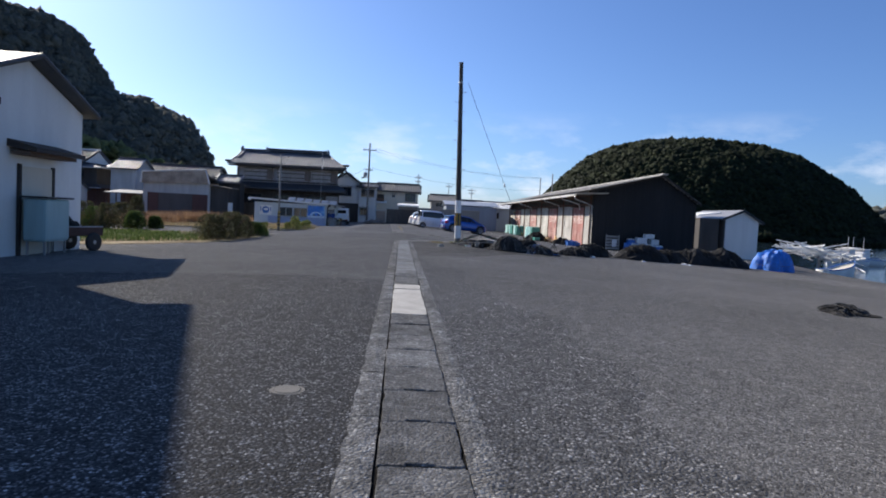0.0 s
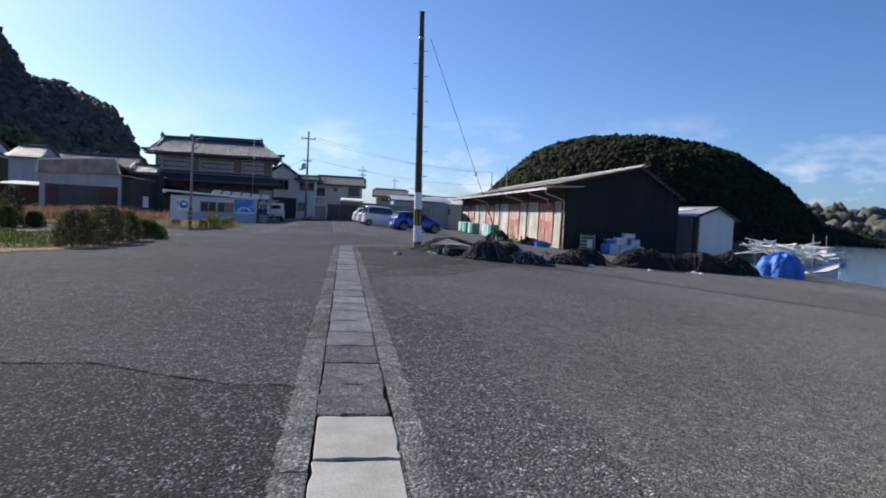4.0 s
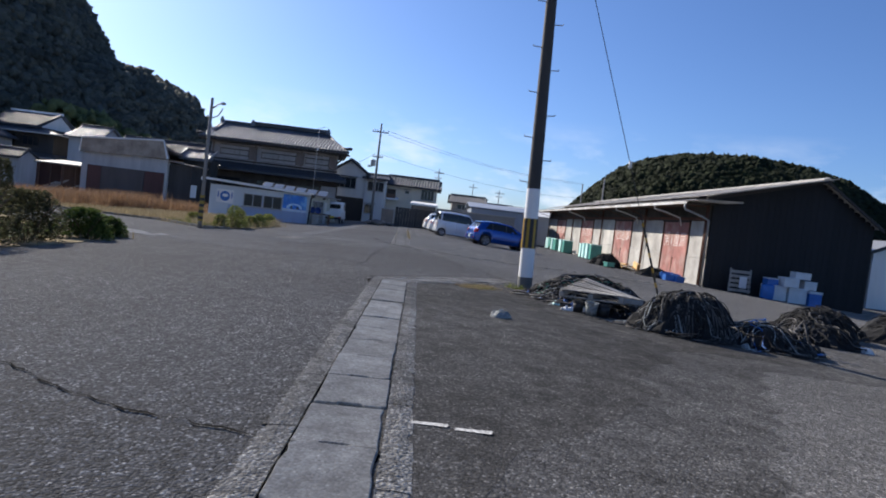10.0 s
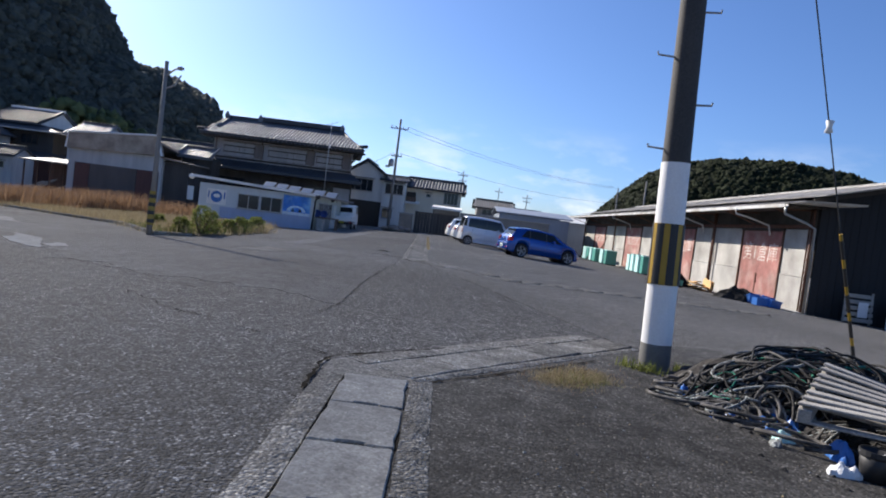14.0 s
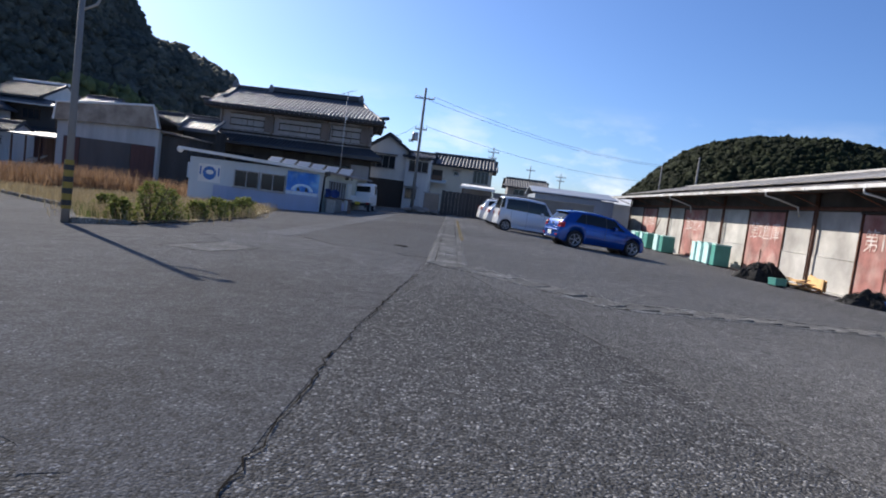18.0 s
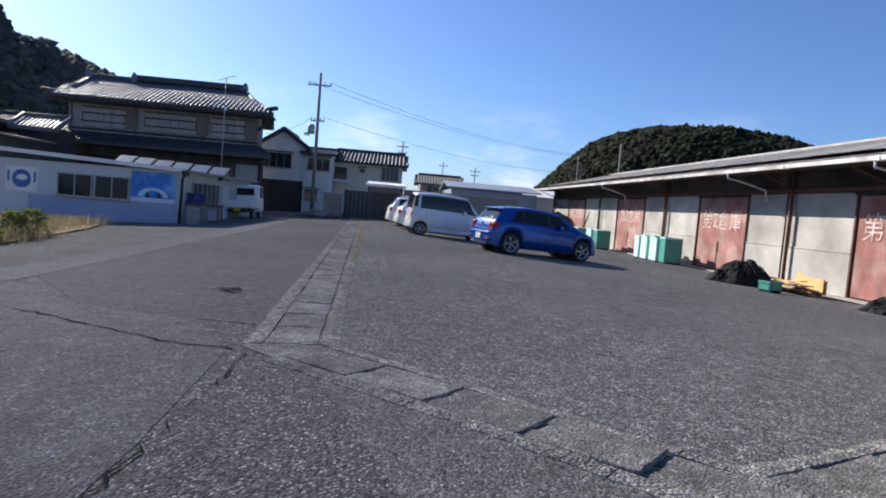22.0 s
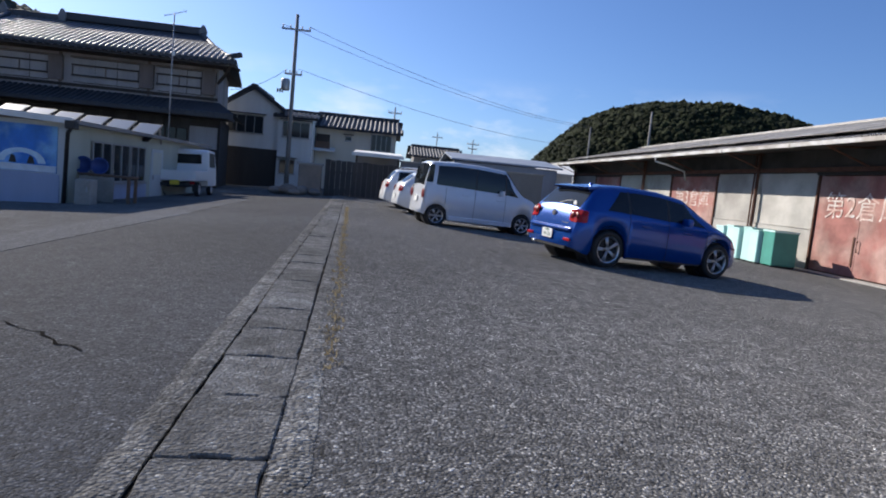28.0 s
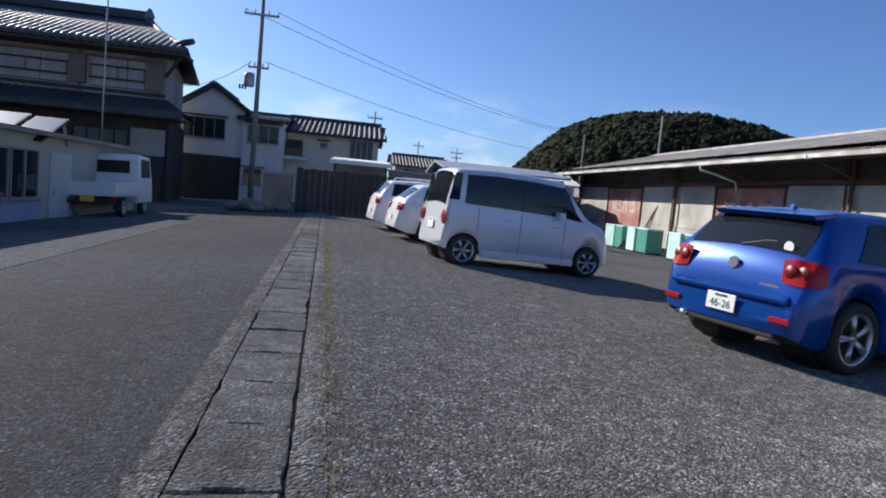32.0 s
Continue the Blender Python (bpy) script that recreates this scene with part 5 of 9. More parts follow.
# row under the mountain
def farm_house():
    """Two-storey timber house: a bright south slope, a plastered gable to the east and skirt roofs below."""
    root = thing("village_house", None, "old brown timber house with a pale tiled roof and white gable", "house", "houses of the village")
    x0, x1, y0, y1, z0 = -54.0, -46.6, 96.0, 104.0, -1.6
    cy, ridge, eave, xr = 100.0, 8.5, 6.5, -48.2
    m_red = surface("red_brown_board", (0.15, 0.07, 0.055), 0.85, 0, 0.3, 0.8, 0.2, 0.03, 0.3, streak=True)
    m_eave = surface("pale_eave_board", (0.42, 0.4, 0.37), 0.85, 0, 0.25, 0.8, 0.1, 0.02, 0.2)
    part("upper_wall", Shape().box(((x0 + x1) / 2, (y0 + y1) / 2, 4.6), (x1 - x0, y1 - y0, 3.4)), M_DARKBOARD, root)
    part("lower_wall", Shape().box(((x0 + x1) / 2, (y0 + y1) / 2, 0.6), (x1 - x0 + 0.1, y1 - y0 + 0.1, 4.5)), m_red, root)
    tile_slope(root, (x0 - 0.8, y0 - 0.4, eave), (xr, y0 - 0.4, eave), (x0 - 0.8, cy, ridge), (xr, cy, ridge), 0.34, M_TILE_DARK, RIB_DARK, 3)
    part("back_slope", Shape().prism([(cy, ridge - 0.1), (y1 + 0.4, eave - 0.1), (y1 + 0.4, eave + 0.03), (cy, ridge + 0.03)], "x", x0 - 0.8, xr), M_TILE, root)
    part("ridge", Shape().box(((x0 + xr) / 2 - 0.3, cy, ridge + 0.12), (xr - x0 + 0.9, 0.36, 0.3)), M_WHITE, root, bevel=0.04)
    part("gable", Shape().prism([(y0 + 0.2, eave), (y1 - 0.2, eave), (cy, ridge - 0.1)], "x", xr - 0.35, xr - 0.2), M_PLASTER, root)
    part("verge", Shape().tube([(xr, y0 - 0.5, eave + 0.08), (xr, cy, ridge + 0.14), (xr, y1 + 0.5, eave + 0.08)], 0.13, 6), M_TILE_DARK, root, smooth=True)
    skirt = Shape().quad_grid([[(x0 - 0.8, y0 - 1.2, 5.75), (x1 + 1.3, y0 - 1.2, 5.75), (x1 + 1.3, y1 + 0.8, 5.75)], [(x0 - 0.8, y0 + 0.3, 6.5), (xr - 0.1, y0 + 0.3, 6.5), (xr - 0.1, y1, 6.5)]])
    part("skirt_roof", skirt, M_TILE_DARK, root)
    part("eave_board", Shape().box(((x0 + x1) / 2 + 0.25, y0 - 1.2, 5.68), (x1 - x0 + 2.1, 0.06, 0.16)).box((x1 + 1.3, (y0 + y1) / 2 - 0.2, 5.68), (0.06, y1 - y0 + 2.0, 0.16)), m_eave, root)
    part("lower_skirt", Shape().quad_grid([[(x0, y0 - 1.5, 2.75), (x1 + 1.4, y0 - 1.5, 2.75), (x1 + 1.4, y1, 2.75)], [(x0, y0, 3.3), (x1, y0, 3.3), (x1, y1, 3.3)]]), M_TILE_DARK, root)
    part("lower_eave_board", Shape().box(((x0 + x1) / 2 + 0.7, y0 - 1.5, 2.69), (x1 - x0 + 1.4, 0.06, 0.13)), m_eave, root)
    for x in (-52.3, -49.4):
        window(root, (x, y0 - 0.02, 4.7), 2.0, 1.1, "s", 3, M_TIMBER_DARK, depth=0.1)
    return root


farm_house()
village_house("white plastered storehouse with a pale tiled roof", (-43.6, -40.0, 94.0, 100.0, -1.6), 5.9, 7.35, "x", M_WEATHERED, M_TILE, RIB, [], 0.45)
village_house("small white house with a dark tiled skirt roof", (-57.0, -51.0, 90.0, 95.0, -1.8), 4.9, 6.4, "y", M_WEATHERED, M_TILE_DARK, RIB_DARK, [(-53.2, 4.6, 1.6, 0.8, 2)], 0.5, lower=4.0)
village_house("low white outhouse with a small window", (-49.4, -45.9, 88.5, 92.0, -1.6), 2.5, 3.3, "x", M_WEATHERED, M_TILE_DARK, RIB_DARK, [(-47.0, 1.3, 0.7, 0.7, 1)], 0.35)
village_house("long grey house with a tiled roof below the trees", (-41.0, -30.5, 100.5, 106.0, -1.4), 5.7, 7.1, "x", M_GREYWALL, M_TILE_DARK, RIB_DARK, [], 0.6)


def timber_shed():
    """Open lean-to of old boards beside the garage, with laths stacked in it."""
    root = thing("timber_shed", None, "old red-brown lean-to shed with leaning laths", "shed")
    x0, x1, y0, y1 = -34.8, -30.4, 74.5, 78.0
    m_old = surface("rust_brown_board", (0.085, 0.05, 0.04), 0.9, 0, 0.35, 0.5, 0.25, 0.02, 0.4, vary=0.25, streak=True)
    for k in range(20):
        x = x0 + 0.13 + (x1 - x0 - 0.2) * k / 19
        part("back_board", Shape().box((x, y1, 0.45 + 0.03 * (k % 3)), (0.25, 0.03, 3.1)), m_old, root)
    for k in range(5):
        x = x0 + (x1 - x0) * k / 4
        part("post", Shape().box((x, y0, 0.4), (0.1, 0.1, 3.0)), m_old, root)
    part("roof", Shape().prism([(y0 - 0.4, 1.95), (y1 + 0.3, 2.35), (y1 + 0.3, 2.41), (y0 - 0.4, 2.01)], "x", x0 - 0.2, x1 + 0.2), M_TILE_DARK, root)
    part("roof_edge", Shape().box(((x0 + x1) / 2, y0 - 0.42, 1.96), (x1 - x0 + 0.4, 0.04, 0.12)), M_PALLET, root)
    rnd = random.Random(41)
    for k in range(11):
        x = -34.6 + 0.26 * k + rnd.uniform(-0.08, 0.08)
        part("lath", Shape().tube([(x - rnd.uniform(0.4, 1.2), y0 - 0.5, -0.9 + rnd.uniform(0, 0.4)), (x + rnd.uniform(0.5, 1.4), y0 + 0.3, -0.2 + rnd.uniform(0, 0.9))], 0.045, 5), M_PALLET, root)


timber_shed()


def garage():
    root = thing("garage", None, "low white garage with a sloping brown parapet and dark shutters", "garage")
    x0, x1, y0, y1, z0 = -29.6, -22.2, 72.0, 79.0, -1.2
    part("wall", Shape().box(((x0 + x1) / 2, (y0 + y1) / 2, 1.1), (x1 - x0, y1 - y0, 4.6)), M_WEATHERED, root)
    part("parapet", Shape().prism([(x0 - 0.1, 3.25), (x1 + 0.1, 3.45), (x1 - 0.35, 4.95), (x0 + 0.05, 4.45)], "y", y0 - 0.35, y0 + 0.1), surface("tan_sheet", (0.36, 0.3, 0.24), 0.85, 0, 0.3, 0.8, 0.15, 0.03, 0.3, tint=(0.26, 0.21, 0.17)), root)
    part("parapet_edge", Shape().tube([(x0 - 0.1, y0 - 0.36, 3.25), (x0 + 0.05, y0 - 0.36, 4.5), (x1 - 0.35, y0 - 0.36, 5.0), (x1 + 0.1, y0 - 0.36, 3.45)], 0.085, 6), M_WHITE, root)
    part("roof", Shape().prism([(y0, 4.35), (y1, 3.6), (y1, 3.75), (y0, 4.5)], "x", x0 - 0.1, x1 - 0.2), M_BROWNROOF, root)
    m_shut = surface("brown_shutter", (0.09, 0.075, 0.07), 0.7, 0, 0.2, 0.8, 0.1, 0.02, 0.2, streak=True)
    m_redwood = surface("red_brown_panel", (0.1, 0.045, 0.038), 0.8, 0, 0.3, 0.7, 0.15, 0.02, 0.25, streak=True)
    part("opening", Shape().box(((x0 + x1) / 2 + 0.2, y0 - 0.02, 0.75), (x1 - x0 - 0.7, 0.04, 2.9)), M_BLACK, root)
    for a, b, mat, nm in ((x0 + 0.6, x0 + 1.75, m_redwood, "door_panel"), (x0 + 1.8, -24.1, m_shut, "shutter"), (-24.05, x1 - 0.15, m_redwood, "door_panel")):
        sh = part(nm, Shape().box(((a + b) / 2, y0 - 0.05, 0.75), (b - a, 0.03, 2.85)), mat, root)
        for k in range(8):
            if nm == "shutter":
                part("slat", Shape().box(((a + b) / 2, y0 - 0.075, -0.5 + 0.36 * k), (b - a - 0.04, 0.02, 0.33)), mat, sh)
            elif k < 5:
                part("plank", Shape().box((a + (b - a) * (k + 0.5) / 5, y0 - 0.075, 0.75), ((b - a) / 5 - 0.015, 0.02, 2.8)), mat, sh)
    part("block_base", Shape().box(((x0 + x1) / 2 - 0.1, y0 - 0.35, -1.1), (x1 - x0 + 0.6, 0.5, 0.8)), M_CONC_SMOOTH, root, bevel=0.02)
    part("white_board", Shape().box((-20.7, y0 + 0.6, 0.9), (2.0, 0.06, 1.1)), M_WHITE, root)
    part("annex", Shape().box((-21.2, 75.0, 1.1), (2.0, 5.0, 4.0)), M_DARKBOARD, root)
    part("annex_roof", Shape().prism([(-22.2, 3.3), (-20.0, 3.05), (-20.0, 3.15), (-22.2, 3.4)], "y", y0 + 0.1, 77.6), M_BROWNROOF, root)


garage()


def gate_roof():
    root = thing("gatehouse", None, "small gate with a bright tiled roof beside the big house", "gatehouse")
    tile_slope(root, (-22.6, 75.4, 3.9), (-19.6, 75.4, 3.9), (-22.3, 77.0, 4.75), (-19.9, 77.0, 4.75), 0.26, M_TILE, RIB, 9)
    part("ridge", Shape().box((-21.1, 77.0, 4.82), (2.8, 0.3, 0.2)), M_TILE_DARK, root, bevel=0.03)
    part("wall", Shape().box((-21.1, 76.9, 1.5), (2.6, 1.8, 5.0)), M_DARKBOARD, root)
    for x in (-22.55, -19.7):
        part("verge", Shape().tube([(x, 75.2, 3.95), (x, 77.0, 4.9)], 0.12, 8), M_TILE, root, smooth=True)


gate_roof()


# White house at the start ---------------------------------------------------------
def start_house():
    root = thing("white_house", None, "white plastered two-part house with grey gable roofs beside the road", "house")
    xe, y0, y1 = -10.35, 14.6, 20.5
    zb, mid, eave, peak = -0.9, 17.55, 3.78, 4.8
    part("wall", Shape().prism([(y0, zb), (y1, zb), (y1, eave), (mid, peak), (y0, eave)], "x", -19.0, xe), M_PLASTER, root)
    dz = (peak - eave) / (mid - y0)
    for sgn, ye in ((-1, y0), (1, y1)):
        part("roof_slope", Shape().prism([(mid, peak + 0.04), (ye + sgn * 0.3, eave - dz * 0.3 + 0.03), (ye + sgn * 0.3, eave - dz * 0.3 + 0.17), (mid, peak + 0.2)], "x", -19.4, xe + 0.35), M_TILE_DARK, root)
    part("verge", Shape().tube([(xe + 0.36, y0 - 0.3, eave - 0.02), (xe + 0.36, mid, peak + 0.14), (xe + 0.36, y1 + 0.3, eave - 0.02)], 0.08, 6), M_TILE_DARK, root)
    part("door_canopy", Shape().prism([(xe, 2.62), (xe + 0.75, 2.42), (xe + 0.75, 2.3), (xe, 2.42)], "y", 16.7, 19.2), M_TIMBER_DARK, root)
    part("canopy_beam", Shape().box((xe + 0.3, 17.95, 2.27), (0.5, 2.3, 0.1)), M_BROWNBOARD, root)
    door = part("door", Shape().box((xe + 0.02, 18.0, 0.75), (0.06, 1.5, 2.4)), M_CREAM, root)
    for yj in (17.2, 18.8):
        part("door_frame", Shape().box((xe + 0.04, yj, 0.75), (0.08, 0.1, 2.5)), M_TIMBER_DARK, door)
    # taller nearer wing
    ya, yb, wx, we, wp = 4.6, 15.15, -9.95, 6.1, 8.4
    part("wing_wall", Shape().prism([(ya, zb), (yb, zb), (yb, we), ((ya + yb) / 2, wp), (ya, we)], "x", -19.0, wx), M_PLASTER, root)
    for sgn, ye in ((-1, ya), (1, yb)):
        part("wing_roof", Shape().prism([((ya + yb) / 2, wp + 0.04), (ye + sgn * 0.25, we - 0.09), (ye + sgn * 0.25, we + 0.05), ((ya + yb) / 2, wp + 0.2)], "x", -19.4, wx + 0.35), M_TILE_DARK, root)
    part("wing_canopy", Shape().box((wx + 0.2, 12.4, 3.3), (0.7, 5.0, 0.16)), M_TIMBER_DARK, root)
    window(root, (wx + 0.01, 12.6, 1.2), 1.8, 1.2, "e", 2, M_STEEL)
    tank = thing("oil_tank", pose(xe + 0.55, 17.6, gz(9.8), 0, 0, 0), "pale teal metal tank on short legs beside the house", "tank")
    m_teal = surface("pale_teal_paint", (0.3, 0.42, 0.42), 0.6, 0.1, 0.2, 0.6, 0.08, 0.01, 0.1, streak=True)
    part("tank_body", Shape().box((0, 0, 0.95), (0.6, 1.2, 1.15)), m_teal, tank, bevel=0.08)
    part("tank_lid", Shape().box((0, 0, 1.56), (0.75, 1.35, 0.05)), M_BLACK, tank, bevel=0.01)
    for dx in (-0.22, 0.22):
        for dy in (-0.5, 0.5):
            part("leg", Shape().box((dx, dy, 0.18), (0.05, 0.05, 0.42)), M_STEEL, tank)


AREA["far"] = False
start_house()
AREA["far"] = True


def low_row():
    """Wall, dark fence and low roofs at the far end of the lot."""
    root = thing("garden_wall", None, "grey block wall along the far side of the lot", "wall")
    rnd = random.Random(2)
    part("wall", Shape().box((5.4, 76.4, 0.9), (7.6, 0.2, 2.2)), M_GREYWALL, root)
    part("coping", Shape().box((5.4, 76.4, 2.03), (7.8, 0.34, 0.08)), M_CONC_LIGHT, root, bevel=0.01)
    fence = thing("board_fence", None, "dark brown weathered board fence", "fence")
    for k in range(20):
        part("fence_board", Shape().box((-2.0 + 0.26 * k, 75.0 + rnd.uniform(-0.015, 0.015), 0.78 + rnd.uniform(-0.03, 0.03)), (0.245, 0.03, 1.9)), M_DARKBOARD, fence)
    part("fence_rail", Shape().box((0.5, 75.04, 1.15), (5.2, 0.05, 0.1)), M_DARKBOARD, fence)
    shed = thing("boat_shed", None, "low open shed with a white sheet roof", "shed")
    part("roof", Shape().prism([(76.6, 2.22), (80.5, 2.5), (80.5, 2.56), (76.6, 2.3)], "x", -0.9, 1.7), M_WHITE, shed)
    part("fascia", Shape().box((0.4, 76.56, 2.2), (2.7, 0.06, 0.16)), M_WHITE, shed)
    part("back_wall", Shape().box((0.4, 80.4, 1.0), (2.4, 0.15, 2.9)), M_GREYWALL, shed)
    for x in (-0.7, 1.5):
        part("post", Shape().box((x, 76.8, 0.9), (0.1, 0.1, 2.7)), M_TIMBER_DARK, shed)
    hall = thing("grey_hall", None, "long blue-grey sheet-clad hall behind the parked cars", "hall")
    m_bg = surface("blue_grey_sheet", (0.25, 0.29, 0.36), 0.6, 0.2, 0.15, 1.2, 0.06, 0.02, 0.1, streak=True)
    part("wall", Shape().box((9.0, 90.0, 1.1), (7.0, 9.0, 3.2)), m_bg, hall)
    part("roof", Shape().prism([(85.2, 2.75), (90.0, 3.35), (95.0, 2.75), (95.0, 2.85), (90.0, 3.46), (85.2, 2.86)], "x", 5.2, 12.8), m_bg, hall)
    low = thing("low_store", None, "low white store with a pale roof beyond the warehouse", "store")
    part("wall", Shape().box((13.6, 97.0, 1.0), (5.2, 6.0, 3.6)), M_PLASTER, low)
    part("roof", Shape().prism([(93.6, 2.7), (97.0, 3.6), (100.4, 2.7), (100.4, 2.8), (97.0, 3.72), (93.6, 2.82)], "x", 10.6, 16.6), M_WHITE, low)
    part("window", Shape().box((13.0, 93.97, 1.7), (1.8, 0.06, 0.9)), M_SHADEGLASS, low)
    block = thing("stone_pillar", pose(-2.85, 75.2, 0.0), "weathered concrete gate block", "pillar")
    part("pillar_body", Shape().box((0, 0, 0.55), (1.1, 0.6, 1.7)), M_BROWNROOF, block, bevel=0.03)
    part("pillar_cap", Shape().box((0, 0, 1.43), (1.25, 0.72, 0.1)), M_CONC_LIGHT, block, bevel=0.02)


low_row()
for k, (x, y, r, h) in enumerate(((-4.3, 74.3, 0.42, 0.36), (-3.7, 74.1, 0.5, 0.5), (-3.1, 74.25, 0.4, 0.42), (-2.5, 74.3, 0.36, 0.3), (-3.4, 73.75, 0.3, 0.26))):
    rock = thing("garden_stone", pose(x, y, gz(x), 0, 0, 47 * k), "rough grey-brown stone lying before the fence", "stone", "stones before the fence")
    rows = [[(r * math.sin(math.pi * j / 7) * math.cos(6.2832 * i / 12) * (1 + 0.25 * noise.noise((i % 12, j, k))), 0.8 * r * math.sin(math.pi * j / 7) * math.sin(6.2832 * i / 12) * (1 + 0.25 * noise.noise((i % 12, j, k + 9))), h * 0.5 - h * 0.55 * math.cos(math.pi * j / 7)) for i in range(13)] for j in range(8)]
    part("stone_body", Shape().quad_grid(rows), M_BROWNROOF, rock, smooth=True)


# ---- vehicles ----
def on_lot(x, y, fx, fy, lift=0.0):
    """A pose on the sloping lot with local +x pointing along (fx, fy)."""
    f = Vector((fx, fy, 0)).normalized()
    e = 0.4
    f3 = Vector((f.x, f.y, (gz(x + e * f.x) - gz(x - e * f.x)) / (2 * e))).normalized()
    left = Vector((-f.y, f.x, 0))
    l3 = Vector((left.x, left.y, (gz(x + e * left.x) - gz(x - e * left.x)) / (2 * e))).normalized()
    up = f3.cross(l3).normalized()
    l3 = up.cross(f3)
    m = Matrix((f3, l3, up)).transposed().to_4x4()
    m.translation = (x, y, gz(x) + lift)
    return m


M_TAIL = glass("tail_lamp_red", (0.34, 0.008, 0.01), 0.25)
M_TAIL_DEEP = glass("tail_lamp_dark", (0.14, 0.003, 0.004), 0.4)
M_LAMP = glass("clear_lamp", (0.6, 0.6, 0.6), 0.08)
M_PLATE = surface("plate_white", (0.8, 0.8, 0.78), 0.5, 0, 0.05, 0.2, 0.03, 0.01, 0.0)
M_PLATE_GREEN = surface("plate_green", (0.02, 0.13, 0.06), 0.5, 0, 0.05, 0.2, 0.03, 0.01, 0.0)


def wheel_meshes(r, width, spokes):
    tyre = Shape()
    w = width / 2
    prof = [(r * 0.72, -w * 0.9), (r * 0.85, -w), (r * 0.94, -w * 0.95), (r, -w * 0.7), (r, w * 0.7), (r * 0.94, w * 0.95), (r * 0.85, w), (r * 0.72, w * 0.9), (r * 0.68, 0), (r * 0.72, -w * 0.9)]
    tyre.lathe(prof, 28, "y")
    rim = Shape()
    rim.lathe([(r * 0.725, w * 0.86), (r * 0.68, w * 0.8), (r * 0.66, w * 0.2), (r * 0.64, w * 0.2), (r * 0.66, w * 0.85), (r * 0.725, w * 0.9)], 28, "y")
    rim.lathe([(0.0, w * 0.72), (r * 0.13, w * 0.7), (r * 0.15, w * 0.4), (0, w * 0.4)], 16, "y")
    for k in range(spokes):
        a = 2 * math.pi * k / spokes
        for da in (-0.09, 0.09):
            p0 = (r * 0.1 * math.cos(a), w * 0.62, r * 0.1 * math.sin(a))
            p1 = (r * 0.68 * math.cos(a + da), w * 0.75, r * 0.68 * math.sin(a + da))
            rim.tube([p0, p1], r * 0.07, 5, r * 0.052)
    disc = Shape().lathe([(0, 0.0), (r * 0.65, 0.0)], 20, "y")
    return tyre.mesh("wheel", M_RUBBER, smooth=True), rim.mesh("rim", M_ALLOY, smooth=True), disc.mesh("brake_disc", M_BLACK)


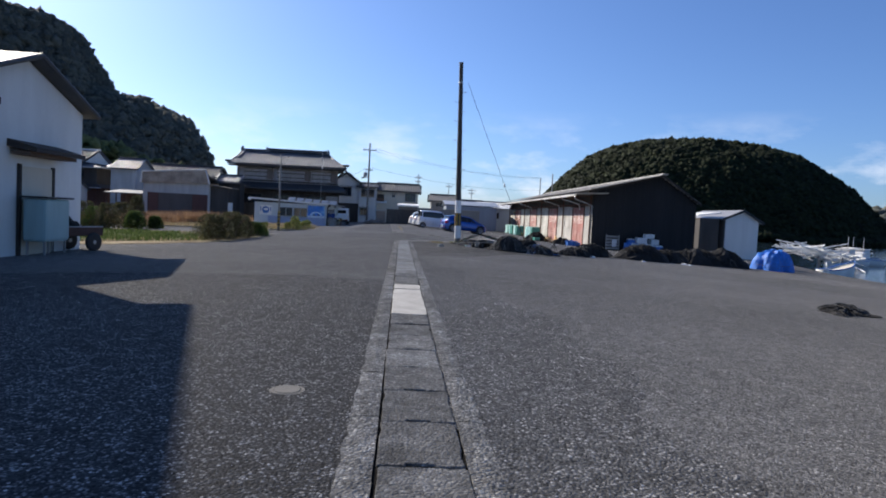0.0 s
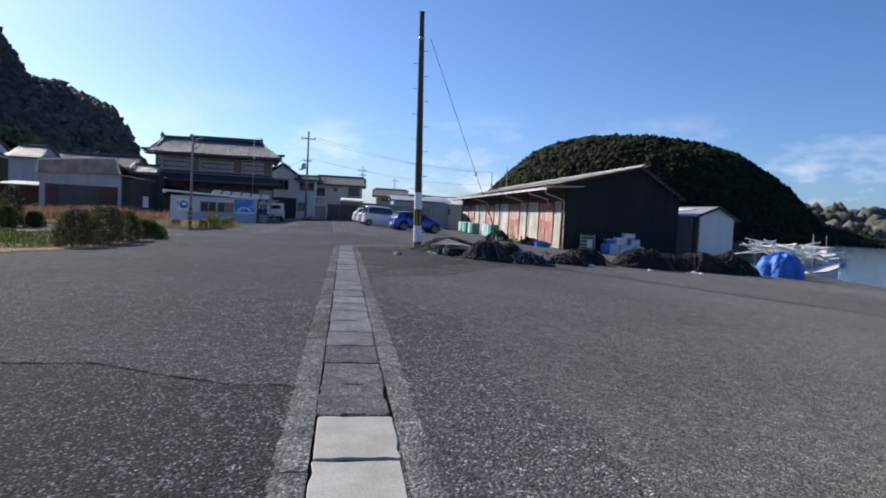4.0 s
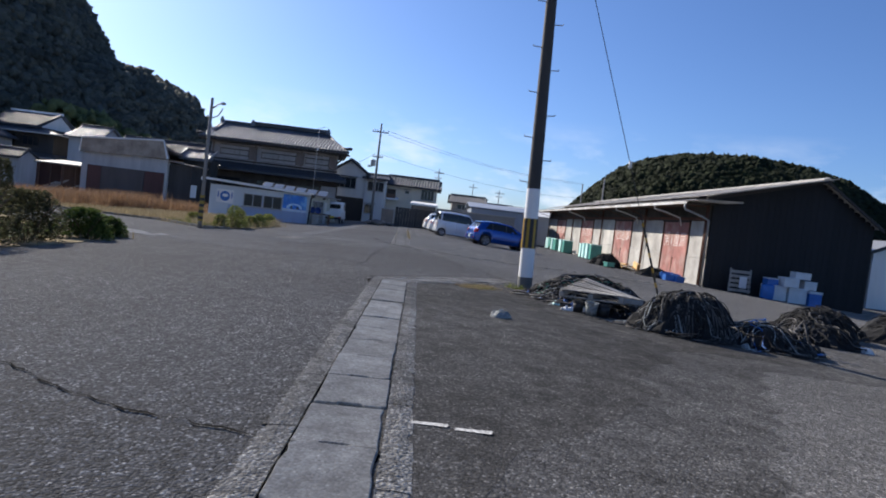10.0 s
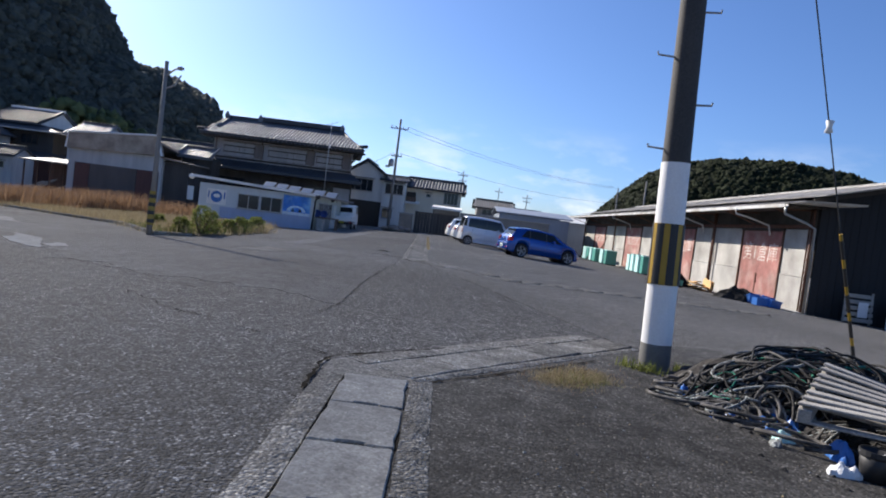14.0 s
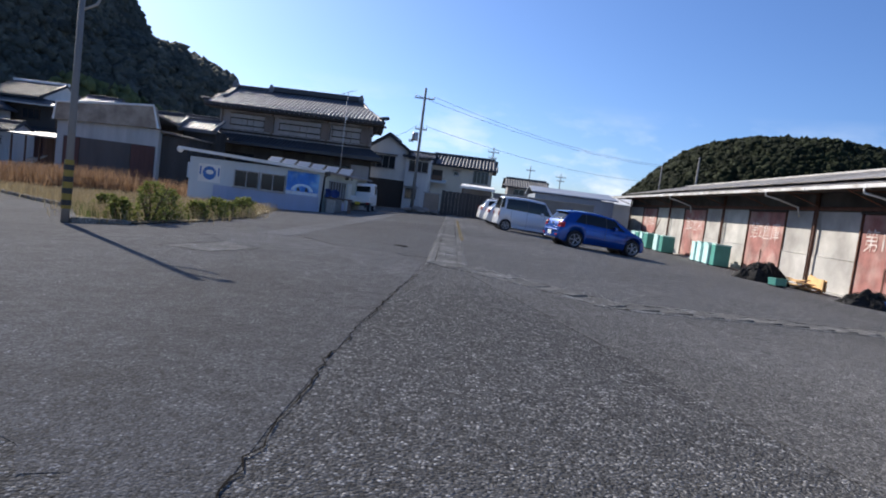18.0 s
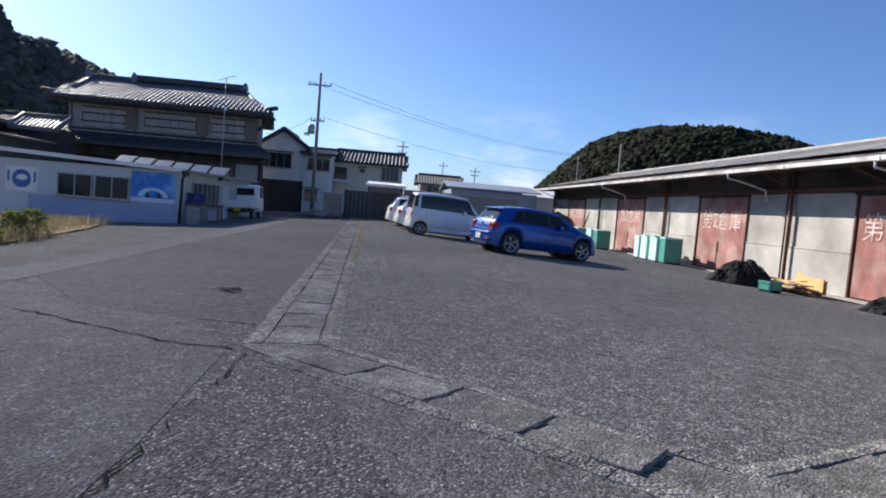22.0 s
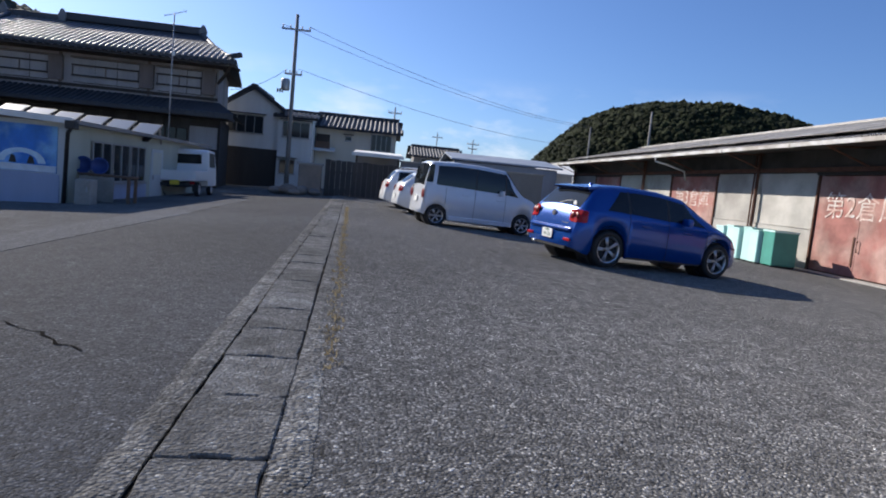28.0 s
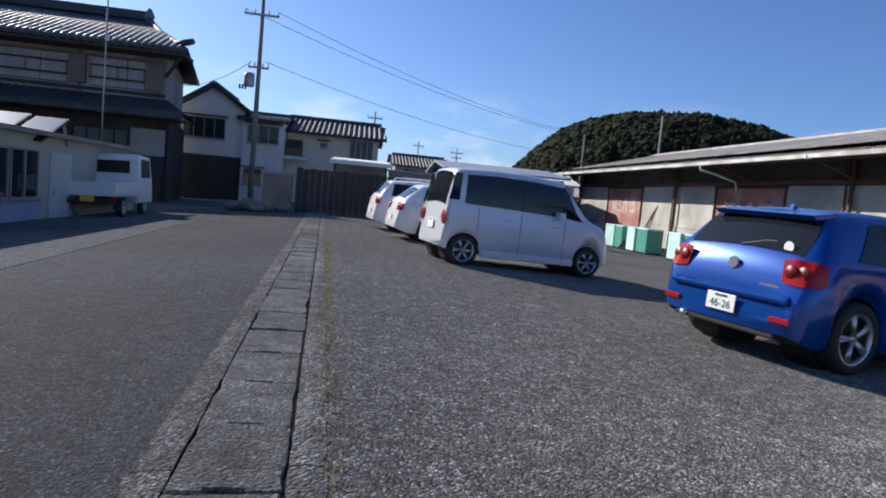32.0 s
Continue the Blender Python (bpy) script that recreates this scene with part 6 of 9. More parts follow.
def car(name, label, m, dims, top, belt, colour, group="parked cars", glass_sides=(), front_glass=None, rear_glass=None,
        spokes=5, wheel_r=0.31, axles=(0.93, 3.57), roof_rel=0.72, tails=None, plate=None, sill=0.2, boxy=False):
    """A car with a lofted body; x runs from the rear to the nose, y to its left."""
    length, width, height = dims
    root = thing(name, m, label, "car", group)
    tx, tz = zip(*top)
    bx, bz = zip(*belt)
    hw_x = [0, 0.05, 0.35, length * 0.3, length * 0.7, length - 0.55, length - 0.12, length]
    hw_y = [0.8, 0.9, 0.975, 1.0, 1.0, 0.97, 0.82, 0.66]
    hw_x[1:3] = [0.06, 0.32]
    if boxy:
        hw_y[:3] = [0.93, 0.97, 0.995]

    def section(x):
        t = float(np.interp(x, tx, tz))
        b = min(float(np.interp(x, bx, bz)), t - 0.03)
        h = width / 2 * float(np.interp(x, hw_x, hw_y))
        z0 = sill + 0.1 * max(0.0, 1 - x / 0.3) + 0.04 * max(0.0, 1 - (length - x) / 0.4)
        for ax in axles:
            d = abs(x - ax)
            rr = wheel_r * 1.14
            if d < rr:
                z0 = max(z0, wheel_r + math.sqrt(rr * rr - d * d) * 0.98)
        cabin = min(1.0, max(0.0, (t - b - 0.05) / 0.35))
        rw = h * (0.86 - (0.86 - roof_rel) * cabin)
        zm = max(z0 + 0.06, b * 0.62)
        b = max(b, zm + 0.05)
        t = max(t, b + 0.02)
        p = [(h * 0.93, z0), (h * 0.985, min(z0 + 0.06, zm)), (h, zm), (h * 0.985, b - 0.05 * cabin - 0.01), (h * 0.955, b)]
        a, c = p[-1], (rw, t - 0.02 - 0.05 * cabin)
        p += [((a[0] * 2 + c[0]) / 3 + 0.012 * cabin, (a[1] * 2 + c[1]) / 3), ((a[0] + c[0] * 2) / 3 + 0.014 * cabin, (a[1] + c[1] * 2) / 3), c]
        p += [(rw * 0.86, t - 0.012), (rw * 0.5, t), (0.0, t + 0.012)]
        return p

    xs = sorted(set([length * i / 60 for i in range(61)] + [ax + d for ax in axles for d in (-wheel_r * 1.14, wheel_r * 1.14)]))
    rows = []
    for x in xs:
        half = section(x)
        rows.append([(x, -y, z) for y, z in half] + [(x, y, z) for y, z in reversed(half[:-1])])
    body = Shape().quad_grid(rows)
    body.f.append(tuple(range(len(rows[0]))))
    off = (len(rows) - 1) * len(rows[0])
    body.f.append(tuple(off + k for k in reversed(range(len(rows[0])))))
    part("body", body, colour, root, smooth=True)
    part("underbody", Shape().box((length / 2, 0, 0.36), (length - 0.5, width - 0.42, 0.3)).box((length * 0.5, 0, 0.55), (length * 0.75, width - 0.5, 0.3)), M_BLACK, root)

    def side_patch(xa, xb, s0, s1, sgn, lean=(0.0, 0.0)):
        out = []
        for j in range(5):
            s = s0 + (s1 - s0) * j / 4
            row = []
            for i in range(13):
                x = xa + lean[0] * s + (xb + lean[1] * s - xa - lean[0] * s) * i / 12
                p = section(x)
                a, c = p[4], p[7]
                bow = 0.016 * math.sin(math.pi * s)
                row.append((x, sgn * (a[0] + (c[0] - a[0]) * s + bow + 0.008), a[1] + (c[1] - a[1]) * s))
            out.append(row)
        return Shape().quad_grid(out)

    for xa, xb, la, lb in glass_sides:
        for sgn in (-1, 1):
            part("side_window", side_patch(xa, xb, 0.07, 0.93, sgn, (la, lb)), M_CARGLASS, root, smooth=True)
    for (_, xa, _, la), (xb, _, lb, _) in zip(glass_sides, glass_sides[1:]):
        for sgn in (-1, 1):
            part("pillar_trim", side_patch(xa, xb, 0.05, 0.95, sgn, (la, lb)), M_BLACK, root, smooth=True)
    for nm, rng in (("windscreen", front_glass), ("rear_window", rear_glass)):
        if rng:
            out = []
            for i in range(9):
                x = rng[0] + (rng[1] - rng[0]) * i / 8
                p = section(x)
                rw, t = p[7][0], p[10][1]
                out.append([(x + (0.012 if nm == "windscreen" else -0.012), rw * 0.93 * k / 4, t - 0.045 * (abs(k) / 4) ** 2 + 0.004) for k in range(-4, 5)])
            part(nm, Shape().quad_grid(out), M_CARGLASS, root, smooth=True)
    tyre, rim, disc = wheel_meshes(wheel_r, 0.2, spokes)
    for ax in axles:
        for sgn in (-1, 1):
            wh = placed("wheel", tyre, root, (ax, sgn * (width / 2 - 0.115), wheel_r), (0, 0, 0 if sgn > 0 else 180))
            placed("rim", rim, wh, (0, 0, 0))
            placed("brake_disc", disc, wh, (0, 0.02, 0))
            part("wheel_well", Shape().lathe([(0.0, 0.0), (wheel_r * 1.16, 0.0), (wheel_r * 1.16, 0.3), (0, 0.3)], 20, "y", (0, 0, 0)), M_BLACK, root).location = (ax, sgn * (width / 2 - 0.2) - (0.0 if sgn < 0 else 0.3) + (0 if sgn > 0 else 0.0), wheel_r + 0.005)
    def rear_x(y, z):
        """How far forward the rear skin lies at a height and width."""
        x = 0.0
        while x < 0.9:
            p = section(x)
            if p[-1][1] >= z and float(np.interp(z, [q[1] for q in p[1:8]], [q[0] for q in p[1:8]])) >= y:
                break
            x += 0.004
        return x

    if tails:
        y0, y1, z0, z1 = tails
        for sgn in (-1, 1):
            rows = []
            for j in range(6):
                z = z0 + (z1 - z0) * j / 5
                row = []
                for i in range(9):
                    f = i / 8
                    zz = z + (0.02 * math.sin(math.pi * f) if j in (0, 5) else 0) * (1 if j else -1)
                    y = (y0 + 0.03 * (1 - j / 5)) + (y1 - y0) * f
                    xs_ = min(rear_x(min(y, y1), zz), 0.34)
                    row.append((xs_ - 0.016, sgn * (y + 0.01), zz))
                rows.append(row)
            lamp = part("tail_light", Shape().quad_grid(rows), M_TAIL, root, smooth=True)
            for k in (0.3, 0.68):
                cy, cz = y0 + 0.02 + (y1 - y0) * k * 0.9, (z0 + z1) / 2
                part("lens", Shape().lathe([(0.0, -0.006), ((z1 - z0) * 0.3, -0.003), ((z1 - z0) * 0.34, 0.006)], 14, "x", (rear_x(cy, cz) - 0.024, sgn * cy, cz)), M_TAIL_DEEP, lamp, smooth=True)
    for sgn in (-1, 1):
        hx = length - 0.3
        part("headlight", Shape().quad_grid([[(hx + 0.2, sgn * width * 0.28, 0.56), (hx + 0.05, sgn * width * 0.455, 0.6)], [(hx + 0.12, sgn * width * 0.28, 0.68), (hx - 0.22, sgn * width * 0.478, 0.74)]]), M_LAMP, root)
        mir = part("mirror", Shape().box((0, 0, 0), (0.12, 0.2, 0.14)), colour, root, bevel=0.04)
        mx = front_glass[0] - 0.12 if front_glass else length * 0.7
        mir.location = (mx, sgn * (width / 2 + 0.06), float(np.interp(mx, bx, bz)) + 0.06)
        for xh in (axles[0] + 0.75, axles[0] + 1.72):
            if xh < axles[1] - 0.3:
                hn = part("door_handle", Shape().box((0, 0, 0), (0.2, 0.03, 0.035)), colour, root, bevel=0.01)
                p = section(xh)
                hn.location = (xh, sgn * (p[3][0] + 0.012), p[3][1] - 0.08)
    if plate:
        word, z, green = plate
        px = float(np.interp(z, tz[:4], tx[:4])) - 0.03
        pl = part("licence_plate", Shape().box((px, 0, z), (0.012, 0.33, 0.165)), M_PLATE, root, bevel=0.004)
        if word:
            me = lettering(word, 0.105, M_PLATE_GREEN)
            placed("plate_number", me, pl, (px - 0.009, 0, z - 0.02), (90, 0, -90))
        part("plate_bar", Shape().box((px - 0.008, 0, z + 0.06), (0.004, 0.14, 0.02)), M_PLATE_GREEN, pl)
    return root, section


M_BLUE = paint("blue_metallic", (0.002, 0.058, 0.3), 0.38, 0.24)
M_CARWHITE = paint("white_car_paint", (0.72, 0.74, 0.76), 0.0, 0.3)
M_SILVERBLUE = paint("pale_silver_paint", (0.62, 0.65, 0.7), 0.1, 0.3)

fx, fy = 0.957, 0.29
rear = Vector((4.7, 53.92)) + 0.79 * Vector((-fy, fx)) - 0.76 * Vector((fx, fy))
hatch, hsec = car("hatchback", "bright blue five-door hatchback parked on the lot", on_lot(rear.x, rear.y, fx, fy), (4.03, 1.72, 1.49),
    [(0, 0.3), (0.015, 0.6), (0.05, 0.68), (0.09, 0.95), (0.16, 1.02), (0.4, 1.33), (0.52, 1.41), (0.8, 1.46), (1.3, 1.495), (1.85, 1.49), (2.48, 1.42), (3.17, 1.05), (3.38, 0.97), (3.8, 0.83), (3.97, 0.65), (4.03, 0.42)],
    [(0, 0.62), (0.2, 1.0), (0.9, 0.99), (1.9, 0.95), (3.15, 0.92), (3.7, 0.8), (4.03, 0.5)], M_BLUE,
    glass_sides=((0.62, 1.1, 0.36, 0.0), (1.16, 2.0, 0.0, 0.0), (2.06, 2.98, 0.0, -0.55)), front_glass=(2.5, 3.12), rear_glass=(0.165, 0.45),
    tails=(0.5, 0.81, 0.76, 0.95), plate=("46-26", 0.47, True), axles=(0.76, 3.33), wheel_r=0.332)
part("rear_spoiler", Shape().prism([(0.3, 1.375), (0.62, 1.43), (0.66, 1.39), (0.36, 1.33)], "y", -0.55, 0.55), M_BLUE, hatch, bevel=0.012)
part("bumper_lip", Shape().prism([(-0.025, 0.6), (0.07, 0.66), (0.07, 0.58), (-0.01, 0.56)], "y", -0.66, 0.66), M_BLUE, hatch, bevel=0.015)
for sgn in (-1, 1):
    part("reflector", Shape().box((-0.004, sgn * 0.62, 0.42), (0.03, 0.2, 0.05)), M_TAIL, hatch, bevel=0.006)
part("badge", Shape().lathe([(0.0, -0.01), (0.055, -0.01), (0.055, 0.01)], 16, "x", (0.065, 0, 0.86)), M_ALLOY, hatch)
part("boot_badge", Shape().box((0.055, -0.42, 0.7), (0.01, 0.2, 0.03)), M_ALLOY, hatch)
part("wiper", Shape().tube([(0.15, 0.02, 1.04), (0.21, -0.2, 1.1), (0.23, -0.36, 1.11)], 0.012, 5), M_BLACK, hatch)
part("roof_aerial", Shape().prism([(0.72, 1.42), (0.9, 1.44), (0.74, 1.5)], "y", -0.02, 0.02), M_BLUE, hatch)
part("window_sticker", Shape().lathe([(0.0, 0.0), (0.05, 0.0)], 16, "x", (0.17, -0.46, 1.07)), M_PLATE, hatch)
part("exhaust", Shape().tube([(-0.02, 0.45, 0.27), (0.3, 0.45, 0.28)], 0.035, 10), M_ALLOY, hatch, smooth=True)



def seams(root, section, lines, mat):
    """Door gaps: thin dark lines down the body's flank."""
    for x in lines:
        for sgn in (-1, 1):
            p = section(x)
            pts = [(x, sgn * (q[0] + 0.0035), q[1]) for q in p[1:5]]
            part("door_gap", Shape().tube(pts, 0.0045, 4), mat, root)


seams(hatch, hsec, (1.13, 2.03, 2.98), M_BLACK)
for sgn in (-1, 1):
    part("side_skirt", Shape().box((2.05, sgn * 0.8, 0.25), (1.75, 0.06, 0.09)), M_BLACK, hatch, bevel=0.015)
part("lower_valance", Shape().box((0.05, 0, 0.29), (0.08, 1.15, 0.1)), M_BLACK, hatch, bevel=0.02)

fx, fy = 0.985, 0.17
rear = Vector((2.12, 59.65)) + 0.66 * Vector((-fy, fx)) - 0.42 * Vector((fx, fy))
van, vsec = car("minivan", "pale silver boxy kei minivan with dark rear windows", on_lot(rear.x, rear.y, fx, fy), (3.395, 1.475, 1.72),
    [(0, 0.34), (0.02, 0.6), (0.035, 0.95), (0.06, 1.2), (0.13, 1.6), (0.22, 1.67), (0.9, 1.72), (1.6, 1.72), (2.25, 1.68), (2.78, 1.1), (2.9, 1.04), (3.2, 0.95), (3.34, 0.75), (3.395, 0.4)],
    [(0, 0.9), (0.1, 1.04), (1.2, 1.02), (2.8, 0.98), (3.2, 0.8), (3.395, 0.5)], M_SILVERBLUE,
    glass_sides=((0.34, 1.42, 0.02, 0.0), (1.45, 2.28, 0.0, -0.06), (2.32, 2.72, -0.06, -0.4)), front_glass=(2.27, 2.77), rear_glass=(0.045, 0.13),
    spokes=6, wheel_r=0.27, axles=(0.42, 2.86), roof_rel=0.86, tails=(0.6, 0.7, 0.62, 1.0), plate=("", 0.66, False), boxy=True)
for sgn in (-1, 1):
    part("side_sill", Shape().box((1.64, sgn * 0.72, 0.24), (1.8, 0.08, 0.12)), M_SILVERBLUE, van, bevel=0.02)
    part("corner_glass", Shape().prism([(0.06, 1.12), (0.24, 1.12), (0.24, 1.58), (0.13, 1.58)], "y", sgn * 0.66, sgn * 0.725), M_CARGLASS, van, bevel=0.01)

seams(van, vsec, (0.62, 1.43, 2.3), M_BLACK)
for lamp in van.children:
    if lamp.name.startswith("tail_light"):
        lamp.data.materials[0] = M_LAMP
rear = Vector((1.12, 64.6))
car("estate_car", "white estate car with red tail lamps", on_lot(rear.x, rear.y, 0.992, 0.12), (4.3, 1.7, 1.45),
    [(0, 0.4), (0.04, 0.66), (0.1, 0.92), (0.16, 1.0), (0.5, 1.3), (0.62, 1.38), (1.4, 1.45), (2.3, 1.43), (3.2, 1.0), (3.5, 0.92), (4.1, 0.78), (4.3, 0.45)],
    [(0, 0.7), (0.2, 0.96), (3.3, 0.9), (4.0, 0.78), (4.3, 0.5)], M_CARWHITE,
    glass_sides=((0.6, 1.1, 0.1, 0.0), (1.15, 2.0, 0.0, 0.0), (2.05, 3.0, 0.0, -0.5)), front_glass=(2.4, 3.15), rear_glass=(0.2, 0.5), spokes=6, wheel_r=0.3, axles=(0.85, 3.45),
    tails=(0.45, 0.78, 0.74, 0.9), plate=("", 0.55, False))
rear = Vector((0.7, 67.7))
wagon, _ = car("station_wagon", "white station wagon with roof rails and a raised rear spoiler", on_lot(rear.x, rear.y, 0.992, 0.12), (4.4, 1.7, 1.52),
    [(0, 0.4), (0.03, 0.66), (0.08, 0.95), (0.14, 1.03), (0.4, 1.4), (0.52, 1.46), (1.4, 1.52), (2.3, 1.5), (3.2, 1.02), (3.5, 0.95), (4.2, 0.8), (4.4, 0.45)],
    [(0, 0.7), (0.2, 1.0), (3.3, 0.95), (4.1, 0.8), (4.4, 0.5)], M_CARWHITE,
    glass_sides=((0.45, 1.1, 0.08, 0.0), (1.15, 2.0, 0.0, 0.0), (2.05, 3.0, 0.0, -0.5)), front_glass=(2.4, 3.15), rear_glass=(0.16, 0.4), spokes=6, wheel_r=0.31, axles=(0.9, 3.5),
    tails=(0.52, 0.78, 0.78, 0.96), plate=("", 0.55, False))
for sgn in (-1, 1):
    part("roof_rail", Shape().tube([(0.7, sgn * 0.52, 1.52), (0.8, sgn * 0.52, 1.58), (2.0, sgn * 0.52, 1.6), (2.1, sgn * 0.52, 1.53)], 0.02, 6), M_CARWHITE, wagon)


def kei_truck():
    root = thing("kei_truck", on_lot(-6.55, 66.4, -0.03, 1.0), "small white flatbed truck parked beside the office", "truck", "parked cars")
    m_w = M_CARWHITE
    part("cab", Shape().prism([(1.95, 0.35), (3.3, 0.35), (3.3, 0.95), (3.05, 1.7), (2.05, 1.75), (1.95, 1.65)], "y", -0.7, 0.7), m_w, root, bevel=0.05)
    part("rear_window", Shape().box((1.935, 0, 1.38), (0.012, 0.9, 0.36)), M_CARGLASS, root)
    for sgn in (-1, 1):
        part("side_window", Shape().prism([(2.15, 1.08), (3.05, 1.08), (2.95, 1.6), (2.15, 1.62)], "y", sgn * 0.7, sgn * 0.706), M_CARGLASS, root)
        part("bed_side", Shape().box((0.97, sgn * 0.7, 0.78), (1.92, 0.04, 0.3)), m_w, root, bevel=0.008)
        part("tail_light", Shape().box((-0.012, sgn * 0.6, 0.5), (0.03, 0.16, 0.09)), M_TAIL, root, bevel=0.006)
        part("mudguard", Shape().box((0.3, sgn * 0.62, 0.3), (0.02, 0.2, 0.24)), M_BLACK, root)
    part("windscreen", Shape().quad_grid([[(3.31, -0.6, 1.0), (3.31, 0.6, 1.0)], [(3.08, -0.58, 1.64), (3.08, 0.58, 1.64)]]), M_CARGLASS, root)
    part("bed", Shape().box((0.97, 0, 0.6), (1.94, 1.4, 0.06)), m_w, root)
    part("tailgate", Shape().box((0.0, 0, 0.77), (0.04, 1.38, 0.32)), m_w, root, bevel=0.008)
    part("head_board", Shape().box((1.9, 0, 0.85), (0.04, 1.38, 0.5)), m_w, root)
    part("chassis", Shape().box((1.6, 0, 0.42), (3.0, 0.7, 0.16)), M_BLACK, root)
    part("rear_bumper", Shape().box((0.02, 0, 0.42), (0.06, 1.2, 0.12)), M_BLACK, root, bevel=0.01)
    part("licence_plate", Shape().box((-0.02, 0.0, 0.5), (0.012, 0.33, 0.16)), surface("plate_yellow", (0.65, 0.5, 0.05), 0.5, 0, 0.05, 0.2, 0.03, 0.01, 0.0), root)
    tyre, rim, disc = wheel_meshes(0.26, 0.16, 6)
    for x in (0.7, 2.6):
        for sgn in (-1, 1):
            wh = placed("wheel", tyre, root, (x, sgn * 0.6, 0.26), (0, 0, 0 if sgn > 0 else 180))
            placed("rim", rim, wh, (0, 0, 0))


kei_truck()


# ---- poles and wires ----
def big_pole():
    x, y = 2.52, 29.75
    root = thing("utility_pole", pose(x, y, gz(x) - 0.02, 0, -1.8, 0), "tall dark pole with white and yellow-black bands at its foot", "pole")
    r = lambda z: 0.147 - 0.0068 * z
    m_dark = surface("tarred_pole", (0.05, 0.047, 0.045), 0.8, 0, 0.3, 0.6, 0.2, 0.02, 0.3, streak=True)
    m_white = surface("white_band", (0.74, 0.74, 0.74), 0.6, 0, 0.12, 0.4, 0.05, 0.02, 0.1, streak=True)
    m_yel = surface("yellow_guard", (0.36, 0.22, 0.02), 0.5, 0, 0.15, 0.3, 0.05, 0.02, 0.1)

    def length(nm, z0, z1, mat, extra=0.0, n=64):
        s = Shape().lathe([(0, z0), (r(z0) + extra, z0), (r(z1) + extra, z1), (0, z1)], n)
        return part(nm, s, mat, root, smooth=False)

    length("pole_foot", 0.0, 0.28, M_CONC_SMOOTH, 0.004)
    length("white_band", 0.28, 0.87, m_white, 0.003)
    length("white_band", 1.47, 2.07, m_white, 0.003)
    length("shaft", 2.07, 8.5, m_dark)
    guard = length("stripe_guard", 0.87, 1.47, m_yel, 0.012)
    for k in range(7):
        a = 2 * math.pi * k / 7
        s = Shape()
        rows = []
        for z in (0.872, 1.468):
            rows.append([((r(z) + 0.0155) * math.cos(a + d), (r(z) + 0.0155) * math.sin(a + d), z) for d in (0, 0.13, 0.26, 0.39, 0.52)])
        part("black_stripe", s.quad_grid(rows), M_BLACK, guard)
    for k in range(12):
        z = 2.2 + 0.45 * k
        sgn = 1 if k % 2 else -1
        part("foot_peg", Shape().tube([(sgn * r(z), 0, z), (sgn * (r(z) + 0.16), 0, z + 0.01), (sgn * (r(z) + 0.165), 0, z + 0.04)], 0.011, 5), M_STEEL, root)
    part("pole_cap", Shape().lathe([(r(8.5) + 0.012, 8.48), (r(8.5) + 0.012, 8.54), (0, 8.56)], 16), m_dark, root)
    part("cable_clamp", Shape().lathe([(r(7.6) + 0.01, 7.55), (r(7.6) + 0.02, 7.6), (r(7.6) + 0.01, 7.65)], 16), M_STEEL, root)
    # stay wire with its guard
    stay = thing("stay_wire", None, "slanting stay wire with a white insulator and a striped guard", "wire")
    foot, topp = Vector((6.45, 32.6, gz(6.45))), Vector((x + 0.1, y + 0.06, 7.55))
    d = (topp - foot)
    part("wire", Shape().tube([foot, topp], 0.009, 5), M_BLACK, stay)
    part("wire_guard", Shape().tube([foot, foot + d * 0.24], 0.024, 8), m_yel, stay)
    for k in range(5):
        p, q = foot + d * (0.015 + 0.046 * k), foot + d * (0.046 + 0.046 * k)
        part("black_stripe", Shape().tube([p, q], 0.0265, 8), M_BLACK, stay)
    c = foot + d * 0.405
    part("insulator", Shape().lathe([(0, -0.09), (0.05, -0.07), (0.03, 0), (0.05, 0.07), (0, 0.09)], 12, "z", tuple(c)), M_WHITE, stay, smooth=True)


AREA["far"] = False
big_pole()
AREA["far"] = True


def service_pole(x, y, h, label, arms, r0=0.15, transformer=True, lamp=False):
    root = thing("electric_pole", pose(x, y, gz(x) - 0.1), label, "pole", "electric poles")
    m = bpy.data.materials.get("pole_concrete") or surface("pole_concrete", (0.2, 0.195, 0.19), 0.85, 0, 0.2, 0.8, 0.1, 0.02, 0.2, streak=True)
    part("shaft", Shape().lathe([(0, 0), (r0, 0), (r0 * 0.62, h), (0, h)], 14), m, root, smooth=True)
    for z, w in arms:
        arm = part("cross_arm", Shape().box((0, -0.12, z), (w, 0.09, 0.1)), M_STEEL, root)
        for k in (-0.46, -0.2, 0.2, 0.46):
            part("insulator", Shape().lathe([(0, 0), (0.05, 0.02), (0.03, 0.08), (0.055, 0.13), (0.02, 0.2), (0, 0.21)], 8, "z", (k * w, -0.12, z + 0.04)), M_WHITE, arm, smooth=True)
    if transformer:
        tr = part("transformer", Shape().lathe([(0, 6.0), (0.24, 6.02), (0.26, 6.1), (0.26, 6.62), (0.2, 6.7), (0, 6.72)], 16, "z", (-0.42, -0.1, 0)), M_STEEL, root, smooth=True)
        for k in range(3):
            part("bushing", Shape().lathe([(0, 5.75), (0.05, 5.78), (0.05, 5.98), (0, 6.0)], 8, "z", (-0.85 + 0.14 * k, -0.14, 0.1)), M_BLACK, tr)
    return root


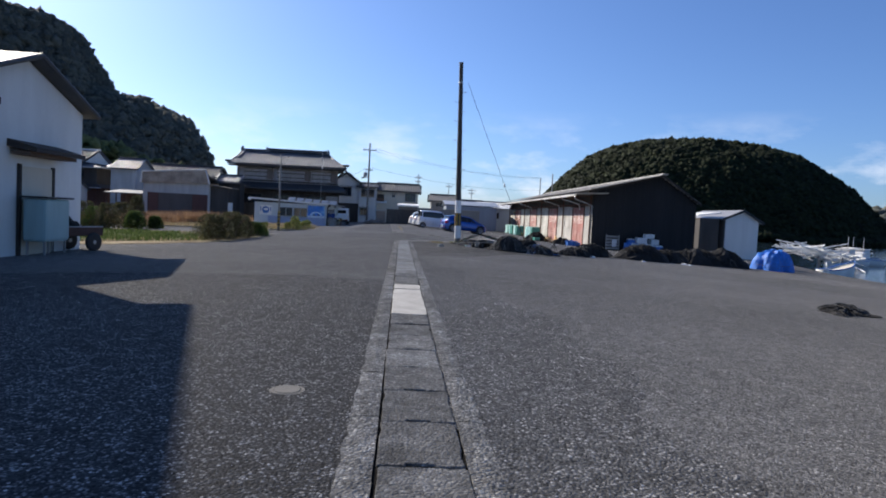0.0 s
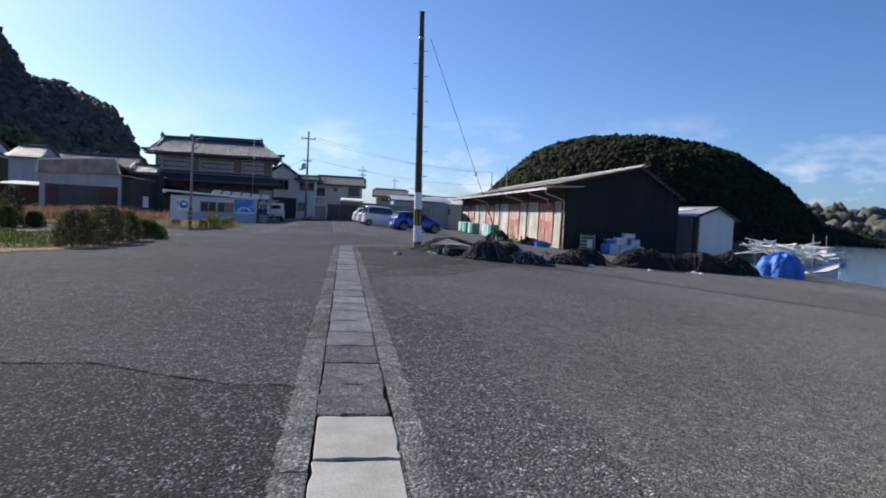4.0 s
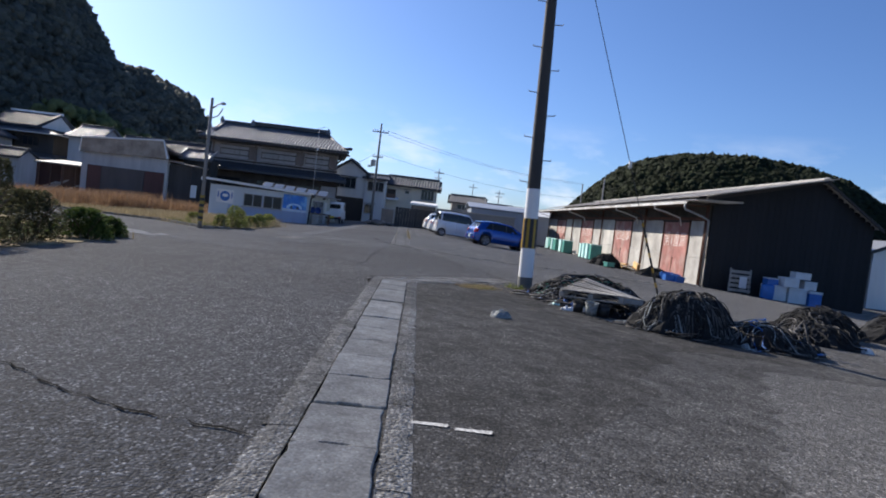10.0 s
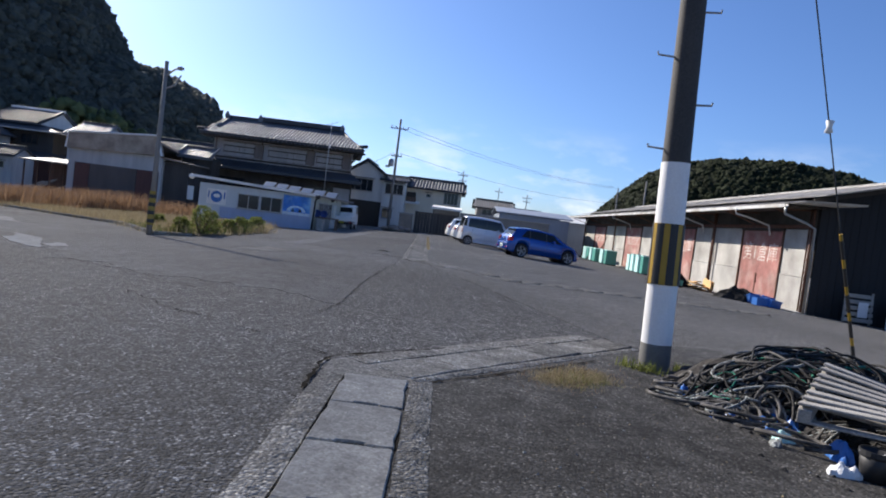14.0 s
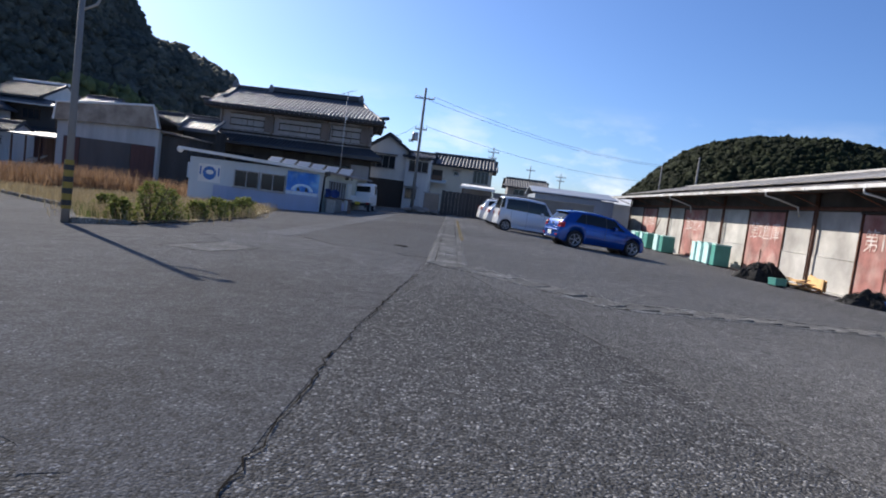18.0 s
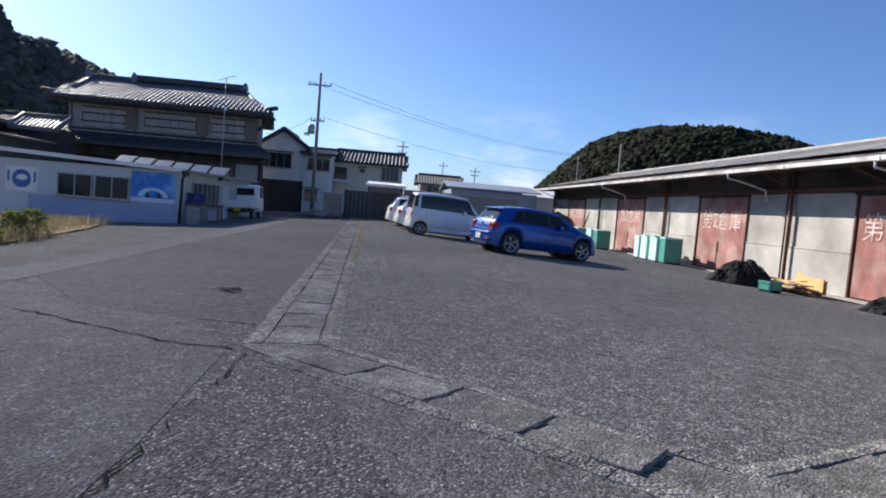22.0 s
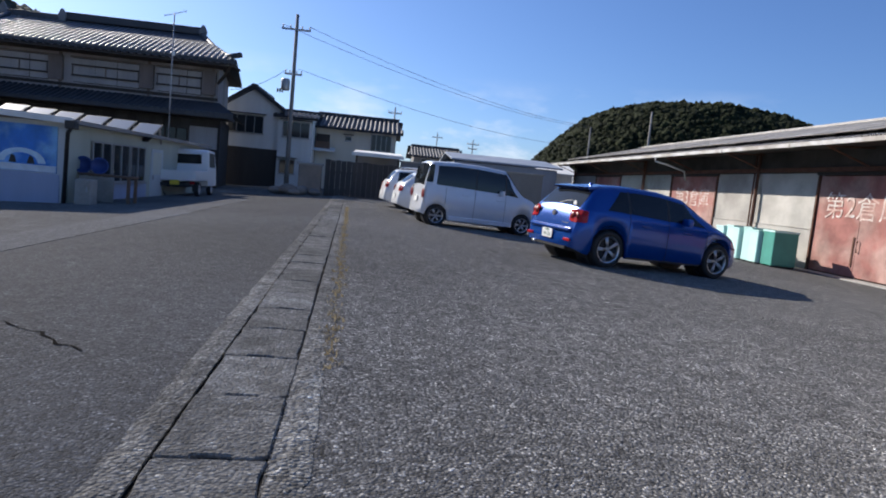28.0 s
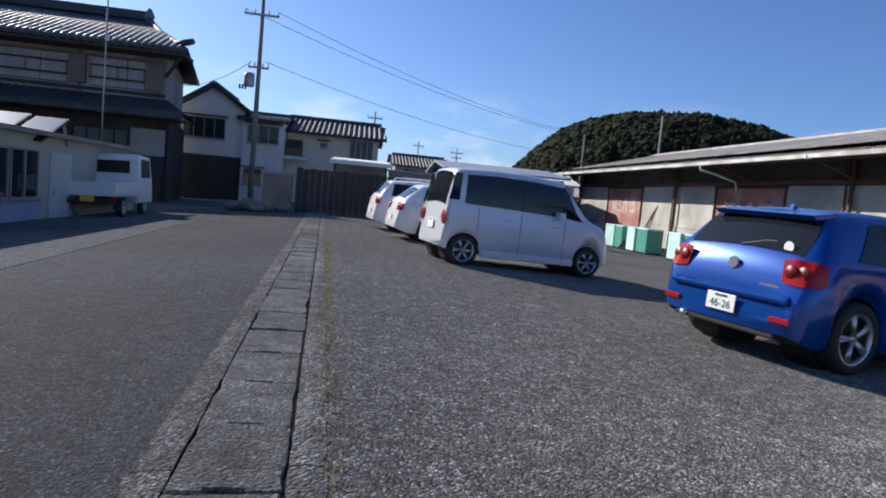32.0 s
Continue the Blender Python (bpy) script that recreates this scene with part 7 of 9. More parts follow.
service_pole(-5.05, 82.6, 10.5, "concrete electric pole with cross-arms and a transformer", ((9.6, 1.7), (7.0, 1.0)))
service_pole(21.2, 91.5, 9.3, "bare concrete pole behind the warehouse roof", (), 0.12, False)
service_pole(23.8, 114, 10.3, "slim concrete pole far behind the warehouse", (), 0.13, False)
service_pole(1.5, 106, 8.2, "small pole with cross-arms among the houses", ((7.6, 1.3), (6.9, 1.0)), 0.1, False)
service_pole(12.5, 128, 8.0, "distant pole with cross-arms", ((7.4, 1.6), (6.8, 1.2)), 0.1, False)
service_pole(8.0, 132, 8.6, "distant pole with a cross-arm", ((7.9, 1.4),), 0.1, False)


def wire_run(points, sag, label):
    pts = []
    for (a, b) in zip(points, points[1:]):
        a, b = Vector(a), Vector(b)
        for i in range(17):
            f = i / 16
            p = a.lerp(b, f)
            p.z -= sag * 4 * f * (1 - f)
            pts.append(p)
    root = thing("power_line", None, label, "wire", "overhead wires")
    part("wire", Shape().tube(pts, 0.014, 5), M_BLACK, root)


for k, (dx, z) in enumerate(((-0.8, 9.55), (0.75, 9.55), (0.3, 7.05))):
    wire_run([(-5.05 + dx, 82.5, z), (23.8, 113.9, z - 0.6 + 0.2 * k)], 0.9, "thin dark overhead power line")
wire_run([(-5.4, 82.5, 7.0), (-9.0, 84.0, 5.6)], 0.3, "service cable to the big house")


def light_pole():
    x, y = -7.75, 41.2
    root = thing("street_light", pose(x, y, gz(x) - 0.05), "thin grey light pole with a striped foot and two short arms", "street light")
    part("shaft", Shape().lathe([(0, 0), (0.08, 0), (0.055, 5.15), (0, 5.16)], 12), bpy.data.materials["pole_concrete"], root, smooth=True)
    guard = part("stripe_guard", Shape().lathe([(0.09, 0.35), (0.095, 0.36), (0.09, 1.35)], 12), surface("yellow_sleeve", (0.25, 0.18, 0.025), 0.6, 0, 0.2, 0.3, 0.05, 0.02, 0.1), root)
    for k in range(4):
        part("black_stripe", Shape().lathe([(0.0975, 0.42 + 0.24 * k), (0.0965, 0.53 + 0.24 * k)], 12), M_BLACK, guard)
    part("lamp_arm", Shape().tube([(0, 0, 4.72), (0.3, -0.1, 4.92), (0.46, -0.18, 4.96)], 0.028, 6), M_STEEL, root)
    part("lamp_head", Shape().lathe([(0, 0), (0.05, 0.03), (0.065, 0.12), (0.03, 0.2), (0, 0.21)], 12, "x", (0.4, -0.18, 4.95)), M_GREYWALL, root, smooth=True)
    part("bracket", Shape().tube([(0, 0, 4.35), (0.28, 0.05, 4.5), (0.42, 0.08, 4.8)], 0.025, 6), M_STEEL, root)


light_pole()


def mast():
    root = thing("aerial_mast", pose(-10.4, 77.4, gz(10.4) - 0.1), "slim white mast with a television aerial in front of the house", "aerial")
    part("shaft", Shape().lathe([(0, 0), (0.045, 0), (0.03, 8.9), (0, 8.92)], 10), M_STEEL, root, smooth=True)
    part("boom", Shape().tube([(-0.5, 0, 8.7), (0.6, 0.1, 9.1)], 0.015, 5), M_STEEL, root)
    for k in range(6):
        part("element", Shape().tube([(-0.4 + 0.18 * k, -0.3, 8.74 + 0.06 * k), (-0.4 + 0.18 * k, 0.35, 8.74 + 0.06 * k)], 0.008, 4), M_STEEL, root)
    part("box", Shape().box((0.06, -0.04, 6.9), (0.14, 0.12, 0.24)), M_WHITE, root, bevel=0.02)


mast()


AREA["far"] = False


# ---- nets, ropes and clutter ----
def heap_shape(rx, ry, h, seed, rough=0.22, n=46, rings=16, power=2.6):
    """A low uneven heap."""
    rows = []
    for j in range(rings + 1):
        f = j / rings
        row = []
        for i in range(n + 1):
            a = 2 * math.pi * (i % n) / n
            k = 1 + rough * noise.noise((math.cos(a) * 1.7 + seed, math.sin(a) * 1.7, f))
            r = (1 - f) * k
            z = h * (1 - (1 - f) ** power) * (1 + rough * 1.6 * noise.noise((math.cos(a) * r * 2.4 + seed, math.sin(a) * r * 2.4, seed)))
            z += 0.07 * noise.noise((math.cos(a) * r * rx * 6, math.sin(a) * r * ry * 6, seed + f)) + 0.05 * noise.noise((math.cos(a) * r * rx * 17, math.sin(a) * r * ry * 17, seed))
            row.append((rx * r * math.cos(a), ry * r * math.sin(a), max(z, -0.05) if j else -0.05))
        rows.append(row)
    return Shape().quad_grid(rows)


def tangle(rx, ry, h, count, radius, seed, spread=1.0, loops=0.55):
    """Long lengths and round coils of rope lying over a heap."""
    rnd = random.Random(seed)
    s = Shape()

    def cover(x, y):
        return h * (1 - min(1.0, math.hypot(x / rx, y / ry)) ** 2.6) * 0.98

    for k in range(count):
        pts = []
        ph, wave = rnd.uniform(0, 6.28), rnd.uniform(0.03, 0.13)
        lift = rnd.random() ** 2 * 0.1 * min(1.0, h * 2.5)
        if rnd.random() < loops:
            a, d = rnd.uniform(0, 6.28), math.sqrt(rnd.random()) * spread
            cx, cy = rx * d * math.cos(a), ry * d * math.sin(a)
            rr, turn = rnd.uniform(0.07, 0.26), rnd.uniform(4.5, 13)
            squash, lean = rnd.uniform(0.6, 1), rnd.uniform(0, 3.14)
            n = int(turn * 3) + 4
            for i in range(n):
                f = i / (n - 1)
                t = ph + turn * f
                q = rr * (1 + 0.12 * math.sin(1.7 * t + k) + 0.12 * f)
                u, v = q * math.cos(t), q * squash * math.sin(t)
                x, y = cx + u * math.cos(lean) - v * math.sin(lean), cy + u * math.sin(lean) + v * math.cos(lean)
                pts.append((x, y, cover(x, y) + radius + lift * (0.5 + 0.5 * math.sin(t * 0.8 + k)) + 0.012 * f))
        else:
            a = rnd.uniform(0, 6.28)
            b = a + rnd.uniform(0.5, 3.4)
            ea, eb = rnd.uniform(0.45, 1.05) * spread, rnd.uniform(0.45, 1.05) * spread
            pa, pb = Vector((rx * ea * math.cos(a), ry * ea * math.sin(a), 0)), Vector((rx * eb * math.cos(b), ry * eb * math.sin(b), 0))
            mid = (pa + pb) / 2 + Vector((rnd.uniform(-0.35, 0.35) * rx, rnd.uniform(-0.35, 0.35) * ry, 0))
            n = 28
            for i in range(n):
                f = i / (n - 1)
                q = pa * (1 - f) ** 2 + mid * 2 * f * (1 - f) + pb * f * f
                w = wave * (math.sin(ph + f * 9.0) + 0.5 * math.sin(2.3 * ph + f * 19.0))
                x, y = q.x + w, q.y + wave * (math.cos(ph * 1.7 + f * 7.5) + 0.5 * math.cos(ph + f * 17.0))
                pts.append((x, y, cover(x, y) + radius + lift * math.sin(math.pi * f) + 0.3 * wave * (1 + math.sin(ph + f * 9.0)) * min(1.0, h * 3)))
        s.tube(pts, radius * rnd.choice((0.6, 0.8, 1.0, 1.0, 1.3, 1.5)), 6, caps=False)
    return s


M_NET = surface("black_net", (0.009, 0.009, 0.0095), 0.95, 0, 0.4, 0.25, 0.6, 0.03, 1.0)
M_NETBROWN = surface("brown_net", (0.024, 0.02, 0.018), 0.95, 0, 0.4, 0.25, 0.6, 0.03, 1.0)
M_ROPE = surface("grey_rope", (0.13, 0.122, 0.114), 0.95, 0, 0.55, 0.12, 0.55, 0.007, 1.0, tint=(0.035, 0.033, 0.03))
M_ROPE_DARK = surface("dark_rope", (0.018, 0.0175, 0.017), 0.95, 0, 0.4, 0.3, 0.4, 0.008, 0.8)
M_ROPE_GREEN = surface("green_rope", (0.03, 0.2, 0.13), 0.9, 0, 0.3, 0.3, 0.3, 0.008, 0.8)
M_BLUEPLASTIC = surface("blue_plastic", (0.02, 0.12, 0.4), 0.45, 0, 0.2, 0.3, 0.08, 0.01, 0.1)
M_TEAL = surface("mint_plastic", (0.5, 0.76, 0.72), 0.5, 0, 0.12, 0.5, 0.05, 0.01, 0.05, vary=0.12)
M_TEALDARK = surface("green_plastic", (0.06, 0.27, 0.22), 0.5, 0, 0.15, 0.5, 0.05, 0.01, 0.05, vary=0.1)
M_FRESHWOOD = surface("fresh_timber", (0.55, 0.36, 0.16), 0.85, 0, 0.2, 0.4, 0.15, 0.012, 0.3, vary=0.2)
M_SCRAP = surface("grey_cloth", (0.24, 0.255, 0.25), 0.95, 0, 0.4, 0.06, 0.6, 0.012, 1.0)
M_FOAM = surface("white_foam", (0.62, 0.63, 0.64), 0.8, 0, 0.1, 0.3, 0.06, 0.006, 0.2)


def net_pile(x, y, rx, ry, h, seed, label, ropes=(40, 20), mat=None, turn=0.0, colours=(), pale=0):
    root = thing("net_pile", pose(x, y, gz(x), 0, 0, turn), label, "net pile", "nets along the quay")
    part("netting", heap_shape(rx, ry, h, seed, 0.42 if h < 0.5 else 0.24), mat or M_NET, root)
    if ropes[0]:
        tagged(part("dark_rope", tangle(rx, ry, h, int(ropes[0] * 2.6), 0.0085, seed + 1), M_ROPE_DARK, root, smooth=True), kind="stuff")
    if ropes[1]:
        tagged(part("grey_rope", tangle(rx, ry, h, int(ropes[1] * 1.5), 0.0105, seed + 2, 1.05), M_ROPE, root, smooth=True), kind="stuff")
    if pale:
        tagged(part("pale_cord", tangle(rx, ry, h, pale, 0.009, seed + 5, 1.12), M_SCRAP, root, smooth=True), kind="stuff")
    for k, m in enumerate(colours):
        tagged(part("coloured_rope", tangle(rx * 0.95, ry * 0.95, h * 1.06, 10, 0.0095, seed + 9 + k, 1.1), m, root, smooth=True), kind="stuff")
    return root


net_pile(3.55, 28.9, 1.25, 0.85, 0.42, 1, "tangled heap of grey and green ropes beside the pole", (50, 40), M_NETBROWN, 20, (M_ROPE_GREEN, M_ROPE_GREEN), 26)
net_pile(2.85, 28.45, 0.6, 0.42, 0.12, 21, "loose lengths of grey and green rope on the asphalt", (8, 14), M_NETBROWN, 30, (M_ROPE_GREEN,), 8)
net_pile(3.55, 27.6, 0.75, 0.5, 0.16, 22, "low heap of brown netting under the pallet", (20, 8), M_NETBROWN, -40, (), 6)
net_pile(3.85, 26.5, 0.5, 0.24, 0.06, 23, "thin cords and scraps trailing over the asphalt", (6, 6), M_NETBROWN, -20, (), 14)


def rope_coil(x, y, r, squash, turn, seed, radius=0.018):
    """One thick rope laid in a loose open coil."""
    s = Shape()
    pts = []
    for i in range(46):
        f = i / 45
        t = f * 10.5 + seed
        q = r * (1 - 0.28 * f + 0.06 * math.sin(2.3 * t))
        pts.append((q * math.cos(t), q * squash * math.sin(t), radius + 0.05 * f + 0.015 * (1 + math.sin(1.3 * t))))
    s.tube(pts, radius, 8)
    ob = whole("rope_coil", s, M_ROPE, "thick grey rope in a loose coil on the asphalt", "rope", "rope coils beside the pole", smooth=True)
    ob.location = (x, y, gz(x))
    ob.rotation_euler = (0, 0, math.radians(turn))


rope_coil(2.36, 28.45, 0.33, 0.6, -35, 0.4, 0.014)
rope_coil(2.62, 28.15, 0.34, 0.55, -30, 2.1, 0.014)
rope_coil(2.5, 28.95, 0.27, 0.6, 10, 4.0, 0.015)
rope_coil(2.78, 27.68, 0.26, 0.5, -35, 5.0, 0.015)
net_pile(4.4, 26.5, 0.78, 0.55, 0.54, 2, "heap of black netting and hose", (130, 56), M_NET, 0, (), 26)
net_pile(5.6, 28.6, 0.8, 0.6, 0.45, 3, "heap of black ropes behind the pallet", (50, 16), M_NET, 30)
net_pile(5.7, 26.5, 0.8, 0.5, 0.3, 4, "low heap of nets and broken floats", (36, 20), M_NETBROWN, -20, (M_BLUEPLASTIC,), 22)
net_pile(7.9, 28.6, 0.9, 0.65, 0.3, 5, "low heap of dark nets", (24, 12), M_NET, 10)
net_pile(9.2, 30.5, 1.3, 0.8, 0.5, 6, "heap of black nets on the lot", (50, 8), M_NET, 30)
net_pile(12.2, 31.6, 1.6, 1.0, 0.7, 7, "large rounded bundle of black netting", (60, 3), M_NET, 25)
net_pile(14.0, 32.6, 1.1, 0.9, 0.6, 8, "rounded bundle of black netting", (50, 3), M_NET, 10)
net_pile(16.0, 33.6, 1.6, 1.1, 0.78, 9, "large bundle of brown-black netting", (60, 4), M_NET, 15)
net_pile(18.1, 34.6, 1.6, 1.1, 0.85, 10, "large bundle of black netting beside the tarpaulin", (60, 4), M_NET, 20)
net_pile(9.2, 12.4, 1.2, 0.45, 0.12, 11, "flat scrap of dark netting on the asphalt", (10, 0), M_NET, 50)
net_pile(12.0, 53.6, 1.0, 0.85, 0.68, 13, "mound of black netting by the warehouse wall", (10, 0), M_NET, 0)
net_pile(13.2, 48.6, 1.0, 0.7, 0.4, 14, "mound of dark netting beside blue plastic", (10, 0), M_NET, 0)
net_pile(13.4, 77.6, 0.5, 0.5, 0.45, 15, "small brown net heap by the wall", (6, 0), M_NETBROWN, 0)


def hand_cart(x, y, turn):
    """A two-wheeled cart with a dark tray and a covered load."""
    root = thing("hand_cart", pose(x, y, gz(x), 0, 0, turn), "dark two-wheeled cart with a covered load beside the house", "cart")
    m_tray = surface("maroon_paint", (0.05, 0.022, 0.02), 0.6, 0.2, 0.3, 0.3, 0.12, 0.02, 0.2)
    part("tray", Shape().box((0, 0, 0.5), (1.5, 0.85, 0.05)), m_tray, root, bevel=0.01)
    for dy in (-0.41, 0.41):
        part("tray_side", Shape().box((0, dy, 0.62), (1.5, 0.03, 0.22)), m_tray, root, bevel=0.006)
        part("side_rail", Shape().tube([(-0.75, dy, 0.75), (0.75, dy, 0.75)], 0.02, 6), M_STEEL, root)
        wh = part("wheel", Shape().lathe([(0, -0.04), (0.2, -0.05), (0.27, -0.045), (0.29, 0.0), (0.27, 0.045), (0.2, 0.05), (0, 0.04)], 20, "y", (0.35, dy * 1.15, 0.29)), M_RUBBER, root, smooth=True)
        part("hub", Shape().lathe([(0, -0.06), (0.06, -0.055), (0.06, 0.055), (0, 0.06)], 12, "y", (0.35, dy * 1.15, 0.29)), M_STEEL, wh)
        part("handle", Shape().tube([(-0.7, dy * 0.8, 0.5), (-1.2, dy * 0.8, 0.75), (-1.5, dy * 0.7, 0.85)], 0.02, 6), M_STEEL, root)
    part("prop", Shape().tube([(-0.65, 0, 0.5), (-0.68, 0, 0.02)], 0.025, 6), M_STEEL, root)
    load = heap_shape(0.55, 0.4, 0.5, 44, 0.2, 30, 9)
    part("load_cover", load, M_NET, root, "black sheet over a lumpy load").location = (-0.25, 0, 0.53)


hand_cart(-10.0, 19.3, 70)


def pallet(x, y, z, turn, tilt, label, size=(1.1, 1.5)):
    root = thing("pallet", pose(x, y, z, tilt[0], tilt[1], turn), label, "pallet", "pallets")
    w, d = size
    for k in range(7):
        placed("deck_board", PALLET_BOARD, root, (-w / 2 + w * (k + 0.5) / 7, 0, 0.13), (0, 0, 0), (1, d, 1))
    for k in range(3):
        part("bearer", Shape().box((0, -d / 2 + 0.05 + (d - 0.1) * k / 2, 0.075), (w, 0.09, 0.09)), M_PALLET, root, bevel=0.006)
    for k in range(3):
        placed("base_board", PALLET_BOARD, root, (-w / 2 + 0.08 + (w - 0.16) * k / 2, 0, 0.015), (0, 0, 0), (1, d, 1))
    return root


PALLET_BOARD = Shape().box((0, 0, 0), (0.118, 1, 0.022)).mesh("deck_board", M_PALLET, bevel=0.004)


def tilted_pallet():
    """Pallet lying askew, one corner raised on the ropes and one sunk in the nets."""
    root = thing("pallet", pose(2.75, 27.65, gz(2.75)), "weathered grey timber pallet lying askew on ropes", "pallet", "pallets")
    near_a, near_b = Vector((0, 0, 0.29)), Vector((0.87, -0.76, 0.36))
    far_a, far_b = Vector((0.67, 0.84, 0.48)), Vector((1.5, 0.08, 0.25))

    def board(kind, a, b, width, thick, down, mesh_mat=M_PALLET):
        d = b - a
        ob = part(kind, Shape().box((0, 0, 0), (width, d.length, thick)), mesh_mat, root, bevel=0.004)
        ob.location = (a + b) / 2 - Vector((0, 0, down))
        ob.rotation_euler = d.to_track_quat("Y", "Z").to_euler()

    for k in range(8):
        f = (k + 0.35) / 7.7
        board("deck_board", near_a.lerp(far_a, f), near_b.lerp(far_b, f), 0.098, 0.02, 0.004 * (k % 3))
    for f in (0.04, 0.5, 0.96):
        board("bearer", near_a.lerp(near_b, f), far_a.lerp(far_b, f), 0.085, 0.08, 0.062)
    for f in (0.05, 0.35, 0.65, 0.95):
        board("base_board", near_a.lerp(far_a, f), near_b.lerp(far_b, f), 0.095, 0.02, 0.116)


tilted_pallet()


def bucket(x, y, r, h, mat, label, tilt=0):
    root = thing("bucket", pose(x, y, gz(x) + 0.01, tilt, 0, 0), label, "bucket", "scattered containers")
    part("pail", Shape().lathe([(0, 0), (r * 0.82, 0), (r, h), (r * 0.95, h), (r * 0.78, 0.02), (0, 0.02)], 20), mat, root, smooth=True)
    part("rim", Shape().lathe([(r, h - 0.03), (r * 1.06, h - 0.02), (r * 1.06, h + 0.01), (r * 0.98, h + 0.01)], 20), mat, root)
    part("handle", Shape().tube([(r * math.cos(a), 0.02 + r * 0.3 * math.sin(a), h - r * 0.5 * math.sin(a)) for a in [math.pi * i / 8 for i in range(9)]], 0.006, 5), M_STEEL, root)


bucket(3.34, 26.98, 0.11, 0.2, M_BLACK, "black plastic pail by the pallet")
bucket(3.14, 26.98, 0.1, 0.2, M_SCRAP, "grey plastic pot by the pallet", 8)
bucket(2.98, 27.18, 0.09, 0.17, M_BLACK, "black plastic pail under the pallet's edge")


def rag(x, y, r, seed, mat, label, h=0.1):
    ob = whole("rag", heap_shape(r, r * 0.6, h, seed, 0.28, 22, 7), mat, label, "rag", "scraps on the asphalt")
    ob.location = (x, y, gz(x))
    ob.rotation_euler = (0, 0, seed * 1.3)


rag(1.45, 25.2, 0.21, 3, M_SCRAP, "crumpled grey net scrap on the asphalt", 0.085)
rag(2.82, 27.2, 0.13, 5, M_FOAM, "pale plastic scraps by the pallet", 0.06)
rag(2.6, 27.62, 0.09, 6, M_SCRAP, "torn grey plastic on the asphalt", 0.03)
rag(2.5, 28.12, 0.16, 41, M_BLUEPLASTIC, "flattened blue sheeting before the ropes", 0.05)
rag(2.72, 28.0, 0.13, 43, M_BLUEPLASTIC, "torn blue sheeting before the ropes", 0.06)
rag(3.1, 27.3, 0.1, 8, M_FOAM, "white torn bag by the pallet", 0.05)
rag(2.62, 28.3, 0.17, 31, M_BLUEPLASTIC, "crumpled blue sheeting among the ropes", 0.06)
rag(2.92, 28.12, 0.22, 33, M_BLUEPLASTIC, "strip of crumpled blue sheeting by the pallet", 0.07)
rag(2.98, 27.5, 0.12, 35, M_BLUEPLASTIC, "blue sheeting bunched under the pallet", 0.12)
rag(2.75, 27.74, 0.09, 36, M_TEAL, "pale mint plastic scrap on the asphalt", 0.04)
rag(2.45, 28.72, 0.1, 37, M_BLUEPLASTIC, "small blue scrap in the rope coil", 0.08)
rag(5.2, 25.9, 0.12, 9, M_SCRAP, "pale torn cloth beside the nets", 0.05)
rag(8.6, 28.2, 0.2, 12, M_FOAM, "white foam scrap beside the nets", 0.06)
rag(14.4, 31.0, 0.3, 14, M_FOAM, "pale foam scraps beside the bundles", 0.06)
rag(11.6, 29.6, 0.18, 15, M_FOAM, "white foam scrap on the asphalt", 0.05)
M_WORNWHITE = surface("worn_road_paint", (0.42, 0.42, 0.41), 0.9, 0, 0.3, 0.1, 0.5, 0.02, 0.3)
for k, (x, y) in enumerate(((0.45, 20.5), (0.7, 20.47))):
    ob = whole("paint_mark", Shape().quad_grid([[(-0.11, -0.02, 0), (0.1, -0.03, 0)], [(-0.1, 0.02, 0), (0.11, 0.025, 0)]]), M_WORNWHITE, "short white paint mark on asphalt", "road marking", "paint marks")
    ob.location = (x, y, gz(x) + 0.013)


def tripod(x, y):
    root = thing("rod_tripod", pose(x, y, gz(x)), "broken grey metal rod frame standing in the nets", "frame")
    for a, b in (((-0.35, -0.1, 0), (0.05, 0, 0.5)), ((0.35, 0.15, 0), (0.05, 0, 0.5)), ((0.0, -0.4, 0), (0.05, 0, 0.5)), ((-0.5, 0.2, 0.15), (0.2, 0.0, 0.4))):
        part("rod", Shape().tube([a, b], 0.014, 6), M_ROPE, root)


tripod(6.4, 26.7)


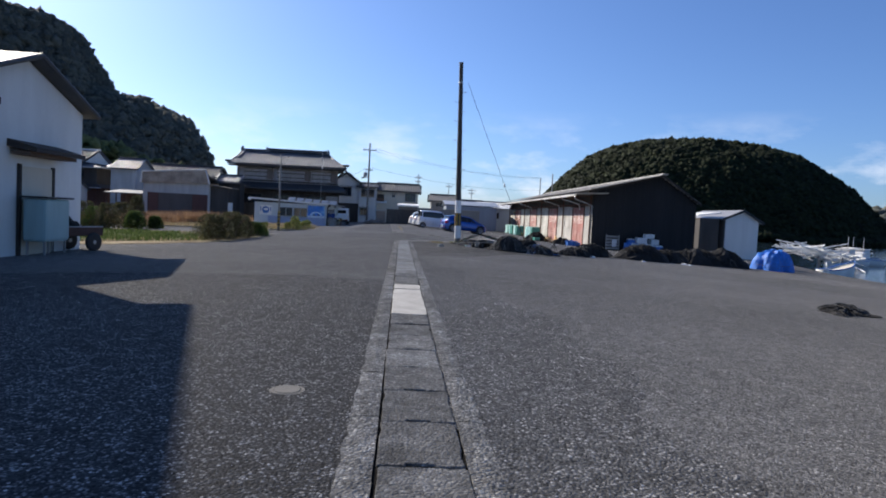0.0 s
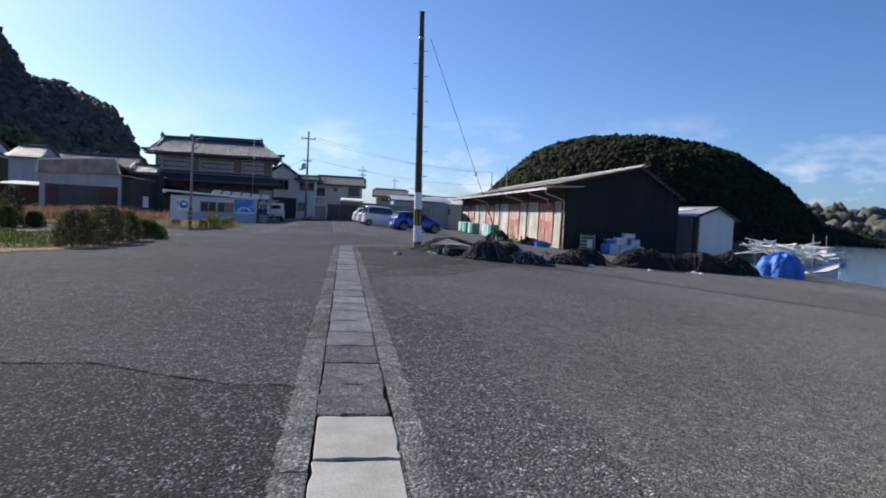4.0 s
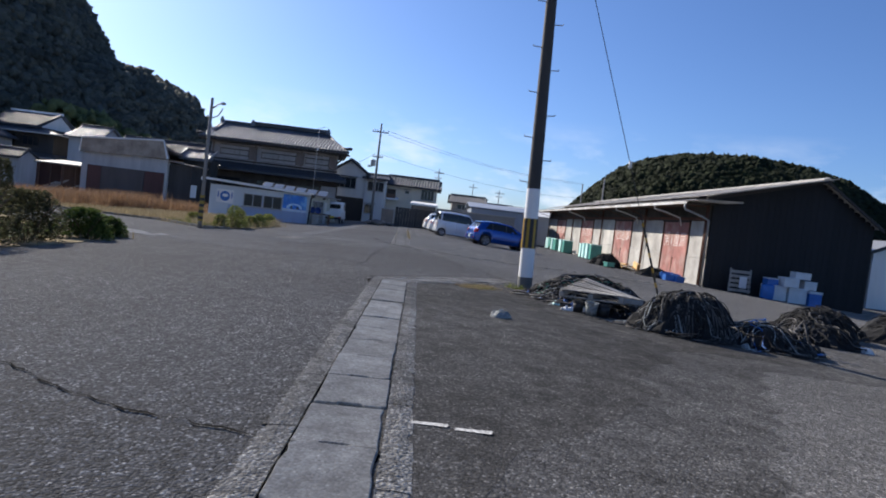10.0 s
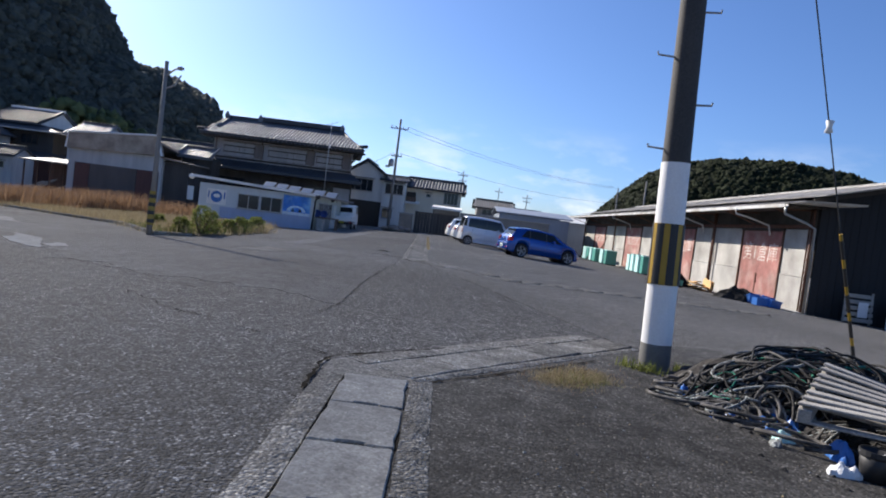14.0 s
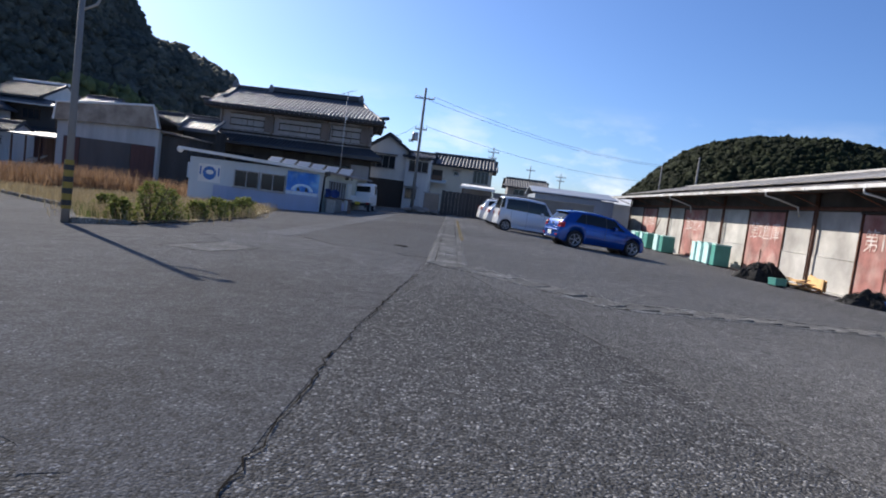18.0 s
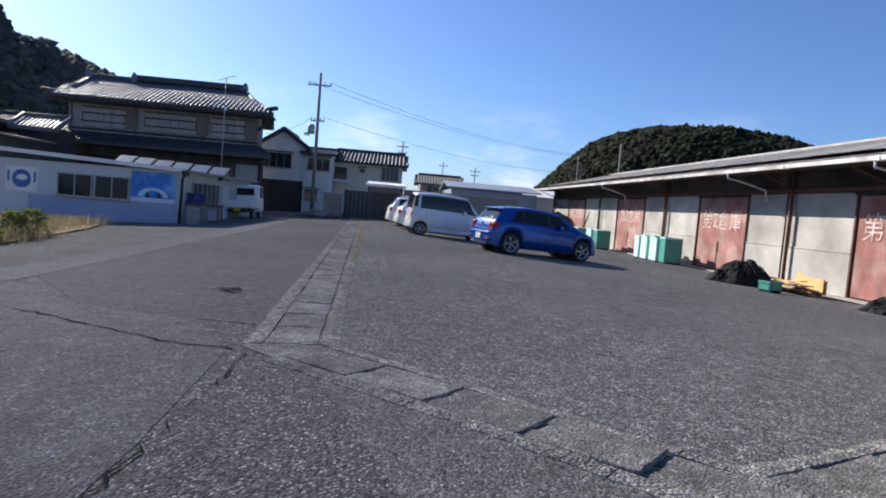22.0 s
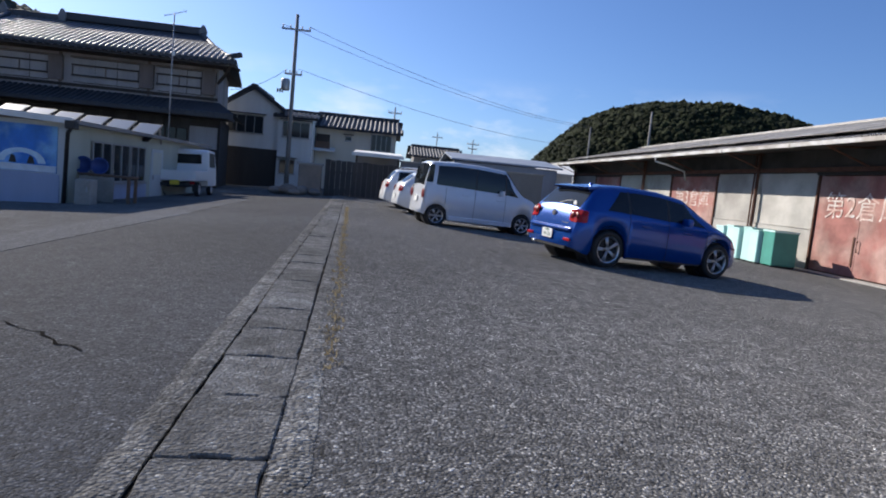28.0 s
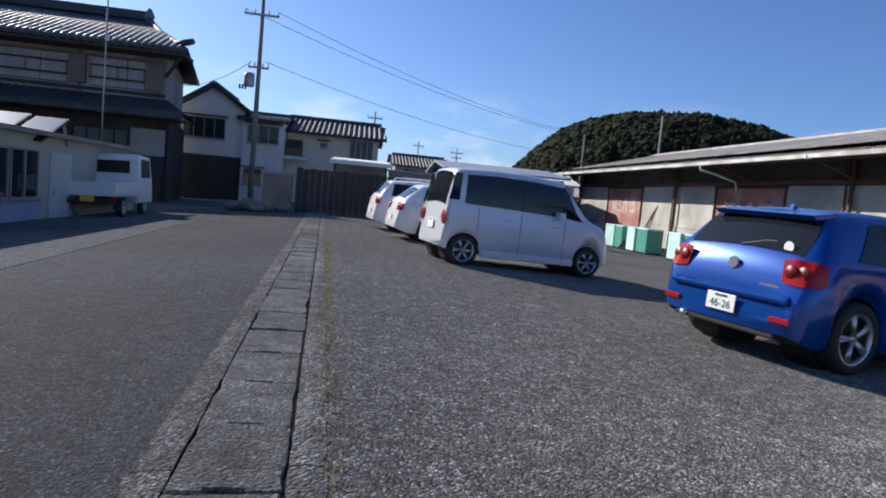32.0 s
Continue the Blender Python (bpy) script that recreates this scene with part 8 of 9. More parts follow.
def tarpaulin(x, y, rx, ry, h, turn):
    root = thing("tarpaulin", pose(x, y, gz(x), 0, 0, turn), "bright blue tarpaulin over stacked gear", "tarpaulin")
    rows = []
    n, m = 54, 22
    for j in range(m + 1):
        f = j / m
        row = []
        for i in range(n + 1):
            a = 2 * math.pi * (i % n) / n
            sq = (abs(math.cos(a)) ** 4 + abs(math.sin(a)) ** 4) ** -0.25
            fold = 1 + 0.07 * math.sin(a * 9 + 5 * f) * (1 - f * 0.6) + 0.06 * math.sin(a * 5 + 3 * f) + 0.04 * math.sin(a * 17 - 7 * f)
            r = (1 - f ** 1.6) * sq * 0.9 * fold
            z = h * (1 - (1 - f) ** 2.6) * (1 + 0.2 * noise.noise((math.cos(a) * 1.3, math.sin(a) * 1.3, f * 2))) + 0.12 * noise.noise((math.cos(a) * 4, math.sin(a) * 4, f * 7))
            row.append((rx * r * math.cos(a), ry * r * math.sin(a), z - 0.02 * (j == 0)))
        rows.append(row)
    part("sheet", Shape().quad_grid(rows), surface("blue_sheet", (0.012, 0.13, 0.5), 0.55, 0, 0.3, 0.3, 0.15, 0.12, 0.9), root, smooth=True)
    part("lashing", Shape().tube([(rx * 0.95 * math.cos(a), ry * 0.98 * math.sin(a), 0.35 + 0.03 * math.sin(5 * a)) for a in [6.283 * i / 24 for i in range(25)]], 0.012, 5), M_ROPE, root)


tarpaulin(22.0, 36.1, 1.2, 1.0, 1.2, 20)


def crate(x, y, turn, size, mat, front, label, z=0.0, group="fish crates"):
    root = thing("fish_crate", pose(x, y, gz(x) + 0.07 + z, 0, 0, turn), label, "crate", group)
    w, d, h = size
    part("tub", Shape().box((0, 0, h / 2), (w, d, h)), mat, root, bevel=0.03)
    part("rim", Shape().box((0, 0, h - 0.03), (w + 0.03, d + 0.03, 0.06)), front, root, bevel=0.012)
    for k in (-1, 1):
        part("rib", Shape().box((k * w * 0.28, -d / 2 - 0.008, h * 0.45), (0.06, 0.02, h * 0.75)), front, root, bevel=0.006)
    for sx in (-1, 1):
        part("skid", Shape().box((sx * w * 0.35, 0, -0.035), (0.1, d, 0.07)), M_BLACK, root)


# insulated fish tubs standing on end along the wall
for k, y in enumerate((62.2, 62.86, 63.42, 63.95, 64.5, 65.02)):
    crate(13.55 - 0.1 * (k % 2), y, 90 + (k % 3) * 3 - 3, (0.46 if k else 0.66, 0.8, 1.12 - 0.06 * (k % 2)), M_TEALDARK if k == 0 else M_TEAL, M_TEAL, "mint green insulated fish tub standing by the wall")
for k, y in enumerate((71.6, 72.7, 75.8, 76.7, 78.3, 79.2)):
    crate(13.5 - 0.08 * (k % 2), y, 90 + (k % 3) * 4 - 4, (0.95, 0.8, 1.08), M_TEALDARK if k % 2 == 0 else M_TEAL, M_TEAL, "mint green insulated fish tub standing by the wall")
crate(11.6, 51.4, 20, (0.5, 0.36, 0.25), M_TEALDARK, M_TEALDARK, "small green fish box beside the netting")


def plank_stack(x, y, turn):
    root = thing("plank_stack", pose(x, y, gz(x), 0, 0, turn), "splayed stack of fresh timber planks", "planks")
    rnd = random.Random(31)
    for k in range(14):
        part("plank", Shape().box((rnd.uniform(-0.12, 0.12), -0.3 + 0.1 * (k % 7), 0.04 + 0.05 * (k // 2)), (1.7 + rnd.uniform(-0.3, 0.2), 0.2, 0.032), rz=rnd.uniform(-7, 7), ry=rnd.uniform(-3, 6)), M_FRESHWOOD if k % 5 else M_RUST, root)
    for k in range(4):
        part("board", Shape().box((rnd.uniform(-0.2, 0.2), -0.42 - 0.03 * k, 0.3), (1.5, 0.03, 0.42), rz=rnd.uniform(-4, 4), ry=rnd.uniform(-8, 3)), M_FRESHWOOD, root)


plank_stack(13.0, 52.5, 80)


def leaning_poles(x, y):
    root = thing("leaning_rod_bundle", pose(x, y, gz(x)), "rusty rods leaning on the warehouse wall", "rods")
    for k in range(4):
        part("rod", Shape().tube([(-0.75 - 0.05 * k, 0.22 * k - 0.3, 0), (-0.02, 0.12 * k, 2.3 - 0.1 * k)], 0.022, 6), M_RUST, root)


leaning_poles(14.4, 77.1)


def basket_heap(x, y, label, n=4):
    for k in range(n):
        root = thing("plastic_basket", pose(x + 0.35 * (k % 2), y + 0.4 * (k // 2), gz(x) + 0.02, 10 * (k % 2), 6 * k, 25 * k), label, "basket", "blue baskets")
        part("basket_body", Shape().prism([(-0.28, -0.2), (0.28, -0.2), (0.28, 0.2), (-0.28, 0.2)], "z", 0.0, 0.03).box((0, -0.2, 0.15), (0.58, 0.025, 0.28)).box((0, 0.2, 0.15), (0.58, 0.025, 0.28)).box((-0.28, 0, 0.15), (0.025, 0.4, 0.28)).box((0.28, 0, 0.15), (0.025, 0.4, 0.28)), M_BLUEPLASTIC, root)
        for side in (-0.215, 0.215):
            part("basket_rim", Shape().box((0, side, 0.29), (0.62, 0.04, 0.03)), M_BLUEPLASTIC, root, bevel=0.006)


basket_heap(13.5, 47.2, "bright blue plastic basket thrown by the wall", 5)


def foam_boxes():
    rnd = random.Random(5)
    for k, (x, z, w, h) in enumerate(((17.75, 0.0, 0.95, 0.7), (18.75, 0.0, 0.95, 0.72), (19.6, 0.0, 0.65, 0.7), (18.3, 0.71, 0.7, 0.45), (19.35, 0.72, 0.6, 0.4), (17.6, 0.7, 0.5, 0.3), (18.9, 1.16, 0.7, 0.32))):
        root = thing("foam_box", pose(x, 45.4 + rnd.uniform(-0.2, 0.1), gz(x) + 0.01 + z, 0, 0, rnd.uniform(-8, 8)), "white foam fish box stacked by the dark gable", "box", "foam boxes")
        part("box_body", Shape().box((0, 0, h * 0.42), (w, 0.6, h * 0.84)), M_BLUEPLASTIC if k in (2, 5) else M_FOAM, root, bevel=0.02)
        part("lid", Shape().box((0, 0, h * 0.92), (w + 0.02, 0.62, h * 0.15)), M_FOAM, root, bevel=0.015)
    rack = thing("timber_rack", pose(16.35, 45.8, gz(16.35)), "pale slatted timber rack leaning on the gable", "rack")
    for k in range(5):
        part("slat", Shape().box((0, 0.1 * k * 0.3, 0.16 + 0.22 * k), (1.05, 0.05, 0.14)), M_PALLET, rack, bevel=0.006)
    for dx in (-0.48, 0.48):
        part("upright", Shape().box((dx, 0.1, 0.6), (0.07, 0.05, 1.2)), M_PALLET, rack)
    part("white_card", Shape().box((0.1, -0.04, 0.55), (0.35, 0.02, 0.55)), M_FOAM, rack)
    tub = thing("blue_barrel", pose(17.2, 44.9, gz(17.2)), "blue plastic barrel by the foam boxes", "barrel")
    part("drum", Shape().lathe([(0, 0), (0.26, 0), (0.29, 0.1), (0.29, 0.6), (0.26, 0.7), (0, 0.7)], 18), M_BLUEPLASTIC, tub, smooth=True)
    part("hoop", Shape().lathe([(0.29, 0.34), (0.305, 0.36), (0.29, 0.38)], 18), M_BLUEPLASTIC, tub)


foam_boxes()


M_NAVY = surface("navy_plastic", (0.015, 0.045, 0.2), 0.5, 0, 0.2, 0.3, 0.08, 0.01, 0.1)


def office_clutter():
    bench = thing("work_bench", pose(-6.4, 60.5, gz(6.4)), "brown wooden work bench beside the office", "bench")
    part("bench_top", Shape().box((0, 0, 0.72), (1.3, 0.6, 0.06)), M_BROWNBOARD, bench, bevel=0.008)
    part("front_panel", Shape().box((-0.2, -0.27, 0.36), (0.85, 0.04, 0.64)), M_PALLET, bench)
    for dx in (-0.58, 0.58):
        for dy in (-0.24, 0.24):
            part("leg", Shape().box((dx, dy, 0.345), (0.07, 0.07, 0.69)), M_BROWNBOARD, bench)
    for k, dx in enumerate((-0.45, -0.05)):
        tb = thing("washing_tub", pose(-6.55 + dx, 60.45, gz(6.4) + 0.93, 80, 0, 10), "round blue plastic tub leaning on the bench", "tub", "blue tubs")
        part("tub_wall", Shape().lathe([(0, 0), (0.16, 0), (0.2, 0.14), (0.185, 0.14), (0.145, 0.02), (0, 0.02)], 18), M_NAVY, tb, smooth=True)
        part("tub_rim", Shape().lathe([(0.2, 0.13), (0.22, 0.135), (0.22, 0.15), (0.19, 0.15)], 18), M_NAVY, tb)
    cab = thing("fish_cabinet", pose(-6.55, 59.55, gz(6.55)), "small pale cabinet at the end of the bench", "cabinet")
    part("cabinet_body", Shape().box((0, 0, 0.31), (0.36, 0.4, 0.62)), M_PALLET, cab, bevel=0.015)
    part("cabinet_door", Shape().box((0, -0.205, 0.31), (0.32, 0.02, 0.54)), M_PALLET, cab, bevel=0.006)
    part("cabinet_handle", Shape().box((0.11, -0.22, 0.38), (0.03, 0.03, 0.14)), M_STEEL, cab)


office_clutter()


# ---- plants ----
def leaf_cloud(rx, ry, h, count, size, seed, droop=0.5):
    rng = np.random.RandomState(seed)
    s = Shape()
    for k in range(count):
        a, u = rng.uniform(0, 6.283), rng.uniform(0, 1) ** 0.5
        zz = rng.uniform(0.05, 1)
        w = math.sqrt(max(0.05, 1 - (zz * 0.95) ** 2)) * (0.8 + 0.35 * math.sin(3 * a + seed) * 0.6)
        c = Vector((rx * u * w * math.cos(a), ry * u * w * math.sin(a), h * zz))
        d = Vector((math.cos(a) + rng.uniform(-0.7, 0.7), math.sin(a) + rng.uniform(-0.7, 0.7), rng.uniform(-droop, 0.9))).normalized()
        side = d.cross(Vector((rng.uniform(-1, 1), rng.uniform(-1, 1), 1))).normalized()
        ln, wd = size * rng.uniform(0.7, 1.5), size * rng.uniform(0.22, 0.42)
        b = len(s.v)
        mid = c + d * ln * 0.5 + Vector((0, 0, 0.06 * ln))
        s.v += [tuple(c), tuple(mid + side * wd), tuple(c + d * ln), tuple(mid - side * wd)]
        s.f += [(b, b + 1, b + 2), (b, b + 2, b + 3)]
    return s


def bush(x, y, rx, ry, h, mat, seed, label, count=700, size=0.12, group="bushes beside the road"):
    root = thing("bush", pose(x, y, gz(x), 0, 0, seed * 37 % 360), label, "bush", group)
    st = Shape()
    rnd = random.Random(seed)
    for k in range(9):
        a = rnd.uniform(0, 6.28)
        st.tube([(0.1 * math.cos(a) * rx, 0.1 * math.sin(a) * ry, 0), (0.4 * rx * math.cos(a), 0.4 * ry * math.sin(a), h * 0.5), (0.7 * rx * math.cos(a), 0.7 * ry * math.sin(a), h * rnd.uniform(0.7, 0.95))], 0.02, 5, 0.006)
    part("stem", st, M_BROWNBOARD, root)
    ob = part("foliage", leaf_cloud(rx, ry, h, count, size, seed), mat, root)
    tagged(ob, kind="stuff")


def grass(name, spots, blades, h, mat, seed, label, category="grass", spread=0.3, fine=1.0, low=0.0):
    """Blades of grass around spots of (x, y), in one mesh."""
    rng = np.random.RandomState(seed)
    s = Shape()
    for x0, y0 in [site(x, y)[:2] for x, y in spots]:
        for k in range(blades):
            x, y = x0 + rng.normal(0, spread), y0 + rng.normal(0, spread)
            z = gz(x)
            a, ln = rng.uniform(0, 6.283), h * rng.uniform(0.35, 1.25)
            dx, dy = math.cos(a), math.sin(a)
            lean = rng.uniform(0.1, 0.7) * ln
            if rng.rand() < low:
                lean, ln = ln * rng.uniform(1.0, 2.2), ln * rng.uniform(0.05, 0.35)
            w = (0.006 + 0.004 * rng.rand() + h * 0.008) * fine
            b = len(s.v)
            s.v += [(x - dy * w, y + dx * w, z), (x + dy * w, y - dx * w, z), (x + dx * lean * 0.4 + dy * w * 0.8, y + dy * lean * 0.4 - dx * w * 0.8, z + ln * 0.6),
                    (x + dx * lean * 0.4 - dy * w * 0.8, y + dy * lean * 0.4 + dx * w * 0.8, z + ln * 0.6), (x + dx * lean, y + dy * lean, z + ln)]
            s.f += [(b, b + 1, b + 2, b + 3), (b + 3, b + 2, b + 4)]
    whole(name, s, mat, label, category, kind="stuff")


def along(points, step, jitter, seed):
    rnd, out = random.Random(seed), []
    for (x0, y0), (x1, y1) in zip(points, points[1:]):
        n = max(1, int(math.hypot(x1 - x0, y1 - y0) / step))
        out += [(x0 + (x1 - x0) * (i + 0.5) / n + rnd.uniform(-jitter, jitter), y0 + (y1 - y0) * (i + 0.5) / n + rnd.uniform(-jitter, jitter)) for i in range(n)]
    return out


def inside(loop, count, seed):
    rnd, out = random.Random(seed), []
    xs, ys = [p[0] for p in loop], [p[1] for p in loop]
    while len(out) < count:
        x, y = rnd.uniform(min(xs), max(xs)), rnd.uniform(min(ys), max(ys))
        hit = False
        for (ax, ay), (bx, by) in zip(loop, loop[1:] + loop[:1]):
            if (ay > y) != (by > y) and x < (bx - ax) * (y - ay) / (by - ay) + ax:
                hit = not hit
        if hit:
            out.append((x, y))
    return out


FIELD = [(-34, 30), (-18, 27), (-12, 26), (-8.6, 26.4), (-8.2, 31), (-8.6, 34.0), (-12, 36.5), (-20, 44), (-34, 58)]
VERGE = [(-34, 24.5), (-16, 23.5), (-9.5, 23.8), (-7.2, 26.0), (-7.0, 31), (-7.6, 34.6), (-12, 38.0), (-20, 46), (-36, 62), (-40, 40)]
STRIP = [(-7.6, 41.4), (-6.7, 42.0), (-6.4, 44.5), (-6.5, 48.0), (-7.6, 53.5), (-8.6, 56.8), (-14.5, 58.6), (-26, 68), (-40, 74), (-40, 70), (-24, 58.5), (-14.9, 49.8), (-11.2, 46.5)]
patch("verge", VERGE, M_DIRT, "bare dry earth and straw along the garden", "ground", 0.02)
patch("field", FIELD, M_FIELD, "dark soil of a small vegetable field", "ground", 0.04)
patch("grass_strip", STRIP, M_DIRT, "dry grassy strip beside the side road", "ground", 0.05)
edge = Shape()
pts = wobble([site(x, y)[:2] for x, y in ((-26, 60.2), (-14.9, 49.7), (-11.2, 46.4), (-7.65, 41.3), (-6.7, 41.85))], 0.03, 0.8, 4)
for k, ((ax, ay), (bx, by)) in enumerate(zip(pts, pts[1:])):
    d = math.hypot(bx - ax, by - ay)
    edge.box(((ax + bx) / 2, (ay + by) / 2, gz((ax + bx) / 2) + 0.03), (d - 0.02, 0.14, 0.16), rz=math.degrees(math.atan2(by - ay, bx - ax)))
tagged(part("kerb_edge", edge, M_KERB), "low dark concrete edging of the grassy strip", "kerb", kind="structure")

grass("field_greens", inside(FIELD, 1500, 1), 26, 0.17, M_LEAF, 2, "rows of low green vegetables in the field", "plants", 0.2, 2.2, 0.35)
grass("dry_grass", along([(-30, 25.5), (-14, 25), (-8.4, 25.6), (-7.6, 30), (-7.9, 34.3), (-13, 38)], 0.4, 0.5, 3), 12, 0.2, M_STRAW, 4, "dry straw-coloured grass round the field", "grass", 0.3)
grass("dry_meadow", inside(STRIP, 430, 5), 44, 0.36, M_STRAW, 6, "dry pale grass on the roadside strip", "grass", 0.35, 0.6)
grass("tall_reeds", inside([(-15.5, 59.5), (-14.5, 62.5), (-20, 66.5), (-28, 71), (-40, 73), (-40, 64), (-26, 61)], 340, 7), 44, 0.95, M_REED, 8, "tall reddish dry grass before the garage", "grass", 0.4)
grass("reed_clump", inside([(-18.5, 57.5), (-17.0, 60.0), (-24.0, 66.0), (-31.0, 70.5), (-33.5, 67.5), (-25.0, 60.5)], 230, 27), 40, 1.25, M_REED, 28, "taller red-brown reeds before the lean-to shed", "grass", 0.45)
grass("pale_meadow", inside([(-7.6, 42.0), (-6.7, 44.0), (-6.8, 50.0), (-8.6, 56.0), (-14.0, 58.0), (-25.0, 60.0), (-15.0, 50.6), (-11.0, 47.0)], 420, 15), 54, 0.34, M_STRAW, 16, "pale golden grass on the corner of the strip", "grass", 0.3, 0.55)
grass("strip_weeds", along([(-11.2, 46.9), (-7.6, 42.0), (-6.8, 43.0), (-6.8, 48.0)], 0.3, 0.2, 9), 24, 0.24, M_LEAF, 10, "green weeds along the strip's edge", "weeds", 0.14, 0.7)
grass("drain_weeds", along([(0.43, 46.4), (0.35, 48.2), (0.28, 49.6), (0.2, 51.4), (0.08, 54.0), (-0.1, 58.0), (-0.38, 64)], 0.13, 0.035, 11), 18, 0.038, M_STRAW, 12, "dry weeds in the joint beside the drain", "weeds", 0.028, 0.75, 0.45)
grass("pole_weeds", [(2.22, 29.62), (2.3, 29.5), (2.42, 29.5), (2.82, 29.75), (2.9, 29.65)], 70, 0.1, M_LEAF_YELLOW, 13, "green tufts at the foot of the pole", "weeds", 0.05, 0.55, 0.3)
grass("straw_tuft", [(1.28 + 0.13 * (k % 4), 28.36 + 0.09 * (k % 3) + 0.13 * (k % 4)) for k in range(12)], 380, 0.06, M_STRAW, 14, "tuft of dry yellow grass on the asphalt", "grass", 0.1, 0.26, 0.75)
grass("tuft_green", [(1.4 + 0.12 * (k % 3), 28.5 + 0.1 * (k % 3)) for k in range(6)], 90, 0.05, M_LEAF_YELLOW, 18, "thin green blades in the dry tuft", "grass", 0.11, 0.3, 0.6)
grass("straw_litter", [(1.1 + 0.16 * (k % 6), 28.25 + 0.11 * (k % 3) + 0.15 * (k % 6)) for k in range(18)], 60, 0.05, M_REED, 17, "scattered dry stalks round the tuft", "grass", 0.2, 0.25, 0.95)
for k, (x, y, rx, h, m) in enumerate(((-8.0, 26.9, 0.9, 1.05, M_LEAF_DARK), (-7.8, 28.6, 1.0, 1.2, M_LEAF_DARK), (-7.8, 30.4, 0.9, 1.05, M_LEAF_DARK), (-8.9, 29.4, 0.9, 1.1, M_LEAF_DARK),
                                     (-7.6, 32.2, 0.8, 0.7, M_LEAF), (-7.7, 33.4, 0.6, 0.5, M_LEAF))):
    bush(x, y, rx, rx * 0.9, h, m, 40 + k, "rounded dark green shrub at the field's corner" if m is M_LEAF_DARK else "low green shrub at the field's corner", 3400, 0.075)
for k, (x, y, rx, h) in enumerate(((-6.95, 43.1, 0.5, 0.95), (-7.25, 42.3, 0.35, 0.55), (-7.0, 44.0, 0.45, 0.8), (-9.6, 45.7, 0.4, 0.5), (-6.9, 45.5, 0.4, 0.5), (-6.9, 46.7, 0.42, 0.6), (-7.0, 47.8, 0.4, 0.5), (-7.15, 49.2, 0.42, 0.6), (-7.3, 50.1, 0.45, 0.62))):
    bush(x, y, rx, rx, h, M_LEAF_YELLOW, 60 + k, "yellow-green roadside shrub on the grassy strip", 900, 0.085)
for k, (x, y, rx, h, m) in enumerate(((-18.4, 44.2, 0.8, 1.1, M_LEAF), (-19.9, 43.4, 0.95, 1.55, M_LEAF_DARK), (-21.3, 44.6, 1.0, 1.4, M_LEAF), (-22.7, 46.2, 1.05, 1.75, M_LEAF_DARK), (-19.2, 46.6, 0.7, 2.1, M_LEAF_DARK),
                                     (-24.3, 45.0, 1.2, 1.5, M_LEAF_DARK), (-17.6, 45.8, 0.55, 0.8, M_LEAF), (-25.8, 47.6, 1.3, 1.9, M_LEAF), (-21.0, 48.0, 1.0, 1.7, M_LEAF_DARK), (-27.5, 45.8, 1.4, 1.8, M_LEAF_DARK))):
    bush(x, y, rx * 1.1, rx * 1.1, h * 1.15, m, 80 + k, "clipped garden shrub behind the field", 2200, 0.13, "garden shrubs")


# ---- cracks and road marks ----
crack([(-2.6, 21.3), (-1.7, 20.6), (-1.05, 20.25), (-0.4, 20.05)], 0.03, 1)
crack([(-3.2, 30.6), (-2.35, 29.75), (-1.5, 29.1), (-1.0, 28.7), (-0.5, 28.3)], 0.024, 2)
crack([(-1.01, 29.91), (-0.86, 31.01), (-0.7, 32.0), (-0.58, 32.92), (-0.38, 34.0), (-0.0, 36.1), (0.08, 38.0), (0.1, 39.2)], 0.018, 3, 0.03, 0.1)
crack([(-3.4, 41.4), (-1.1, 39.85), (-0.5, 39.45), (-0.02, 39.3)], 0.035, 4)
crack([(-3.6, 49.0), (-1.9, 47.4), (-1.3, 46.95), (-0.9, 46.6)], 0.03, 5)
crack([(-4.2, 38.2), (-3.2, 37.85), (-2.8, 39.0), (-3.7, 39.9), (-4.2, 38.3)], 0.03, 6, 0.03)
crack([(-6.0, 42.5), (-4.2, 40.4), (-3.8, 39.8)], 0.03, 7)
crack([(-9.0, 36.0), (-5.0, 33.0), (-2.6, 31.2)], 0.022, 8)
crack([(2.6, 31.2), (5.0, 32.8), (9.0, 34.0), (14.0, 36.0)], 0.022, 10)
crack([(8.0, 27.0), (12.0, 29.8), (17.0, 31.8), (22.0, 33.5)], 0.03, 11, 0.05)
crack([(-6.0, 12.2), (-3.6, 11.9), (-1.85, 11.69), (-1.39, 11.36), (-0.77, 11.04), (-0.4, 11.0)], 0.035, 14, 0.02, 0.12)
crack([(-0.47, 27.3), (-0.5, 28.08), (-0.4, 28.29), (-0.23, 28.45), (0.11, 28.78), (0.39, 29.04), (1.0, 29.68), (1.7, 30.5), (2.1, 31.06)], 0.06, 21, 0.012, 0.06, None, 0.014)
crack([(0.2, 27.7), (0.36, 27.87), (0.6, 28.11), (1.1, 28.65), (1.34, 28.91), (1.9, 29.6)], 0.035, 22, 0.01, 0.06, None, 0.014)
M_IRON = surface("worn_iron", (0.085, 0.083, 0.08), 0.9, 0.0, 0.25, 0.1, 0.2, 0.01, 0.4)
twig = whole("twig_scrap", tangle(0.1, 0.05, 0.012, 8, 0.004, 78, 1.0, 0.0), M_ROPE_DARK, "dry dark twigs lying on the asphalt", "twigs", kind="stuff")
twig.location = (*site(-0.75, 42.1)[:2], gz(-0.75))
